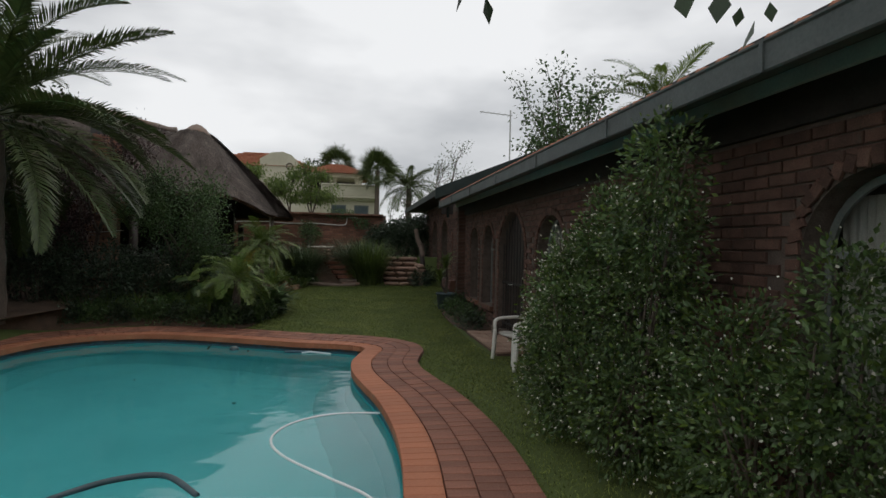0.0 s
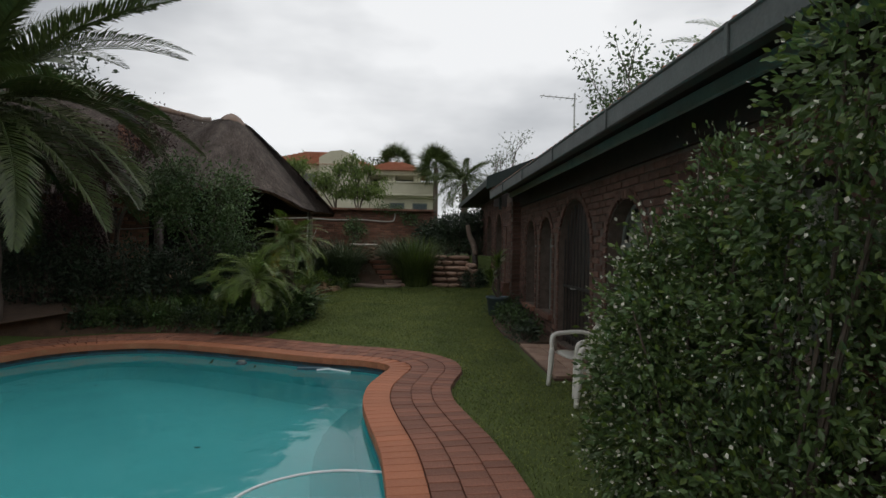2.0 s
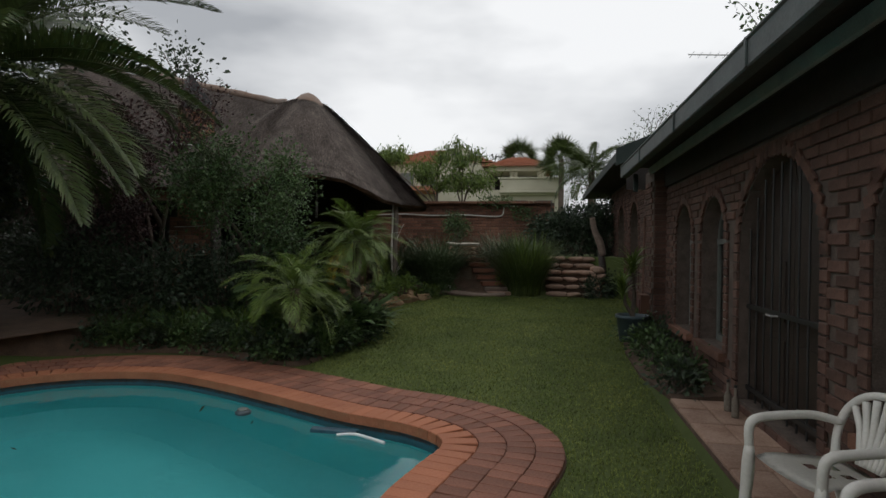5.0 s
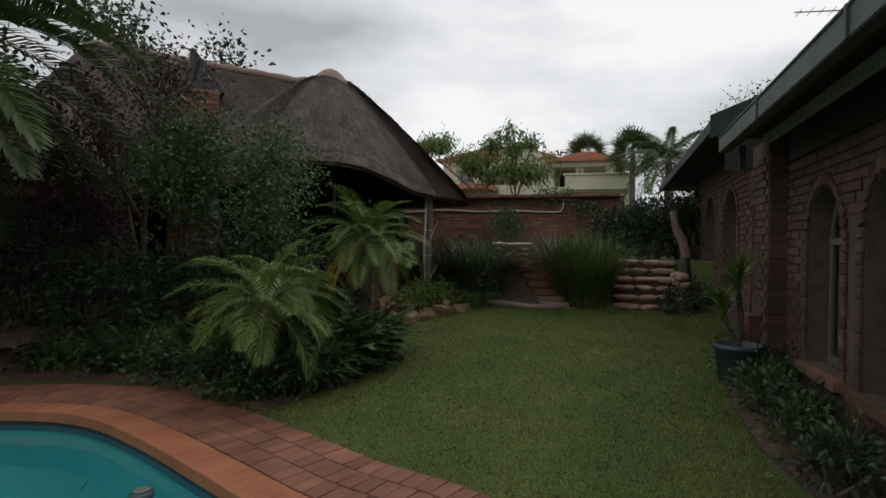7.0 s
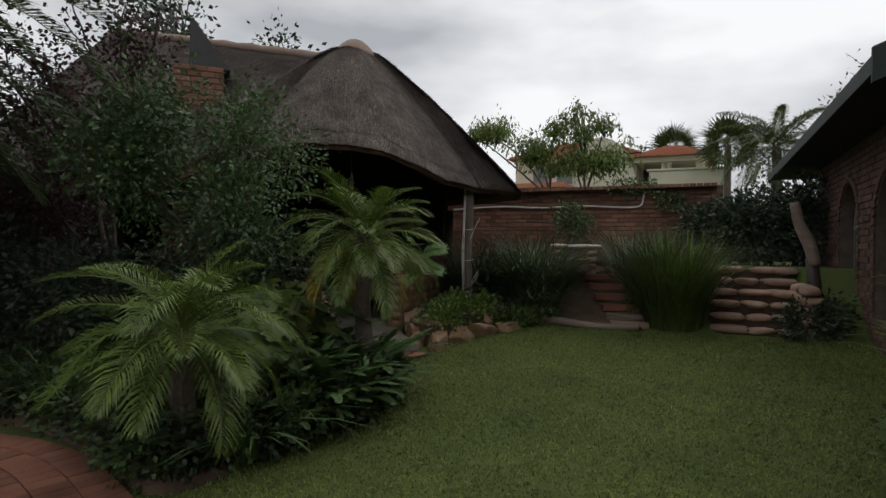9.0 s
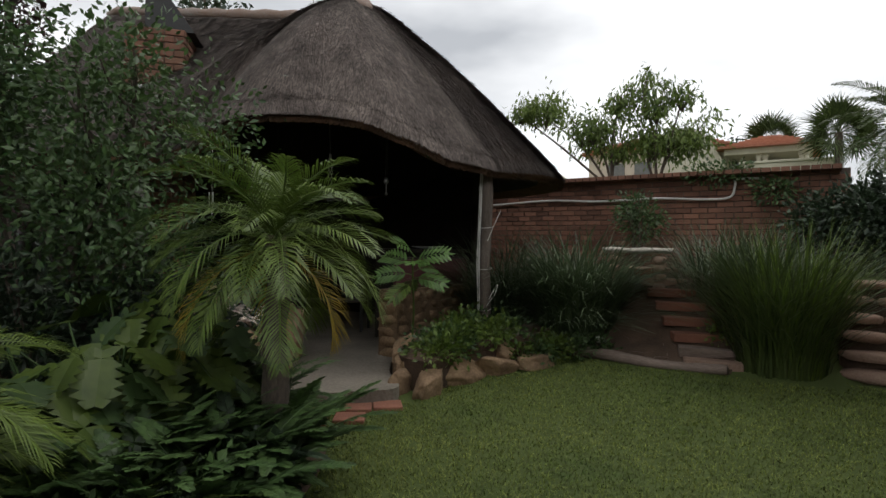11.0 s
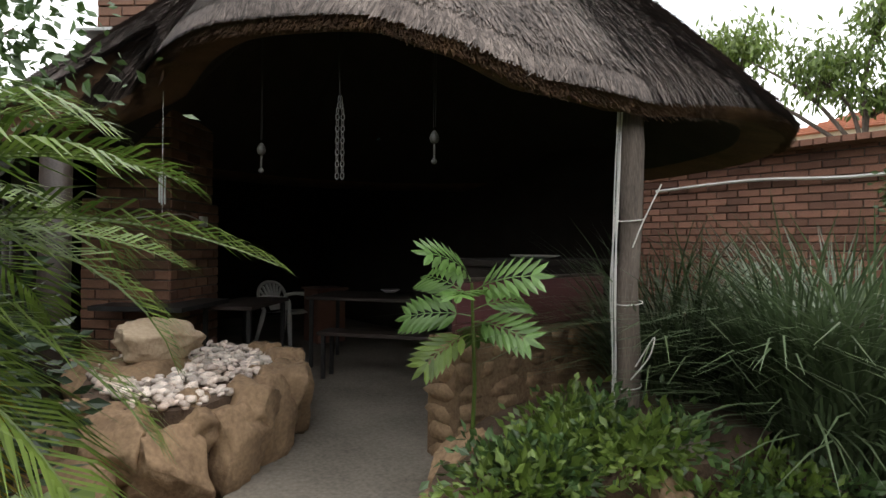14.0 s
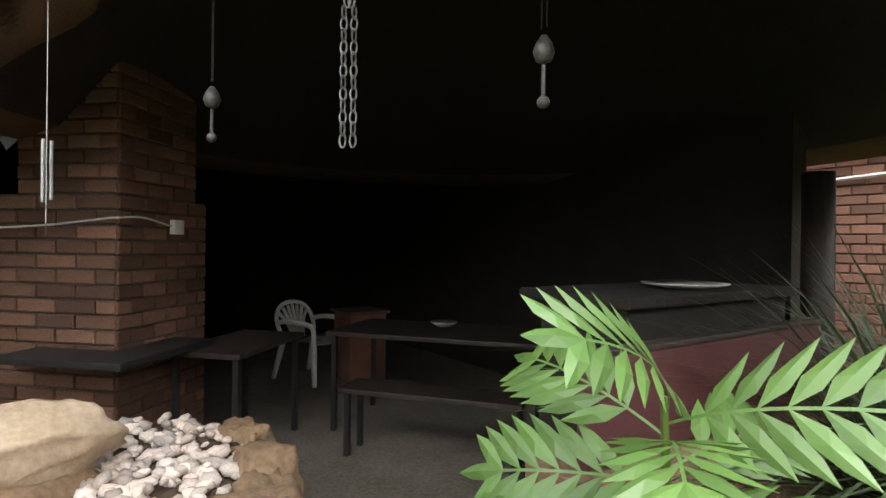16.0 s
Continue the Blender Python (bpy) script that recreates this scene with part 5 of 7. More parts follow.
for k, (x, y, z, sx, sy, sz, tn) in enumerate((
        (-2.02, 14.85, 0.36, 0.13, 0.20, 0.22, 20), (-1.93, 15.22, 0.40, 0.17, 0.24, 0.19, -25), (-1.72, 15.58, 0.43, 0.17, 0.22, 0.15, -35), (-1.45, 15.86, 0.46, 0.13, 0.18, 0.11, -30),
        (-1.78, 15.95, 0.66, 0.16, 0.14, 0.17, 10), (-1.72, 15.72, 0.58, 0.10, 0.10, 0.12, 60), (-2.28, 14.72, 0.34, 0.11, 0.16, 0.18, 0), (-2.45, 15.0, 0.42, 0.11, 0.2, 0.2, 30), (-2.63, 15.3, 0.5, 0.12, 0.2, 0.28, 20))):
    rock((x, y, z - 0.02), (sx * 1.0, sy * 1.3, sz * 0.9), 500 + k, "sandstone edging rock of the raised bed", tn, M_SLAB if k in (4,) else None)
for k, (x, y, z, sx, sy, sz, tn) in enumerate((
        (-4.4, 14.27, 1.03, 0.17, 0.3, 0.14, 12), (-4.3, 14.2, 0.78, 0.3, 0.34, 0.16, 20), (-3.35, 14.05, 0.55, 0.24, 0.22, 0.27, 0), (-3.5, 14.42, 0.55, 0.2, 0.2, 0.3, 35),
        (-3.72, 14.72, 0.58, 0.18, 0.2, 0.34, 50), (-4.0, 14.96, 0.6, 0.17, 0.18, 0.34, 70), (-4.35, 15.08, 0.62, 0.2, 0.15, 0.28, 10), (-3.45, 13.7, 0.45, 0.24, 0.22, 0.28, 40),
        (-4.65, 15.05, 0.68, 0.17, 0.13, 0.26, 15), (-3.85, 13.95, 0.62, 0.3, 0.22, 0.26, 70), (-4.1, 13.75, 0.5, 0.3, 0.3, 0.3, 0), (-2.98, 13.85, 0.35, 0.16, 0.18, 0.2, 0), (-3.95, 14.45, 0.72, 0.1, 0.13, 0.16, 30), (-4.9, 14.0, 0.6, 0.3, 0.25, 0.34, 0),
        (-3.52, 14.22, 0.72, 0.2, 0.2, 0.2, 15), (-3.62, 14.55, 0.7, 0.19, 0.22, 0.22, 40), (-3.88, 14.84, 0.72, 0.2, 0.18, 0.2, 65), (-3.5, 13.9, 0.68, 0.24, 0.2, 0.2, 30), (-4.2, 15.02, 0.76, 0.18, 0.14, 0.18, 5))):
    rock((x, y, z), (sx, sy, sz), 520 + k, "orange-brown sandstone boulder of the rockery", tn, M_PALESTONE if k == 0 else None)
bm = bmesh.new()
rnd = random.Random(61)
mound = spline([(-3.4, 14.15, 0), (-3.75, 14.62, 0), (-4.2, 14.95, 0), (-4.7, 15.0, 0), (-5.15, 14.6, 0), (-4.7, 14.0, 0), (-3.9, 13.8, 0)], 5, True)
hi = [bm.verts.new((p.x, p.y, 0.82)) for p in mound]
lo = [bm.verts.new((p.x, p.y, 0.3)) for p in mound]
bm.faces.new(hi)
for k in range(len(hi)):
    bm.faces.new((lo[k], lo[(k + 1) % len(hi)], hi[(k + 1) % len(hi)], hi[k]))
bmesh.ops.recalc_face_normals(bm, faces=bm.faces)
rockery = tagged(obj("bed_rockery", bm, M_SOIL), "soil fill of the rockery under the pebbles", "flower bed", kind="structure")
V, F = [], []
ico = bmesh.new()
bmesh.ops.create_icosphere(ico, subdivisions=1, radius=1.0)
iv, iff = [v.co.copy() for v in ico.verts], [[v.index for v in f.verts] for f in ico.faces]
ico.free()
mp2 = [p.to_2d() for p in mound]
while len(V) < 12 * 620:
    x, y = rnd.uniform(-5.1, -3.4), rnd.uniform(13.9, 15.0)
    if not inside(mp2, x, y):
        continue
    s = rnd.uniform(0.014, 0.042)
    m = Matrix.LocRotScale((x, y, 0.825 + rnd.uniform(0.0, 0.035)), Euler((rnd.uniform(0, 0.5), rnd.uniform(0, 0.5), rnd.uniform(0, 6))), (s * 1.3, s, s * 0.65))
    i = len(V)
    V += [m @ (v * (1 + 0.12 * noise.noise(v * 2 + Vector((x * 9, y * 9, 0))))) for v in iv]
    F += [[i + q for q in f] for f in iff]
pebbles = raw("pebbles", V, F, M_PEBBLE, None, True)
tagged(pebbles, "white and pink river pebbles spread over the rockery", "pebbles", kind="stuff")

for k, (x, y, tn) in enumerate(((-2.62, 13.72, 35), (-2.45, 13.95, 40), (-2.25, 14.15, 38), (-2.08, 14.33, 42), (-2.33, 13.72, 40), (-2.13, 13.93, 36))):
    o = obj("stepping_brick", boxed(-0.12, 0.12, -0.11, 0.11, -0.06, 0.03, 0.012), M_PAVER)
    o.location, o.rotation_euler = (x, y, gz(x, y)), (0, 0, radians(tn))
    tagged(o, "worn red paving block set in the lawn before the slab", "paving block", "stepping blocks")

# raised planting bed between the rocks and the low wall
bm = bmesh.new()
out_ = spline([(-2.0, 14.85, 0), (-1.9, 15.3, 0), (-1.7, 15.75, 0), (-1.55, 16.1, 0), (-1.75, 16.9, 0), (-2.7, 17.0, 0), (-2.75, 15.6, 0), (-2.4, 14.9, 0)], 5, True)
hi = [bm.verts.new((p.x, p.y, 0.55 + 0.13 * smooth01(14.9, 15.8, p.y))) for p in out_]
lo = [bm.verts.new((p.x, p.y, 0.1)) for p in out_]
cc = bm.verts.new((-2.1, 15.9, 0.78))
for k in range(len(hi)):
    j = (k + 1) % len(hi)
    bm.faces.new((lo[k], lo[j], hi[j], hi[k]))
    bm.faces.new((hi[k], hi[j], cc))
bmesh.ops.recalc_face_normals(bm, faces=bm.faces)
tagged(obj("bed_raised", bm, M_SOIL), "raised soil bed behind the edging rocks", "flower bed", kind="structure")
rnd = random.Random(63)
for k in range(16):
    x, y = -2.3 + rnd.uniform(0, 0.55), 14.95 + 1.0 * rnd.random()
    if x > -1.75 - 0.35 * (15.9 - y) + 0.1:
        x -= 0.25
    shrub("groundcover_plant", (x, y, 0.56 + 0.15 * smooth01(14.9, 15.9, y)), "low creeping plant with yellow-green leaves in the raised bed", [(0, 0, 0.03, 0.2, 0.2, 0.07), (0.05, 0.05, 0.07, 0.1, 0.1, 0.07)], M_LEAF_LIGHT if k % 3 else M_LEAF, 0.062, 300, 600 + k, 0.55, 0.0, category="plant", stems=False)

for k, (x, y) in enumerate(((-1.5, 16.0), (-1.35, 16.15), (-1.2, 16.3), (-1.55, 16.25), (-1.05, 16.45), (-1.62, 15.85))):
    shrub("groundcover_plant", (x, y, gz(x, y) + 0.02), "green creeping plant at the foot of the strap leaves", [(0, 0, 0.06, 0.16, 0.16, 0.12), (0.05, -0.04, 0.12, 0.1, 0.1, 0.08)], M_LEAF_LIGHT if k % 2 else M_LEAF, 0.055, 300, 640 + k, 0.5, 0.0, category="plant", stems=False)

# sapling with large feather leaves
sap = thing("feather_leaf_sapling", (-2.55, 15.3, 0.58), "young sapling with large bright green feather leaves", "sapling")
bm = bmesh.new()
tube(bm, [(0, 0, -0.05), (0.01, 0.01, 0.35), (-0.01, 0.0, 0.88)], [0.012, 0.01, 0.008], 6)
part("stem", bm, M_LEAF_LIGHT, sap)
for k in range(9):
    a = 255 + 137.5 * k
    lf = 1.15 - 0.14 * k
    V, F = [], []
    n, L = 8, 0.38 - 0.01 * k
    pts = []
    for j in range(n + 1):
        b = lf - 1.1 * j / n * 0.8
        q = pts[-1] + Vector((math.cos(b), 0, math.sin(b))) * L / n if pts else Vector((0, 0, 0))
        pts.append(q)
    for j, q in enumerate(pts):
        V += [q + Vector((0, 0.003, 0)), q - Vector((0, 0.003, 0))]
        if j:
            F.append((2 * j - 2, 2 * j - 1, 2 * j + 1, 2 * j))
    for j in range(2, n + 1):
        fwd = (pts[j] - pts[j - 1]).normalized()
        up = fwd.cross(Vector((0, 1, 0))) * -1
        for s in ((-1, 1) if j < n else (-1, 0, 1)):
            d = (fwd * (0.75 if s else 1) + Vector((0, s, 0)) * 0.8 + Vector((0, 0, -0.12))).normalized()
            ll, w = 0.13 * (0.75 + 0.5 * math.sin(math.pi * j / (n + 1))), 0.019
            sd = d.cross(up).normalized() * w
            i = len(V)
            V += [pts[j], pts[j] + d * ll * 0.35 + sd, pts[j] + d * ll * 0.7 + sd * 0.75 - up * -0.006, pts[j] + d * ll, pts[j] + d * ll * 0.7 - sd * 0.75, pts[j] + d * ll * 0.35 - sd, pts[j] + d * ll * 0.5 - up * 0.005]
            F += [(i, i + 6, i + 1), (i + 1, i + 6, i + 2), (i + 2, i + 6, i + 3), (i + 3, i + 6, i + 4), (i + 4, i + 6, i + 5), (i + 5, i + 6, i)]
    m = pose(0, 0, 0.86 - 0.03 * k, 0, 0, a) @ pose(0, 0, 0, -55 * math.cos(radians(a + 147)), 0, 0)
    raw("leaf", [m @ v for v in V], F, M_SAPLEAF if k < 8 else M_LEAF_LIGHT, sap)

# gum pole post with cables
post = thing("gum_pole_post", (-2.14, 16.08, 0.6), "weathered gum pole post with white cables tied to it", "post")
bm = bmesh.new()
tube(bm, [(0.01 * math.sin(k), 0.01 * math.cos(2 * k), -0.15 + 0.195 * k) for k in range(11)], [0.062 + 0.005 * math.sin(5 * k) for k in range(11)], 14)
part("pole", bm, M_WOOD, post, "", True)
rnd = random.Random(71)
for k in range(4):
    bm = bmesh.new()
    x0, y0 = -0.055 + 0.012 * k, -0.052 - 0.006 * k
    w = [rnd.uniform(-0.012, 0.012) for _ in range(5)]
    tube(bm, spline([(x0 + w[0], y0 - 0.02, -0.02), (x0 + w[1], y0 - 0.012, 0.4), (x0 + w[2] - 0.008, y0 - 0.01, 0.85), (x0 + w[3], y0 - 0.012, 1.3), (x0 + w[4], y0 + 0.01, 1.82)], 6), 0.0045, 5)
    part("cable", bm, M_WIRE, post)
for z in (0.3, 0.75, 1.2):
    bm = bmesh.new()
    tube(bm, [(0.073 * math.cos(q), 0.073 * math.sin(q), z + 0.01 * math.sin(q)) for q in [2 * math.pi * k / 14 for k in range(15)]], 0.0035, 4, False)
    part("cable_tie", bm, M_WIRE, post)
for ctrl in ([(0.06, -0.07, 0.35), (0.15, -0.05, 0.48), (0.15, 0.0, 0.58), (0.08, -0.06, 0.42)], [(0.06, -0.07, 1.05), (0.12, -0.06, 1.2), (0.19, -0.02, 1.38)]):
    bm = bmesh.new()
    tube(bm, spline(ctrl, 6), 0.004, 5)
    part("cable_loop", bm, M_WIRE, post)
for k, (x, y, r) in enumerate(((-4.9, 13.75, 0.1), (-7.4, 13.7, 0.1), (-9.6, 13.7, 0.1), (-3.3, 17.9, 0.09))):
    p = thing("timber_post", (x, y, 0.3), "dark timber post holding up the thatch", "post", "lapa posts")
    bm = bmesh.new()
    tube(bm, [(0, 0, 0), (0.01, 0, 0.9), (0, 0.01, 1.9)], [r, r * 0.95, r * 0.92], 12)
    part("pole", bm, M_DARKWOOD, p, "", True)

# low stone wall with the maroon board
low_wall = tagged(obj("wall_low_stone", boxed(-3.16, -2.9, 15.5, 17.9, 0.3, 1.1, 0.01), M_STONE), "low sandstone wall under the lapa edge", "wall", kind="structure")
rnd = random.Random(81)
for r_ in range(6):
    y = 15.48
    while y < 17.85:
        L = rnd.uniform(0.18, 0.34)
        bm = boulder(700 + int(y * 100) + r_, 0.17, L * 0.6, 0.088, 2, 0.08, 0.8)
        o = part("stone", bm, M_STONE, low_wall, "", True)
        o.location = (-3.03, y + L / 2, 0.41 + 0.121 * r_)
        y += L
board = thing("maroon_board", (-2.98, 16.3, 1.115), "dull maroon board standing on the low stone wall", "board")
part("panel", boxed(-0.02, 0.02, -0.75, 0.78, 0.0, 0.315, 0.006), M_MAROON, board)
part("top_rail", boxed(-0.03, 0.03, -0.77, 0.8, 0.317, 0.338, 0.006), M_DARKWOOD, board)
part("white_tab", boxed(0.021, 0.026, 0.62, 0.65, 0.02, 0.06, 0.001), M_PLASTIC, board)
counter = thing("bar_counter", (-3.6, 16.7, 0.4), "timber bar counter behind the low wall, coloured near-black for shade", "counter")
# Top and body take the dark lapa colour that stands in for shade.
part("counter_top", boxed(-0.35, 0.3, -0.5, 1.0, 1.1, 1.15, 0.01), M_LAPA_SHADE, counter)
part("counter_body", boxed(-0.25, 0.25, -0.45, 0.95, 0, 1.1, 0.01), M_LAPA_SHADE, counter)
plate = thing("white_plate", (-3.5, 16.9, 1.555), "pale oval tray on the bar counter", "tray")
bm = bmesh.new()
lathe(bm, [(0.1, 0), (0.2, 0.02), (0.21, 0.028), (0.1, 0.012)], 24)
part("dish", bm, M_PLASTIC, plate, "", True)


# ---- inside the lapa ----
def slim_table(name, at, lx, ly, h, turn, label):
    t = thing(name, at, label, "table")
    t.rotation_euler = (0, 0, radians(turn))
    part("tabletop", boxed(-lx / 2, lx / 2, -ly / 2, ly / 2, h - 0.035, h, 0.008), M_DARKWOOD, t)
    for sx in (-1, 1):
        for sy in (-1, 1):
            part("leg", boxed(sx * (lx / 2 - 0.05) - 0.018, sx * (lx / 2 - 0.05) + 0.018, sy * (ly / 2 - 0.05) - 0.018, sy * (ly / 2 - 0.05) + 0.018, 0, h - 0.035, 0.004), M_BLACKMETAL, t)
    return t


slim_table("dining_table", (-5.35, 16.75, 0.375), 1.6, 0.8, 0.74, 38, "dark slim dining table on steel legs in the lapa")
slim_table("bench", (-4.85, 16.3, 0.375), 1.2, 0.3, 0.45, 38, "dark slim bench with steel legs at the table")
slim_table("side_table", (-5.75, 15.35, 0.375), 0.9, 0.5, 0.72, -45, "dark side table beside the brick braai")
dish = thing("serving_dish", (-5.3, 16.7, 1.15), "small pale dish on the dark table", "dish")
bm = bmesh.new()
lathe(bm, [(0.05, 0), (0.1, 0.03), (0.105, 0.035), (0.05, 0.01)], 18)
part("dish_body", bm, M_PLASTIC, dish, "", True)
garden_chair((-7.35, 16.5, 0.375), 115, "white plastic garden chair in the dim lapa")
crate = thing("wooden_crate", (-7.1, 16.9, 0.375), "red-brown wooden cabinet in the dim lapa", "cabinet")
part("body", boxed(-0.2, 0.2, -0.2, 0.2, 0, 0.68, 0.01), M_BRICK_OR, crate)
part("top", boxed(-0.23, 0.23, -0.23, 0.23, 0.68, 0.71, 0.008), M_BRICK_OR, crate)
shelf = thing("braai_shelf", (-5.5, 14.6, 1.1), "black stone shelf projecting from the braai chimney", "shelf")
shelf.rotation_euler = (0, 0, radians(45))
part("slab", boxed(-0.5, 0.28, -0.3, 0.5, 0, 0.04, 0.006), M_BLACKMETAL, shelf)
sock = thing("socket_box", (-5.78, 14.93, 1.84), "white electrical socket box on the brick chimney", "socket")
sock.rotation_euler = (0, 0, radians(45))
part("box_body", boxed(0.0, 0.04, -0.04, 0.05, -0.04, 0.05, 0.005), M_PLASTIC, sock)
bm = bmesh.new()
tube(bm, spline([(0.02, -0.05, 0.01), (0.02, -0.3, 0.05), (0.02, -0.48, 0.04)], 6) + spline([(-0.02, -0.495, 0.04), (-0.4, -0.495, 0.0), (-0.75, -0.5, -0.02)], 6), 0.006, 5)
part("cable", bm, M_WIRE, sock)
chain = thing("hanging_chain", (-3.5, 15.06, 2.05), "long doubled steel chain hanging from the rafters", "chain")


def link_ring(bm, at, turn, size=0.019, thick=0.0035):
    pts = [Vector((size * 0.55 * math.cos(a), 0, size * math.sin(a) * 1.15)) for a in [2 * math.pi * k / 10 for k in range(11)]]
    m = Matrix.Translation(at) @ Matrix.Rotation(turn, 4, "Z")
    tube(bm, [m @ p for p in pts], thick, 5, False)


for s in (-1, 1):
    for k in range(14):
        bm = bmesh.new()
        link_ring(bm, (s * 0.009 * (1 if k < 12 else 0.4), s * 0.013 * (1 if k < 12 else 0.4), 0.02 + 0.036 * k), k % 2 * 1.3 + 0.75)
        part("link", bm, M_DIMMETAL, chain)
bm = bmesh.new()
tube(bm, [(0, 0, 0.5), (-0.02, -0.02, 1.1)], 0.005, 5)
part("hook", bm, M_BLACKMETAL, chain)
for nm, at, lab in (("hanging_lamp", (-4.0, 14.77, 2.25), "small glass oil lamp hung on a wire"), ("hanging_ornament", (-3.0, 15.4, 2.27), "pale shell ornament with a chain hung from the rafters")):
    lp = thing(nm, at, lab, "ornament")
    bm = bmesh.new()
    lathe(bm, [(0.008, -0.025), (0.022, -0.018), (0.03, 0.005), (0.022, 0.03), (0.008, 0.05)], 14)
    part("globe", bm, M_DIMGLASS, lp, "", True)
    bm = bmesh.new()
    tube(bm, [(0, 0, -0.03), (0.0, 0, -0.12)], 0.006, 6)
    bmesh.ops.create_icosphere(bm, subdivisions=2, radius=0.018, matrix=Matrix.Translation((0, 0, -0.13)))
    part("pendant", bm, M_DIMGLASS, lp)
    bm = bmesh.new()
    tube(bm, [(-0.01, 0, 0.07), (-0.008, 0, 0.95)], 0.002, 4)
    tube(bm, [(0.01, 0, 0.07), (0.008, 0, 0.95)], 0.002, 4)
    part("wire", bm, M_BLACKMETAL, lp)
chime = thing("wind_chime", (-4.45, 14.28, 2.0), "silver tube wind chime hanging under the thatch", "wind chime")
for k in range(3):
    bm = bmesh.new()
    tube(bm, [(0.03 * k - 0.03, 0.025 * (k % 2), -0.09 - 0.01 * k), (0.03 * k - 0.03, 0.025 * (k % 2), 0.12)], 0.006, 8)
    part("chime_tube", bm, M_METAL, chime)
bm = bmesh.new()
tube(bm, [(0, 0.01, -0.2), (0, 0.01, 0.75)], 0.002, 4)
part("cord", bm, M_WIRE, chime)
bm = bmesh.new()
box(bm, -0.012, 0.012, 0.008, 0.012, -0.23, -0.19)
part("sail", bm, M_DARKWOOD, chime)

# chimney cowl
bm = bmesh.new()
vs = [bm.verts.new(v) for v in ((-0.46, 0.08, 3.74), (0.1, 0.08, 3.74), (0.1, 0.6, 3.74), (-0.46, 0.6, 3.74), (-0.46, 0.08, 4.42), (-0.4, 0.08, 4.44), (-0.4, 0.6, 4.44), (-0.46, 0.6, 4.42))]
for f in ((0, 1, 5, 4), (1, 2, 6, 5), (2, 3, 7, 6), (3, 0, 4, 7), (4, 5, 6, 7), (3, 2, 1, 0)):
    bm.faces.new([vs[k] for k in f])
part("cowl", bm, M_BLACKMETAL, stack, "dark sloping sheet metal cowl")
flash = part("flashing", boxed(-0.8, 0.05, -0.08, 0.9, 3.0, 3.03, 0.006), M_METAL, stack, "grey metal flashing")

# planted bank behind the log
bm = bmesh.new()
gx, gy = [-1.55 + 0.15 * k for k in range(13)], [16.37 + 0.15 * k for k in range(18)]
grid = [[bm.verts.new((x, y, gz(x, y) + 0.02 + 0.02 * noise.noise(Vector((x * 4, y * 4, 0))))) for y in gy] for x in gx]
for i in range(12):
    for j in range(17):
        bm.faces.new((grid[i][j], grid[i + 1][j], grid[i + 1][j + 1], grid[i][j + 1]))
tagged(obj("bed_bank", bm, M_SOIL, None, "", True), "bare dark soil of the bank behind the log", "flower bed", kind="structure")
rnd = random.Random(97)
for k in range(14):
    x, y = rnd.uniform(-1.2, -0.2), rnd.uniform(16.45, 16.9)
    bm = bmesh.new()
    a = rnd.uniform(0, 3.1)
    L = rnd.uniform(0.08, 0.22)
    tube(bm, [(0, 0, 0.0), (L * 0.5 * math.cos(a), L * 0.5 * math.sin(a), 0.012), (L * math.cos(a), L * math.sin(a), 0.002)], 0.004, 4)
    o = obj("twig", bm, M_WOODX)
    o.location = (x, y, gz(x, y) + 0.035)
    tagged(o, "dry fallen twig lying on the soil", "twig", "fallen twigs")

# ---- logs, stepping path, bench, steps ----
log = thing("edging_log", (-0.5, 16.36, 0.49), "weathered round log edging the lawn", "log")
bm = bmesh.new()
tube(bm, [(-0.78 + 0.15 * k, 0.015 * math.sin(k), 0.02 * math.sin(0.7 * k)) for k in range(11)], [0.062 - 0.0015 * k for k in range(11)], 12)
part("trunk", bm, M_WOODX, log, "", True)
steps_p = thing("stepping_path", (-0.3, 17, 0.5), "stepped path of red bricks and flat stones up the bank", "path")
rnd = random.Random(91)
for k in range(10):
    u = k / 9
    cx, cy = 0.1 - 1.05 * u, 16.52 + 1.65 * u
    bm = boxed(-0.25, 0.25, -0.1, 0.105, -0.06, 0.03, 0.012)
    o = part("tread", bm, (M_FLAG, M_WOODX, M_PAVER, M_PAVER, M_PAVER, M_PAVER, M_FLAG, M_PAVER, M_FLAG, M_FLAG)[k], steps_p)
    o.location = (cx + 0.3 + rnd.uniform(-0.03, 0.03), cy - 17, gz(cx, cy) + 0.03 - 0.5)
    o.rotation_euler = (0, 0, radians(18 + rnd.uniform(-6, 6)))
bench = thing("garden_bench", (-0.87, 17.5, gz(-0.9, 17.5)), "rough pale plank bench on stacked stone piers", "bench")
bm = bmesh.new()
tube(bm, [(-0.37 + 0.0925 * k, -0.12 + 0.03 * k + 0.01 * math.sin(k * 2), 0.45 + 0.012 * math.sin(k * 1.3)) for k in range(9)], [0.10 + 0.012 * math.sin(k * 1.7) for k in range(9)], 10)
for v in bm.verts:
    v.co.z = 0.45 + (v.co.z - 0.45) * 0.34
part("seat_plank", bm, M_PLANK, bench, "", True)
for s in (-0.24, 0.25):
    for k in range(4):
        bm = boulder(760 + k + int(s * 10), 0.085, 0.1, 0.055, 2, 0.1, 0.7)
        o = part("pier_stone", bm, M_FLAG, bench, "", True)
        o.location = (s, -0.05 + s * 0.25, 0.03 + 0.105 * k)
steps = thing("stone_steps", (1.55, 16.7, 0.42), "rustic flight of flat sandstone steps to the terrace", "steps")
rnd = random.Random(95)
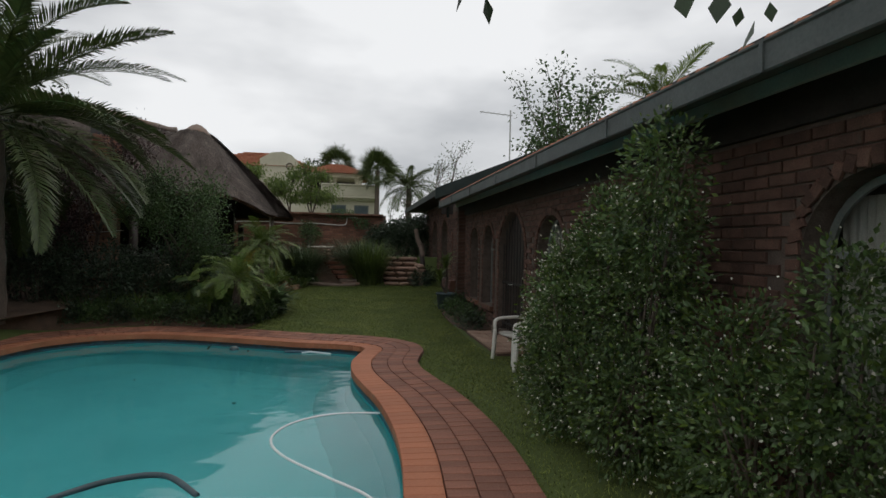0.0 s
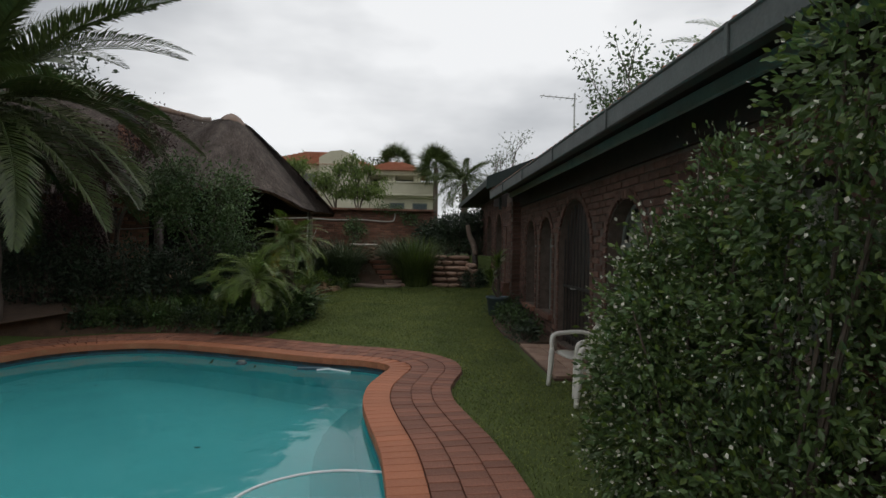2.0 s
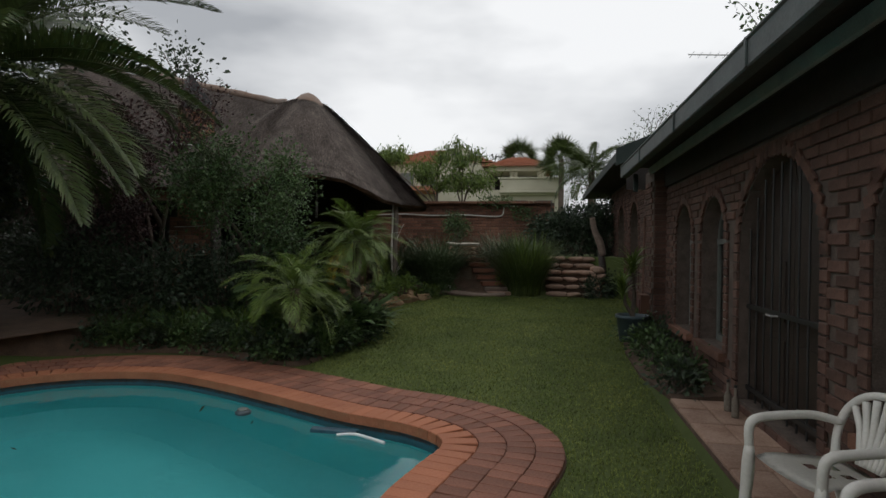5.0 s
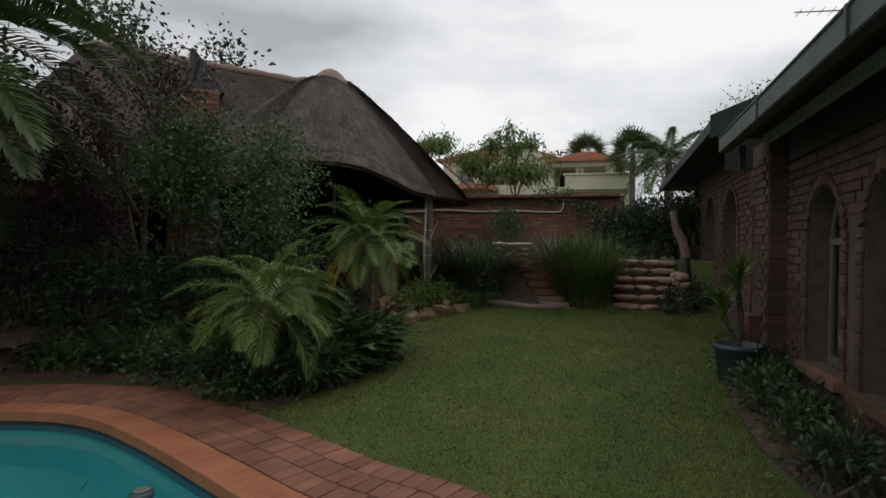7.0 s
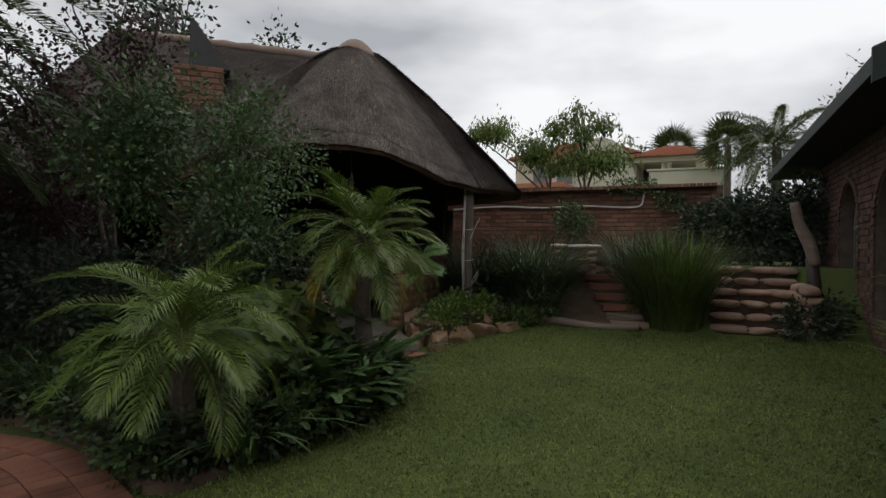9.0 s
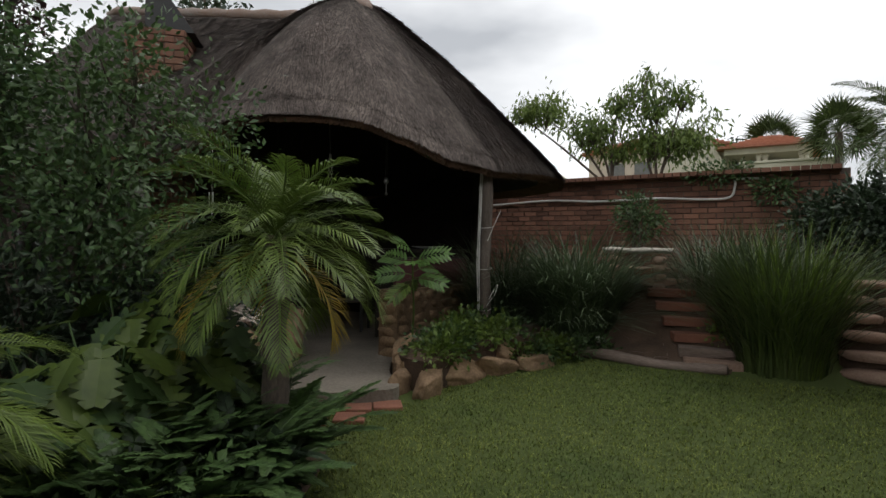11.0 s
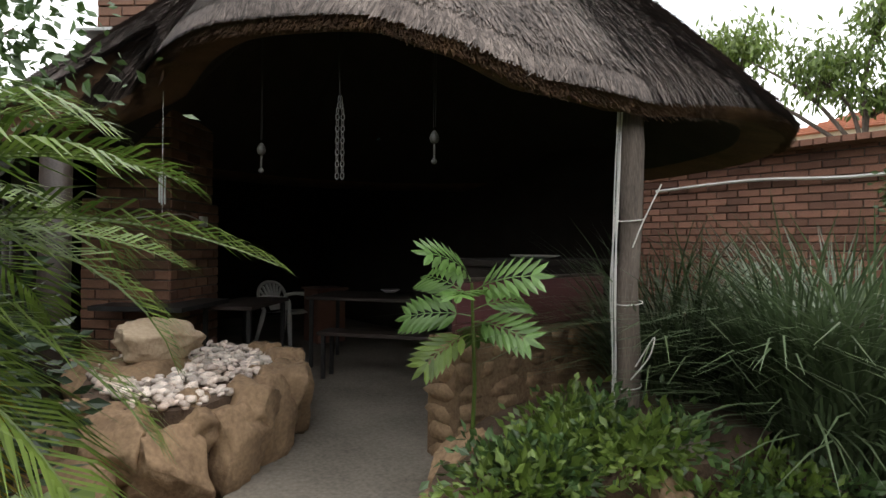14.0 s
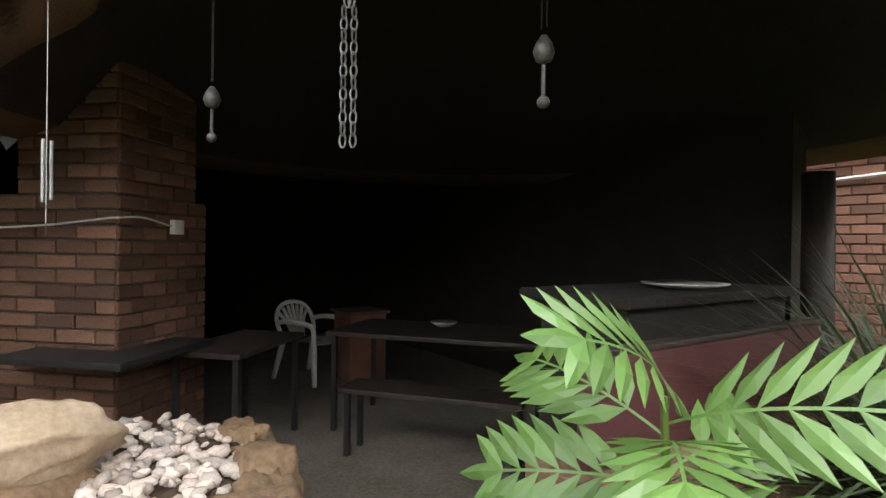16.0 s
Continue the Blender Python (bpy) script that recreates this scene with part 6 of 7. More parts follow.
for k in range(6):
    x = 1.05
    part("riser", boxed(-0.48, 0.52, 0.19 * k + 0.04, 0.19 * k + 0.5, -0.2, 0.15 * (k + 1) - 0.05, 0.01), M_SOIL, steps)
    x = -0.5
    while x < 0.5:
        L = rnd.uniform(0.26, 0.55)
        bm = boulder(800 + k * 7 + int((x + 1) * 10), L * 0.56, 0.17, 0.058, 2, 0.1, 0.75)
        o = part("step_stone", bm, M_FLAG, steps, "", True)
        o.location = (min(x + L / 2, 0.45), 0.19 * k + 0.11 + rnd.uniform(-0.02, 0.02), 0.15 * (k + 1) - 0.06)
        o.rotation_euler = (rnd.uniform(-0.05, 0.05), rnd.uniform(-0.05, 0.05), rnd.uniform(-0.12, 0.12))
        x += L
side_wall = thing("dry_stone_wall", (2.2, 17.0, 0.5), "dry-stone side wall of the garden steps", "stone wall")
for r_ in range(6):
    for k in range(4):
        bm = boulder(860 + r_ * 5 + k, 0.13, 0.2, 0.075, 2, 0.1, 0.72)
        o = part("stone", bm, M_FLAG, side_wall, "", True)
        o.location = (rnd.uniform(-0.03, 0.03), -0.2 + 0.32 * k, -0.1 + 0.13 * r_)
lean = thing("leaning_trunk", (2.3, 17.3, 0.9), "dead leaning trunk post beside the steps", "trunk")
bm = bmesh.new()
tube(bm, [(0, 0, -0.4), (0.02, 0, 0.2), (-0.02, 0.02, 0.55)], [0.1, 0.085, 0.075], 10)
part("stump", bm, M_DARKWOOD, lean, "", True)
bm = bmesh.new()
tube(bm, spline([(0.02, -0.02, 0.45), (-0.05, 0, 0.75), (-0.16, 0.02, 1.0), (-0.22, 0.02, 1.3)], 4), [0.07, 0.075, 0.08, 0.08, 0.085, 0.085, 0.08, 0.075, 0.07, 0.068, 0.066, 0.064, 0.06], 10)
part("limb", bm, M_WOODX, lean, "grey bleached limb", True)

strap_clump((-1.42, 16.95, gz(-1.42, 16.95)), "broad clump of dark strappy leaves beside the post", 1300, 1.25, 0.46, M_STRAP, 42, 0.018, 0.9)
strap_clump((-1.35, 16.75, gz(-1.35, 16.75)), "clump of arching blue-green strap leaves behind the log", 300, 0.85, 0.3, M_STRAP, 43, 0.018, 1.3)
strap_clump((-2.35, 17.05, 0.55), "clump of dark strappy leaves behind the post", 800, 1.4, 0.4, M_STRAP, 48, 0.018, 0.9)
strap_clump((0.62, 16.75, 0.42), "tall upright clump of green reedy leaves by the steps", 900, 1.5, 0.36, M_PALM_DARK, 44, 0.018, 0.6)
strap_clump((0.72, 16.7, 0.42), "tall upright clump of bright green reedy leaves by the steps", 420, 1.5, 0.26, M_PALM, 49, 0.016, 0.4)
strap_clump((0.42, 17.25, gz(0.42, 17.25)), "dark arching clump of strap leaves beside the stepping path", 500, 1.0, 0.25, M_STRAP, 50, 0.016, 0.7)
strap_clump((0.0, 17.7, 1.0), "dark reedy clump behind the stepping path", 600, 1.05, 0.45, M_STRAP, 45, 0.012, 0.65)
shrub("groundcover_plant", (0.15, 17.0, 0.7), "small bright green plants beside the stepping path", [(0, 0, 0.08, 0.16, 0.4, 0.1)], M_LEAF_LIGHT, 0.045, 700, 46, 0.6, 0.0, category="plant", stems=False)
shrub("dark_shrub", (2.15, 16.6, 0.45), "low dark shrub at the foot of the steps", [(0, 0, 0.2, 0.3, 0.3, 0.25), (0.25, 0.3, 0.3, 0.25, 0.3, 0.25)], M_LEAF_DARK, 0.06, 1800, 47)
lightp = thing("solar_path_light", (-1.0, 16.5, gz(-1.0, 16.5) + 0.02), "small solar garden light with a white cap", "garden light")
bm = bmesh.new()
tube(bm, [(0, 0, -0.05), (0, 0, 0.1)], 0.008, 6)
part("stake", bm, M_BLACKMETAL, lightp)
bm = bmesh.new()
lathe(bm, [(0.022, 0.1), (0.03, 0.135), (0.034, 0.14), (0.034, 0.155), (0.016, 0.165)], 14)
part("cap", bm, M_PLASTIC, lightp, "", True)

# hedge and plants on the terrace
for k, (x, y, s) in enumerate(((1.75, 19.1, 0.82), (2.6, 19.6, 0.95), (1.2, 19.5, 0.7))):
    shrub("hedge_shrub", (x, y, gz(x, y)), "dense dark hedge shrub above the steps", [(0, 0, 0.6 * s, 0.6, 0.5, 0.65 * s), (0.2, 0, 1.15 * s, 0.5, 0.45, 0.5 * s), (-0.25, 0.1, 1.0 * s, 0.4, 0.4, 0.45 * s)], M_LEAF_DARK, 0.08, 4000, 370 + k)
shrub("creeper", (-0.3, 19.9, 1.9), "leafy creeper tufts along the top of the garden wall", [(0, 0, 0.85, 0.5, 0.15, 0.1), (0.75, -0.05, 0.55, 0.25, 0.12, 0.16)], M_LEAF, 0.07, 900, 375, stems=False)
def pod_tree(at, label, clumps, seed):
    """A slender forked tree: each limb ends in a dense clump (x, y, z, radius, leaves) of drooping leaves, with hanging pods."""
    rnd = random.Random(seed)
    top = thing("pod_tree", at, label, "tree")
    bm = bmesh.new()
    fork = Vector((0.03, 0.0, 1.35))
    tube(bm, spline([(0, 0, -0.05), (-0.03, 0.02, 0.6), fork], 5), [0.055 - 0.0015 * k for k in range(11)], 8)
    spots, pods = [], []
    for x, y, z, r, n in clumps:
        c = Vector((x, y, z))
        tube(bm, spline([fork, fork.lerp(c, 0.5) + Vector((rnd.uniform(-0.1, 0.1), 0, 0.1)), c], 4), [0.03 - 0.0024 * k for k in range(9)], 6)
        for k in range(7):
            e = c + Vector((rnd.gauss(0, 0.5), rnd.gauss(0, 0.5), rnd.uniform(-0.2, 0.9))) * r * 1.2
            tube(bm, [c - Vector((0, 0, r * 0.6)), c.lerp(e, 0.6), e], [0.011, 0.008, 0.004], 4)
            for _ in range(n // 7):
                o = Vector((rnd.gauss(0, 1), rnd.gauss(0, 1), rnd.gauss(0, 0.8))) * r * 0.36
                q = c.lerp(e, rnd.uniform(0.3, 1.0)) + o
                spots.append((q, Vector((o.x, o.y, -0.35))))
            for _ in range(3):
                pods.append((e + Vector((rnd.gauss(0, 0.08), rnd.gauss(0, 0.08), 0.04)), Vector((rnd.uniform(-0.3, 0.3), 0, -1.5))))
    part("trunk", bm, M_BARK, top)
    leaf_cloud("crown", spots, 0.115, M_LEAF_LIGHT, top, seed, 0.3, 0.7)
    leaf_cloud("seed_pods", pods, 0.16, M_LEAF, top, seed + 1, 0.16, 0.8)["kind"] = "stuff"
    return top


pod_tree((-2.15, 20.7, 1.3), "slender tree with drooping light green leaves and pods", [(-1.3, 0.1, 2.8, 0.42, 1300), (-1.75, 0.0, 2.85, 0.25, 420), (-0.45, 0.0, 2.35, 0.5, 1700), (0.1, 0.1, 2.8, 0.3, 600), (0.05, 0.2, 2.0, 0.3, 500)], 56)
pod_tree((-1.4, 20.8, 1.3), "slender tree with drooping light green leaves and pods", [(-0.1, 0.0, 2.1, 0.46, 1500), (0.45, 0.1, 2.2, 0.4, 900), (-0.25, 0.0, 3.1, 0.3, 330), (0.4, 0.1, 2.85, 0.32, 420), (0.05, -0.1, 2.6, 0.3, 420)], 57)
shrub("dark_shrub", (-1.3, 19.4, 1.25), "small dark round shrub on a bent stem by the wall", [(0, 0, 0.75, 0.35, 0.3, 0.25), (-0.1, 0, 0.95, 0.25, 0.25, 0.2)], M_LEAF, 0.06, 1500, 376)
conduit = thing("wall_conduit", (-1.5, 19.93, 2.5), "white cable clipped along the brick garden wall", "cable")
bm = bmesh.new()
tube(bm, spline([(-2.6, 0, -0.13), (-1.5, 0, -0.08), (-0.6, 0, -0.12), (0.3, 0, -0.1), (1.0, 0, -0.14), (1.35, 0, -0.12), (1.42, 0, 0.05), (1.45, 0, 0.14), (1.8, 0, 0.14)], 6), 0.018, 5)
part("cable", bm, M_WIRE, conduit)


# ---- overhead branch near the start ----
limb = thing("overhanging_tree", (1.5, -1.6, 0.0), "leafy tree whose twigs hang over the start of the path", "tree")
bm = bmesh.new()
tube(bm, spline([(0, 0, -0.05), (0.05, 0.1, 1.2), (0.0, 0.3, 2.3), (-0.3, 1.2, 2.75), (-0.6, 2.4, 2.85)], 5), [0.09 - 0.0037 * k for k in range(21)], 8)
part("trunk", bm, M_BARK, limb)
twigs = [((-0.55, 2.2, 2.85), (-1.1, 3.2, 2.62)), ((-0.5, 2.4, 2.85), (-0.55, 3.2, 2.6)), ((-0.4, 1.9, 2.82), (-0.35, 2.9, 2.55))]
for a, e in twigs:
    bm = bmesh.new()
    tube(bm, spline([a, ((a[0] + e[0]) / 2, (a[1] + e[1]) / 2, max(a[2], e[2]) + 0.04), e], 4), 0.006, 5)
    part("twig", bm, M_BARK, limb)
rnd = random.Random(15)
spots = []
for x, y, z in ((0.32, 1.63, 2.42), (0.39, 1.62, 2.38), (0.97, 1.52, 2.42), (1.09, 1.5, 2.42), (1.14, 1.48, 2.36), (1.23, 1.47, 2.38), (1.18, 1.47, 2.32), (0.9, 1.5, 2.5), (0.5, 1.6, 2.5), (0.3, 1.6, 2.5)):
    spots.append(((x - 1.5, y + 1.6, z), (0.1, 0.0, -1.4)))
leaf_cloud("leaves", spots, 0.085, M_LEAF_DARK, limb, 16, 0.62, 0.6, 0.15)

# ---- beyond the wall: neighbouring house, trees, aerial ----
house = thing("neighbour_house", (-5, 56, 1.0), "cream plastered house with orange tiled hip roofs and balcony", "house")


def hpart(name, bm, mat, label="", parent=None):
    o = obj(name, bm, mat, None, label)
    o.parent = parent or house
    o.matrix_parent_inverse = Matrix.Translation(house.location).inverted() if parent is None else Matrix.Identity(4)
    return o


def hip(x0, x1, y0, y1, z0, z1, inset):
    bm = bmesh.new()
    e = [bm.verts.new(v) for v in ((x0, y0, z0), (x1, y0, z0), (x1, y1, z0), (x0, y1, z0))]
    t = [bm.verts.new(v) for v in ((x0 + inset, (y0 + y1) / 2, z1), (x1 - inset, (y0 + y1) / 2, z1))]
    for f in ((e[0], e[1], t[1], t[0]), (e[1], e[2], t[1]), (e[2], e[3], t[0], t[1]), (e[3], e[0], t[0]), (e[3], e[2], e[1], e[0])):
        bm.faces.new(f)
    return bm


def tile_rows(x0, x1, y0, y1, z0, z1, inset, n):
    """Raised courses on the front slope of a hip roof, each a part."""
    for k in range(n):
        a = (k + 0.5) / n
        ym = y0 + ((y0 + y1) / 2 - y0) * a
        z = z0 + (z1 - z0) * a
        hpart("tile_course", boxed(x0 + inset * a, x1 - inset * a, ym - 0.12, ym + 0.12, z - 0.01, z + 0.07, 0.02), M_ROOFTILE)


hpart("wall", boxed(-13, -3.6, 52, 60, 0.5, 8.7, 0.03), M_CREAM)
hpart("roof", hip(-13.6, -3.2, 51.4, 60.6, 8.7, 10.5, 3.6), M_ROOFTILE)
tile_rows(-13.6, -3.2, 51.4, 60.6, 8.7, 10.5, 3.6, 9)
bm = bmesh.new()
prof = [(-8.0, 6.0), (-8.0, 9.3), (-7.0, 9.9), (-6.0, 10.0), (-5.2, 9.7), (-4.5, 8.9), (-3.9, 7.8), (-3.5, 6.6), (-3.4, 0.5), (-8.0, 0.5)]
a = [bm.verts.new((x, 51.5, z)) for x, z in prof]
b = [bm.verts.new((x, 51.85, z)) for x, z in prof]
bm.faces.new(a)
bm.faces.new(b[::-1])
for k in range(len(a)):
    bm.faces.new((a[k], b[k], b[(k + 1) % len(a)], a[(k + 1) % len(a)]))
bmesh.ops.recalc_face_normals(bm, faces=bm.faces)
hpart("gable_parapet", bm, M_CREAM)
bm = bmesh.new()
tube(bm, [(-5.4 + 0.28 * math.cos(q), 51.45, 8.7 + 0.28 * math.sin(q)) for q in [2 * math.pi * k / 16 for k in range(17)]], 0.06, 5, False)
hpart("round_vent", bm, M_SLAB)
hpart("loggia_floor", boxed(-3.4, 1.4, 51.4, 58, 0.5, 6.3, 0.03), M_CREAM)
hpart("loggia_back", boxed(-3.4, 1.0, 55, 55.3, 6.3, 8.2, 0.02), M_SOFFIT)
hpart("loggia_beam", boxed(-3.7, 1.2, 51.2, 58, 7.85, 8.25, 0.05), M_CREAM)
for x in (-1.7, -1.35, 0.6, 0.85):
    bm = bmesh.new()
    lathe(bm, [(0.2, 6.3), (0.2, 6.5), (0.15, 6.55), (0.15, 7.6), (0.2, 7.7), (0.2, 7.85)], 12, (x, 51.7, 0))
    hpart("column", bm, M_CREAM)
hpart("roof", hip(-4.2, 1.7, 50.7, 58.5, 8.25, 9.5, 2.4), M_ROOFTILE)
tile_rows(-4.2, 1.7, 50.7, 58.5, 8.25, 9.5, 2.4, 7)
hpart("balcony_parapet", boxed(-2.5, 2.5, 49.4, 49.7, 6.05, 6.95, 0.05), M_CREAM)
hpart("balcony_cap", boxed(-2.65, 2.65, 49.3, 49.8, 6.96, 7.1, 0.04), M_CREAM)
hpart("balcony_band", boxed(-2.6, 2.6, 49.25, 49.75, 5.85, 6.04, 0.04), M_CREAM)
hpart("balcony_slab", boxed(-2.5, 2.5, 49.7, 51.4, 5.7, 6.1, 0.03), M_CREAM)
hpart("lower_wall", boxed(-2.4, 2.4, 50.2, 51.3, 0.5, 5.7, 0.03), M_CREAM)
for x in (-1.6, 0.4):
    w = hpart("window", boxed(x, x + 1.3, 50.14, 50.2, 4.0, 5.3, 0.02), M_FRAME)
    hpart("pane", boxed(x + 0.1, x + 1.2, 50.12, 50.139, 4.1, 5.2, 0), M_POT, "", None)
for x in (-11.5, -9.6):
    hpart("window", boxed(x, x + 1.2, 51.93, 51.99, 6.6, 7.9, 0.02), M_FRAME)
hpart("lean_to_roof", boxed(-14.5, -8.2, 48.5, 51.9, 6.0, 6.35, 0.03), M_ROOFTILE)
bm = bmesh.new()
pr = [(-16.2, 0.5), (-16.2, 8.2), (-15.6, 8.2), (-13.2, 6.4), (-13.2, 0.5)]
a = [bm.verts.new((x, 48.2, z)) for x, z in pr]
b = [bm.verts.new((x, 48.6, z)) for x, z in pr]
bm.faces.new(a)
bm.faces.new(b[::-1])
for k in range(5):
    bm.faces.new((a[k], b[k], b[(k + 1) % 5], a[(k + 1) % 5]))
bmesh.ops.recalc_face_normals(bm, faces=bm.faces)
hpart("side_parapet", bm, M_CREAM)

fan_palm("fan_palm", (2.3, 47.5, gz(2, 47)), "fan palm with a round crown beyond the garden", 6.8, 46, 1.75, M_PALM_DARK, 71)
fan_palm("fan_palm", (-1.4, 62, 1.3), "fan palm behind the neighbouring roof", 9.3, 40, 2.0, M_PALM_DARK, 72)
feather_palm("queen_palm", (2.85, 27, 1.3), "feather palm with arching fronds behind the steps", 3.2, 34, 1.9, 0.4, M_PALM_DARK, 73, (0.9, 1.6), (-0.1, 1.3), 0.03, 40, 0.13)
feather_palm("queen_palm", (7.6, 12.6, 0), "feather palm rising behind the house roof", 5.2, 30, 2.0, 0.42, M_PALM, 74, (0.9, 1.6), (0.0, 1.3), 0.026, 48, 0.15)
tree("garden_tree", (8.7, 19.8, 0.3), "tree with olive green leaves behind the roof", 8.2, 0.4, M_LEAF, 0.16, 3600, 75, 0.12, 0.5, 4, 0.55, 0.2, clump=0.22)
tree("bare_tree", (4.3, 25.6, 1.2), "almost bare tree with few leaves behind the roof", 5.4, 0.5, M_LEAF, 0.1, 1100, 76, 0.08, 0.35, 5, 0.5, 0.3, clump=0.12)
tree("bare_tree", (5.4, 27.0, 1.2), "leafless twiggy tree behind the roof", 4.9, 0.5, M_LEAF, 0.08, 160, 77, 0.07, 0.35, 5, 0.5, 0.3, clump=0.1)
tree("garden_tree", (-14.9, 26, 0.5), "dark round tree rising behind the thatch", 9.6, 0.5, M_LEAF_DARK, 0.22, 3500, 78, 0.16, 0.45, 4, 0.55, 0.2, clump=0.4)
tree("garden_tree", (-4.6, 66, 1.3), "dark leafy trees behind the neighbouring house", 9.6, 0.6, M_LEAF_DARK, 0.35, 2500, 79, 0.2, 0.4, 4, 0.6, 0.2, clump=0.5)
shrub("dark_shrub", (2.6, 23.0, 1.3), "tall dark shrub behind the terrace", [(0, 0, 0.7, 0.9, 0.5, 0.8), (-0.6, 0, 1.0, 0.6, 0.5, 0.6), (0.5, 0, 1.3, 0.5, 0.5, 0.5)], M_LEAF_DARK, 0.1, 3000, 380)
aerial = thing("tv_aerial", (6.2, 21.1, 4.72), "thin television aerial on a pole on the roof", "aerial")
bm = bmesh.new()
tube(bm, [(0, 0, 0), (0, 0, 2.4)], 0.03, 6)
part("pole", bm, M_METAL, aerial)
bm = bmesh.new()
tube(bm, [(-1.25, 0, 2.28), (0.08, 0, 2.2)], 0.018, 5)
part("boom", bm, M_METAL, aerial)
for k in range(6):
    bm = bmesh.new()
    tube(bm, [(-1.15 + 0.22 * k, -0.25, 2.27 - 0.013 * k), (-1.15 + 0.22 * k, 0.25, 2.27 - 0.013 * k)], 0.008, 4)
    part("element", bm, M_METAL, aerial)

# ---- grass and thatch reeds ----
rng = np.random.default_rng(7)
roots = []
bed = [p.to_2d() for p in edge_pts]
PAVE = offset(0.9)
while len(roots) < 140000:
    x, y = rng.uniform(-2.6, 2.75), 1.0 + 15.6 * rng.random() ** 0.8
    if rng.random() > (1.0 if y > 6 else 0.6) or (x > 2.15 and y > 8 and y < 14):
        continue
    if y < 11.2 and inside(PAVE, x, y) or inside(bed, x, y) or y > 16.34 and x < 1.1 or (x < -2.0 and y > 14.5):
        continue
    if x < 0.5 and y < 9.0:
        continue
    roots.append((x, y, gz(x, y) - 0.004))
grass = blades("grass_blades", roots, 0.038, 0.006, M_BLADE, None, 9, 0.9, 2)
tagged(grass, "short green blades of the mown lawn", "grass", kind="stuff")

V, F = [], []
n = 60000
ang, rad = rng.uniform(-170, 60, n), np.sqrt(rng.uniform(0.01, 1.0, n))
for k in range(n):
    deg = ang[k]
    a = radians(deg)
    re = eave_r(deg)
    r = re * rad[k]
    L = rng.uniform(0.08, 0.2)
    r2 = min(r + L * 0.72, re + 0.03)
    j = rng.normal(0, 0.035)
    ca, sa, cb, sb = math.cos(a), math.sin(a), math.cos(a + j / max(r2, 0.3)), math.sin(a + j / max(r2, 0.3))
    w = rng.uniform(0.0025, 0.0055)
    up = rng.uniform(0.008, 0.03)
    z1, z2 = thatch_z(r, deg) + 0.005, thatch_z(r2, deg) + up - (0.05 if r2 > re - 0.05 else 0)
    i = len(V)
    V += [(CX + r * ca - w * sa, CY + r * sa + w * ca, z1), (CX + r * ca + w * sa, CY + r * sa - w * ca, z1), (CX + r2 * cb + w * sb, CY + r2 * sb - w * cb, z2), (CX + r2 * cb - w * sb, CY + r2 * sb + w * cb, z2)]
    F.append((i, i + 1, i + 2, i + 3))
n = 30000
for k in range(n):
    x, d = rng.uniform(-10.5, -4.5), rng.uniform(0.02, 1.0) * 2.7
    d = min(d, 2.7 - 0.95 * smooth01(-5.4, -4.6, x))
    y = CY - d
    L = rng.uniform(0.08, 0.2) * 0.75
    y2, x2 = y - L, x + rng.normal(0, 0.03)
    w, up = rng.uniform(0.0025, 0.0055), rng.uniform(0.01, 0.035)
    z1, z2 = main_z(x, y) + 0.005, main_z(x2, max(y2, CY - 2.75)) + up
    i = len(V)
    V += [(x - w, y, z1), (x + w, y, z1), (x2 + w, y2, z2), (x2 - w, y2, z2)]
    F.append((i, i + 1, i + 2, i + 3))
reeds = raw("thatch_reeds", V, F, M_REED)
tagged(reeds, "loose grey reed ends standing out of the thatch", "thatch", kind="stuff")

# fringe of hanging cut reeds under the eave
V, F = [], []
for k in range(9000):
    deg = rng.uniform(-115, 40)
    a, re = radians(deg), eave_r(deg)
    r = re - rng.uniform(0.0, 0.06)
    z = eave(deg)[1] + rng.uniform(0.05, 0.11)
    L, w = rng.uniform(0.008, 0.03), 0.003
    ca, sa = math.cos(a), math.sin(a)
    i = len(V)
    V += [(CX + r * ca - w * sa, CY + r * sa + w * ca, z), (CX + r * ca + w * sa, CY + r * sa - w * ca, z), (CX + (r + 0.02) * ca + w * sa, CY + (r + 0.02) * sa - w * ca, z - L), (CX + (r + 0.02) * ca - w * sa, CY + (r + 0.02) * sa + w * ca, z - L)]
    F.append((i, i + 1, i + 2, i + 3))
fringe = raw("reed_fringe", V, F, M_THATCHCUT)
tagged(fringe, "brown cut reed fringe under the thatch eave", "thatch", kind="stuff")

# ---- bricks and pavers ----
def brick_mesh(L, H, D, name, mat, worn=0.006):
    """A brick with softened front edges; local x along the wall, y out of it, z up."""
    l, h, w = L / 2, H / 2, worn
    v = [(-l, 0, -h), (l, 0, -h), (l, 0, h), (-l, 0, h), (-l, D - w, -h), (l, D - w, -h), (l, D - w, h), (-l, D - w, h), (-l + w, D, -h + w), (l - w, D, -h + w), (l - w, D, h - w), (-l + w, D, h - w)]
    f = [(8, 9, 10, 11)[::-1], (4, 5, 9, 8)[::-1], (5, 6, 10, 9)[::-1], (6, 7, 11, 10)[::-1], (7, 4, 8, 11)[::-1], (0, 1, 5, 4)[::-1], (1, 2, 6, 5)[::-1], (2, 3, 7, 6)[::-1], (3, 0, 4, 7)[::-1]]
    me = bpy.data.meshes.new(name)
    me.from_pydata(v, [], f)
    me.materials.append(mat)
    return me


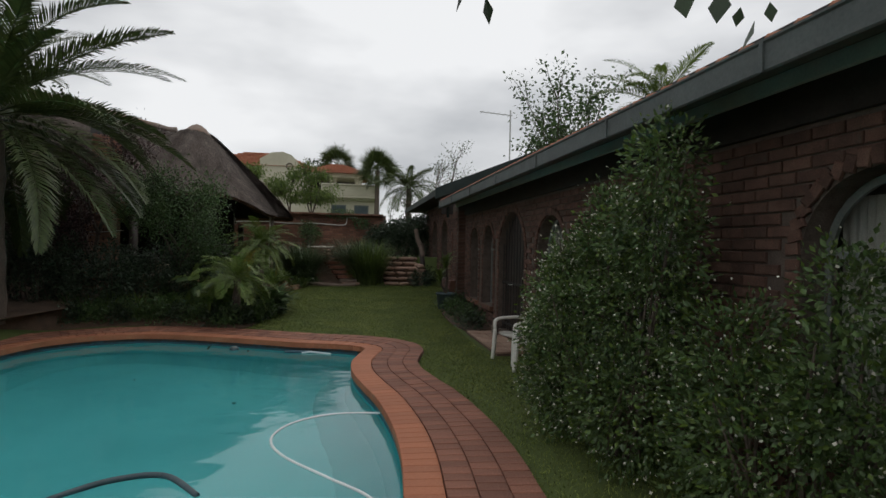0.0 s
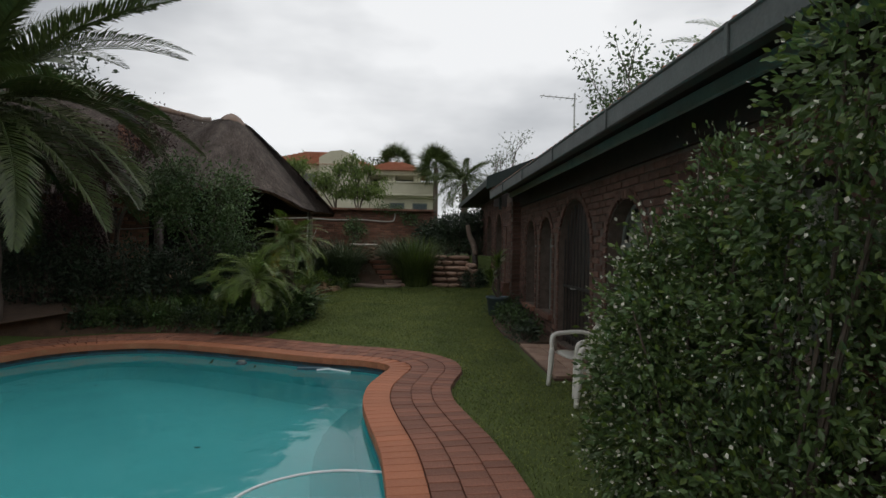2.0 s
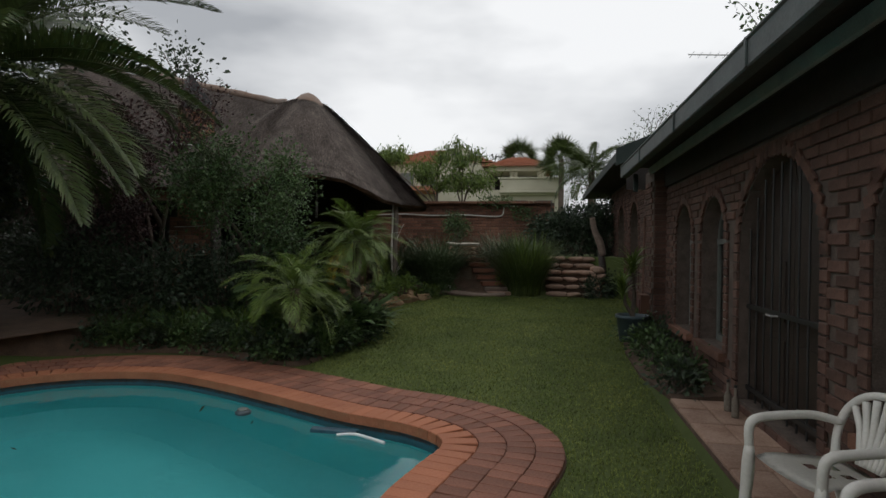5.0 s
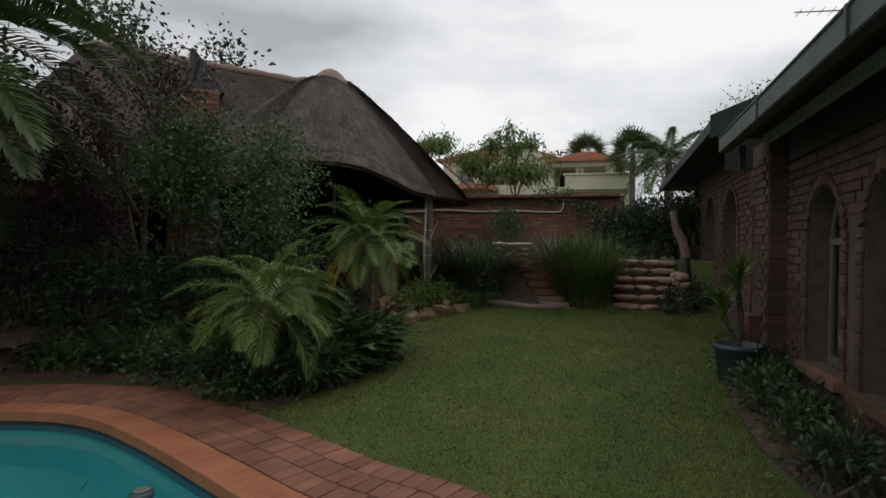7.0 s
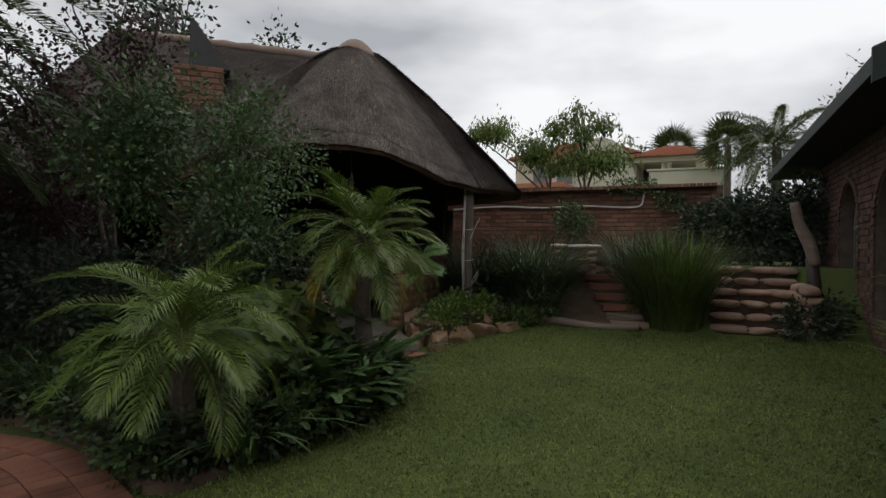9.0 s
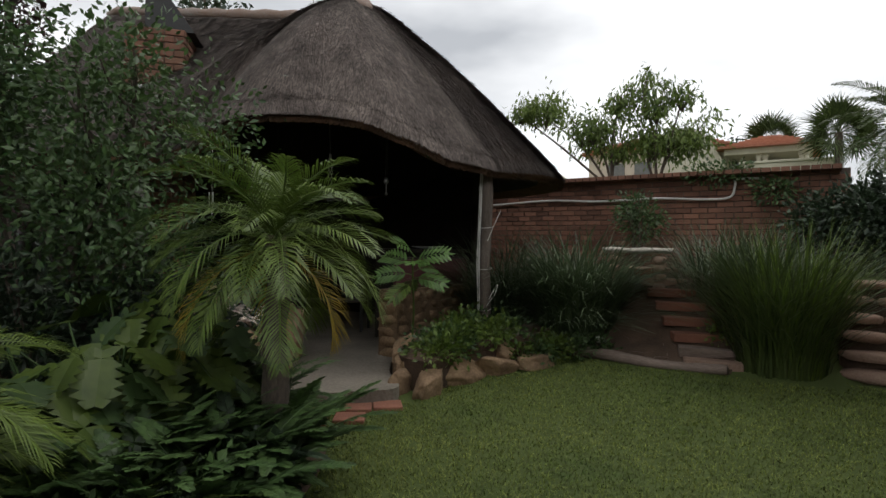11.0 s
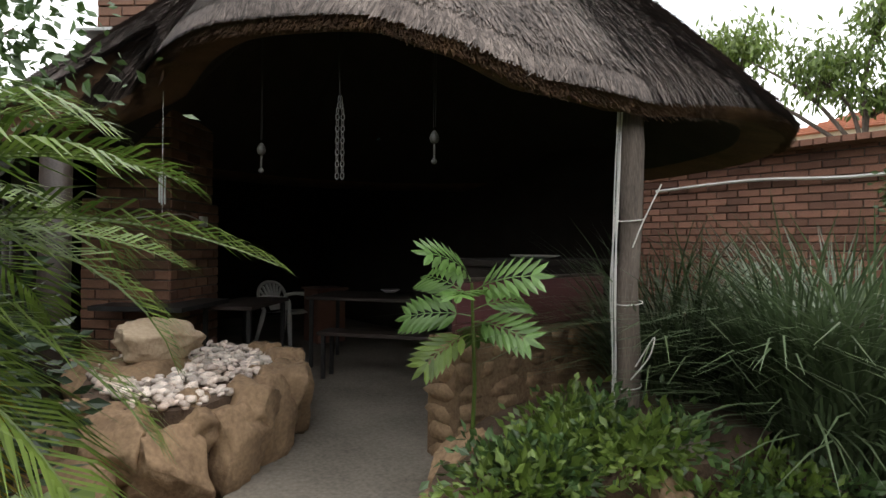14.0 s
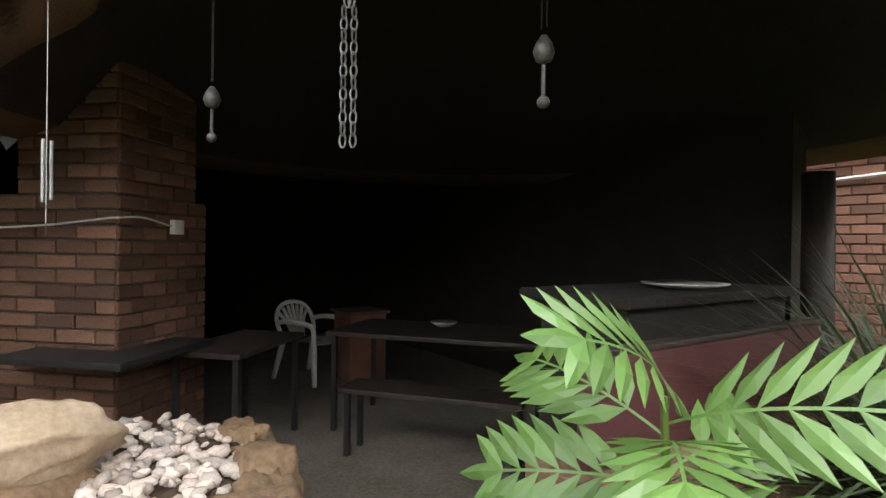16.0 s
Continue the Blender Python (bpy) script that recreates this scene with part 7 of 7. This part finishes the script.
def lay(parent, poses, L, H, D, mat, far_mat, near, name="brick", limit=298):
    """Bricks at the poses: those for which near(place) holds as objects of their own, the rest joined."""
    me = brick_mesh(L, H, D, name, mat)
    base = [v.co.copy() for v in me.vertices]
    polys = [tuple(p.vertices) for p in me.polygons]
    inv = parent.matrix_world.inverted()
    count, V, F = 0, [], []
    for m in poses:
        if near(m.translation) and count < limit:
            o = new(name, me)
            o.parent = parent
            o.matrix_basis = m
            count += 1
        else:
            i = len(V)
            V += [m @ c for c in base]
            F += [tuple(i + q for q in p) for p in polys]
    if V:
        o = raw(name + "s_joined", V, F, far_mat, parent)
        o["kind"] = "stuff"


bpy.context.view_layer.update()


def in_arch(o, y, z, pad):
    ya, yb, sill, spring, top = o
    c, hw = (ya + yb) / 2, (yb - ya) / 2
    if y < ya - pad or y > yb + pad or z < sill - 0.03:
        return False
    if z <= spring:
        return True
    return ((y - c) / (hw + pad)) ** 2 + ((z - spring) / (top - spring + pad * 0.6)) ** 2 < 1


rnd = random.Random(101)


def wall_bricks(x, y0, y1, z0, z1, holes, facing):
    """Poses of stretcher bricks on a wall along y whose face looks to -x."""
    out, row = [], 0
    z = z0 + 0.04
    while z < z1:
        y = y0 + (0.117 if row % 2 else 0.0) + 0.11
        while y < y1:
            if not any(in_arch(o, y + s, z, 0.075) for o in holes for s in (-0.1, 0, 0.1)):
                out.append(Matrix.Translation((x + rnd.uniform(-0.003, 0.004), y, z)) @ Matrix.Rotation(radians(90), 4, "Z"))
            y += 0.234
        z += 0.085
        row += 1
    return out


def arch_bricks(x, o):
    ya, yb, sill, spring, top = o
    c, hw = (ya + yb) / 2, (yb - ya) / 2
    out = []
    n = int(math.pi * (hw + 0.06) / 0.085)
    for k in range(n):
        a = math.pi * (k + 0.5) / n
        out.append(Matrix.Translation((x - 0.006, c - (hw + 0.055) * math.cos(a), spring + (top - spring + 0.055) * math.sin(a))) @ Matrix.Rotation(radians(90), 4, "Z") @ Matrix.Rotation(math.pi / 2 - a, 4, "Y") @ Matrix.Diagonal((0.34, 1.15, 1.45, 1)))
    z = sill + 0.04
    while z < spring:
        for y in (ya - 0.055, yb + 0.055):
            out.append(Matrix.Translation((x - 0.004, y, z)) @ Matrix.Rotation(radians(90), 4, "Z") @ Matrix.Diagonal((0.46, 1, 1, 1)))
        z += 0.085
    return out


ws = wall_bricks(WX + 0.012, -1.0, 13.2, -0.05, 2.39, WINDOWS + [DOOR], -1)
for o in WINDOWS + [DOOR]:
    ws += arch_bricks(WX + 0.012, o)
lay(wall_house, ws, 0.222, 0.073, 0.02, M_BRICK, M_BRICK_FAR, lambda p: 7.9 < p.y < 8.6 or 6.0 < p.y < 6.95 and p.z > 1.2)
ws = wall_bricks(WX + 0.012, 13.95, 20.0, 0.3, 2.95, FAR, -1)
for o in FAR:
    ws += arch_bricks(WX + 0.012, o)
lay(wall_wing, ws, 0.222, 0.073, 0.02, M_BRICK, M_BRICK_FAR, lambda p: False)
ws = wall_bricks(2.62, 13.22, 13.9, 0.0, 2.55, [], -1)
ws += [Matrix.Translation((2.74 + 0.234 * (k % 2), 13.2, 0.04 + 0.085 * (k // 2))) @ Matrix.Rotation(radians(180), 4, "Z") for k in range(60)]
lay(pier, ws, 0.222, 0.073, 0.02, M_BRICK, M_BRICK_FAR, lambda p: True)
ws, row, z = [], 0, 0.75
while z < 2.74:
    x = -7.0 + (0.117 if row % 2 else 0)
    while x < 1.25:
        ws.append(Matrix.Translation((x, BACK_Y + 0.012 + rnd.uniform(-0.006, 0.004), z)) @ Matrix.Rotation(radians(180 + rnd.uniform(-0.6, 0.6)), 4, "Z"))
        x += 0.234
    z += 0.085
    row += 1
lay(wall_back, ws, 0.222, 0.073, 0.022, M_BRICK_OR, M_BRICK_OR_FAR, lambda p: -4.9 < p.x < -1.6 and p.z > 1.0)
ws = [Matrix.Translation((-7 + 0.118 * k, BACK_Y + 0.012, 2.74)) @ Matrix.Rotation(radians(180), 4, "Z") @ Matrix.Diagonal((0.48, 9, 1, 1)) for k in range(70)]
lay(wall_back, ws, 0.222, 0.073, 0.028, M_BRICK_OR, M_BRICK_OR_FAR, lambda p: False)
# braai stack: the two faces towards the garden, then the other two
ws = []
for z0, z1, wx, wy in ((0.0, 1.62, 0.79, 0.82), (1.62, 3.72, 0.66, 0.70)):
    z, row = z0 + 0.04, 0
    while z < z1:
        nx, ny = round(wx / 0.23), round(wy / 0.23)
        for n, w, face in ((nx, wx, 0), (ny, wy, 1)):
            mod = w / n
            cells = [(k + 0.5, 1.0) for k in range(n)] if row % 2 == 0 else [(0.25, 0.5)] + [(k + 1.0, 1.0) for k in range(n - 1)] + [(n - 0.25, 0.5)]
            for c, sc in cells:
                m = Matrix.Translation((-c * mod, 0.012, z)) @ Matrix.Rotation(radians(180), 4, "Z") if face == 0 else Matrix.Translation((-0.012, c * mod, z)) @ Matrix.Rotation(radians(-90), 4, "Z")
                ws.append(m @ Matrix.Diagonal((sc * mod / 0.225, 1, 1, 1)))
        z += 0.085
        row += 1
lay(stack, ws, 0.212, 0.073, 0.02, M_BRICK_STACK, M_BRICK_OR_FAR, lambda p: True)

# pool coping and three rows of pavers
fine = resample(POOL, 0.118)
fn = outward(fine)
ws_c, ws_p = [], []
for p, q in zip(fine, fn):
    turn = math.atan2(q.y, q.x)
    if p.y < 2.6:
        continue
    ws_c.append(Matrix.Translation((p.x + q.x * 0.115, p.y + q.y * 0.115, 0.0)) @ Matrix.Rotation(turn, 4, "Z") @ Matrix.Rotation(radians(90), 4, "X") @ Matrix.Rotation(math.pi, 4, "X"))
rows_pave = []
for r_ in range(3):
    d = 0.25 + 0.106 + 0.212 * r_
    ring = resample([p + n * d for p, n in zip(POOL, NORM)], 0.119)
    rn = outward(ring)
    for k, (p, q) in enumerate(zip(ring, rn)):
        if p.y < 2.6:
            continue
        turn = math.atan2(q.y, q.x)
        ws_p.append(Matrix.Translation((p.x, p.y, 0.012 + 0.003 * r_ + rnd.uniform(-0.0025, 0.0025))) @ Matrix.Rotation(turn + rnd.uniform(-0.012, 0.012), 4, "Z") @ Matrix.Rotation(rnd.uniform(-0.01, 0.01), 4, "X"))


def paver_mesh(L, W, H, name, mat, lip=0.004):
    me = brick_mesh(L, W, H, name, mat, lip)
    for v in me.vertices:
        v.co = (v.co.x, v.co.z, v.co.y)
    me.flip_normals()
    return me


def pave(parent, poses, L, W, H, mat, far_mat, near, name, lip, limit):
    me = paver_mesh(L, W, H, name, mat, lip)
    base, polys = [v.co.copy() for v in me.vertices], [tuple(p.vertices) for p in me.polygons]
    V, F, count = [], [], 0
    for m in poses:
        if near(m.translation) and count < limit:
            o = new(name, me)
            o.parent = parent
            o.matrix_basis = m
            count += 1
        else:
            i = len(V)
            V += [m @ c for c in base]
            F += [tuple(i + q for q in p) for p in polys]
    if V:
        o = raw(name + "s_joined", V, F, far_mat, parent)
        o["kind"] = "stuff"


ws_c = [Matrix.Translation((p.x + q.x * 0.11, p.y + q.y * 0.11, -0.045)) @ Matrix.Rotation(math.atan2(q.y, q.x), 4, "Z") for p, q in zip(fine, fn) if p.y > 2.6]
pave(paving, ws_c, 0.27, 0.1179, 0.085, M_COPING, M_COPING, lambda p: p.x > -0.6, "coping_brick", 0.006, 120)
pave(paving, ws_p, 0.206, 0.1125, 0.03, M_PAVER, M_PAVER_FAR, lambda p: p.x > -0.4 and p.y > 3.2, "paver", 0.004, 298)
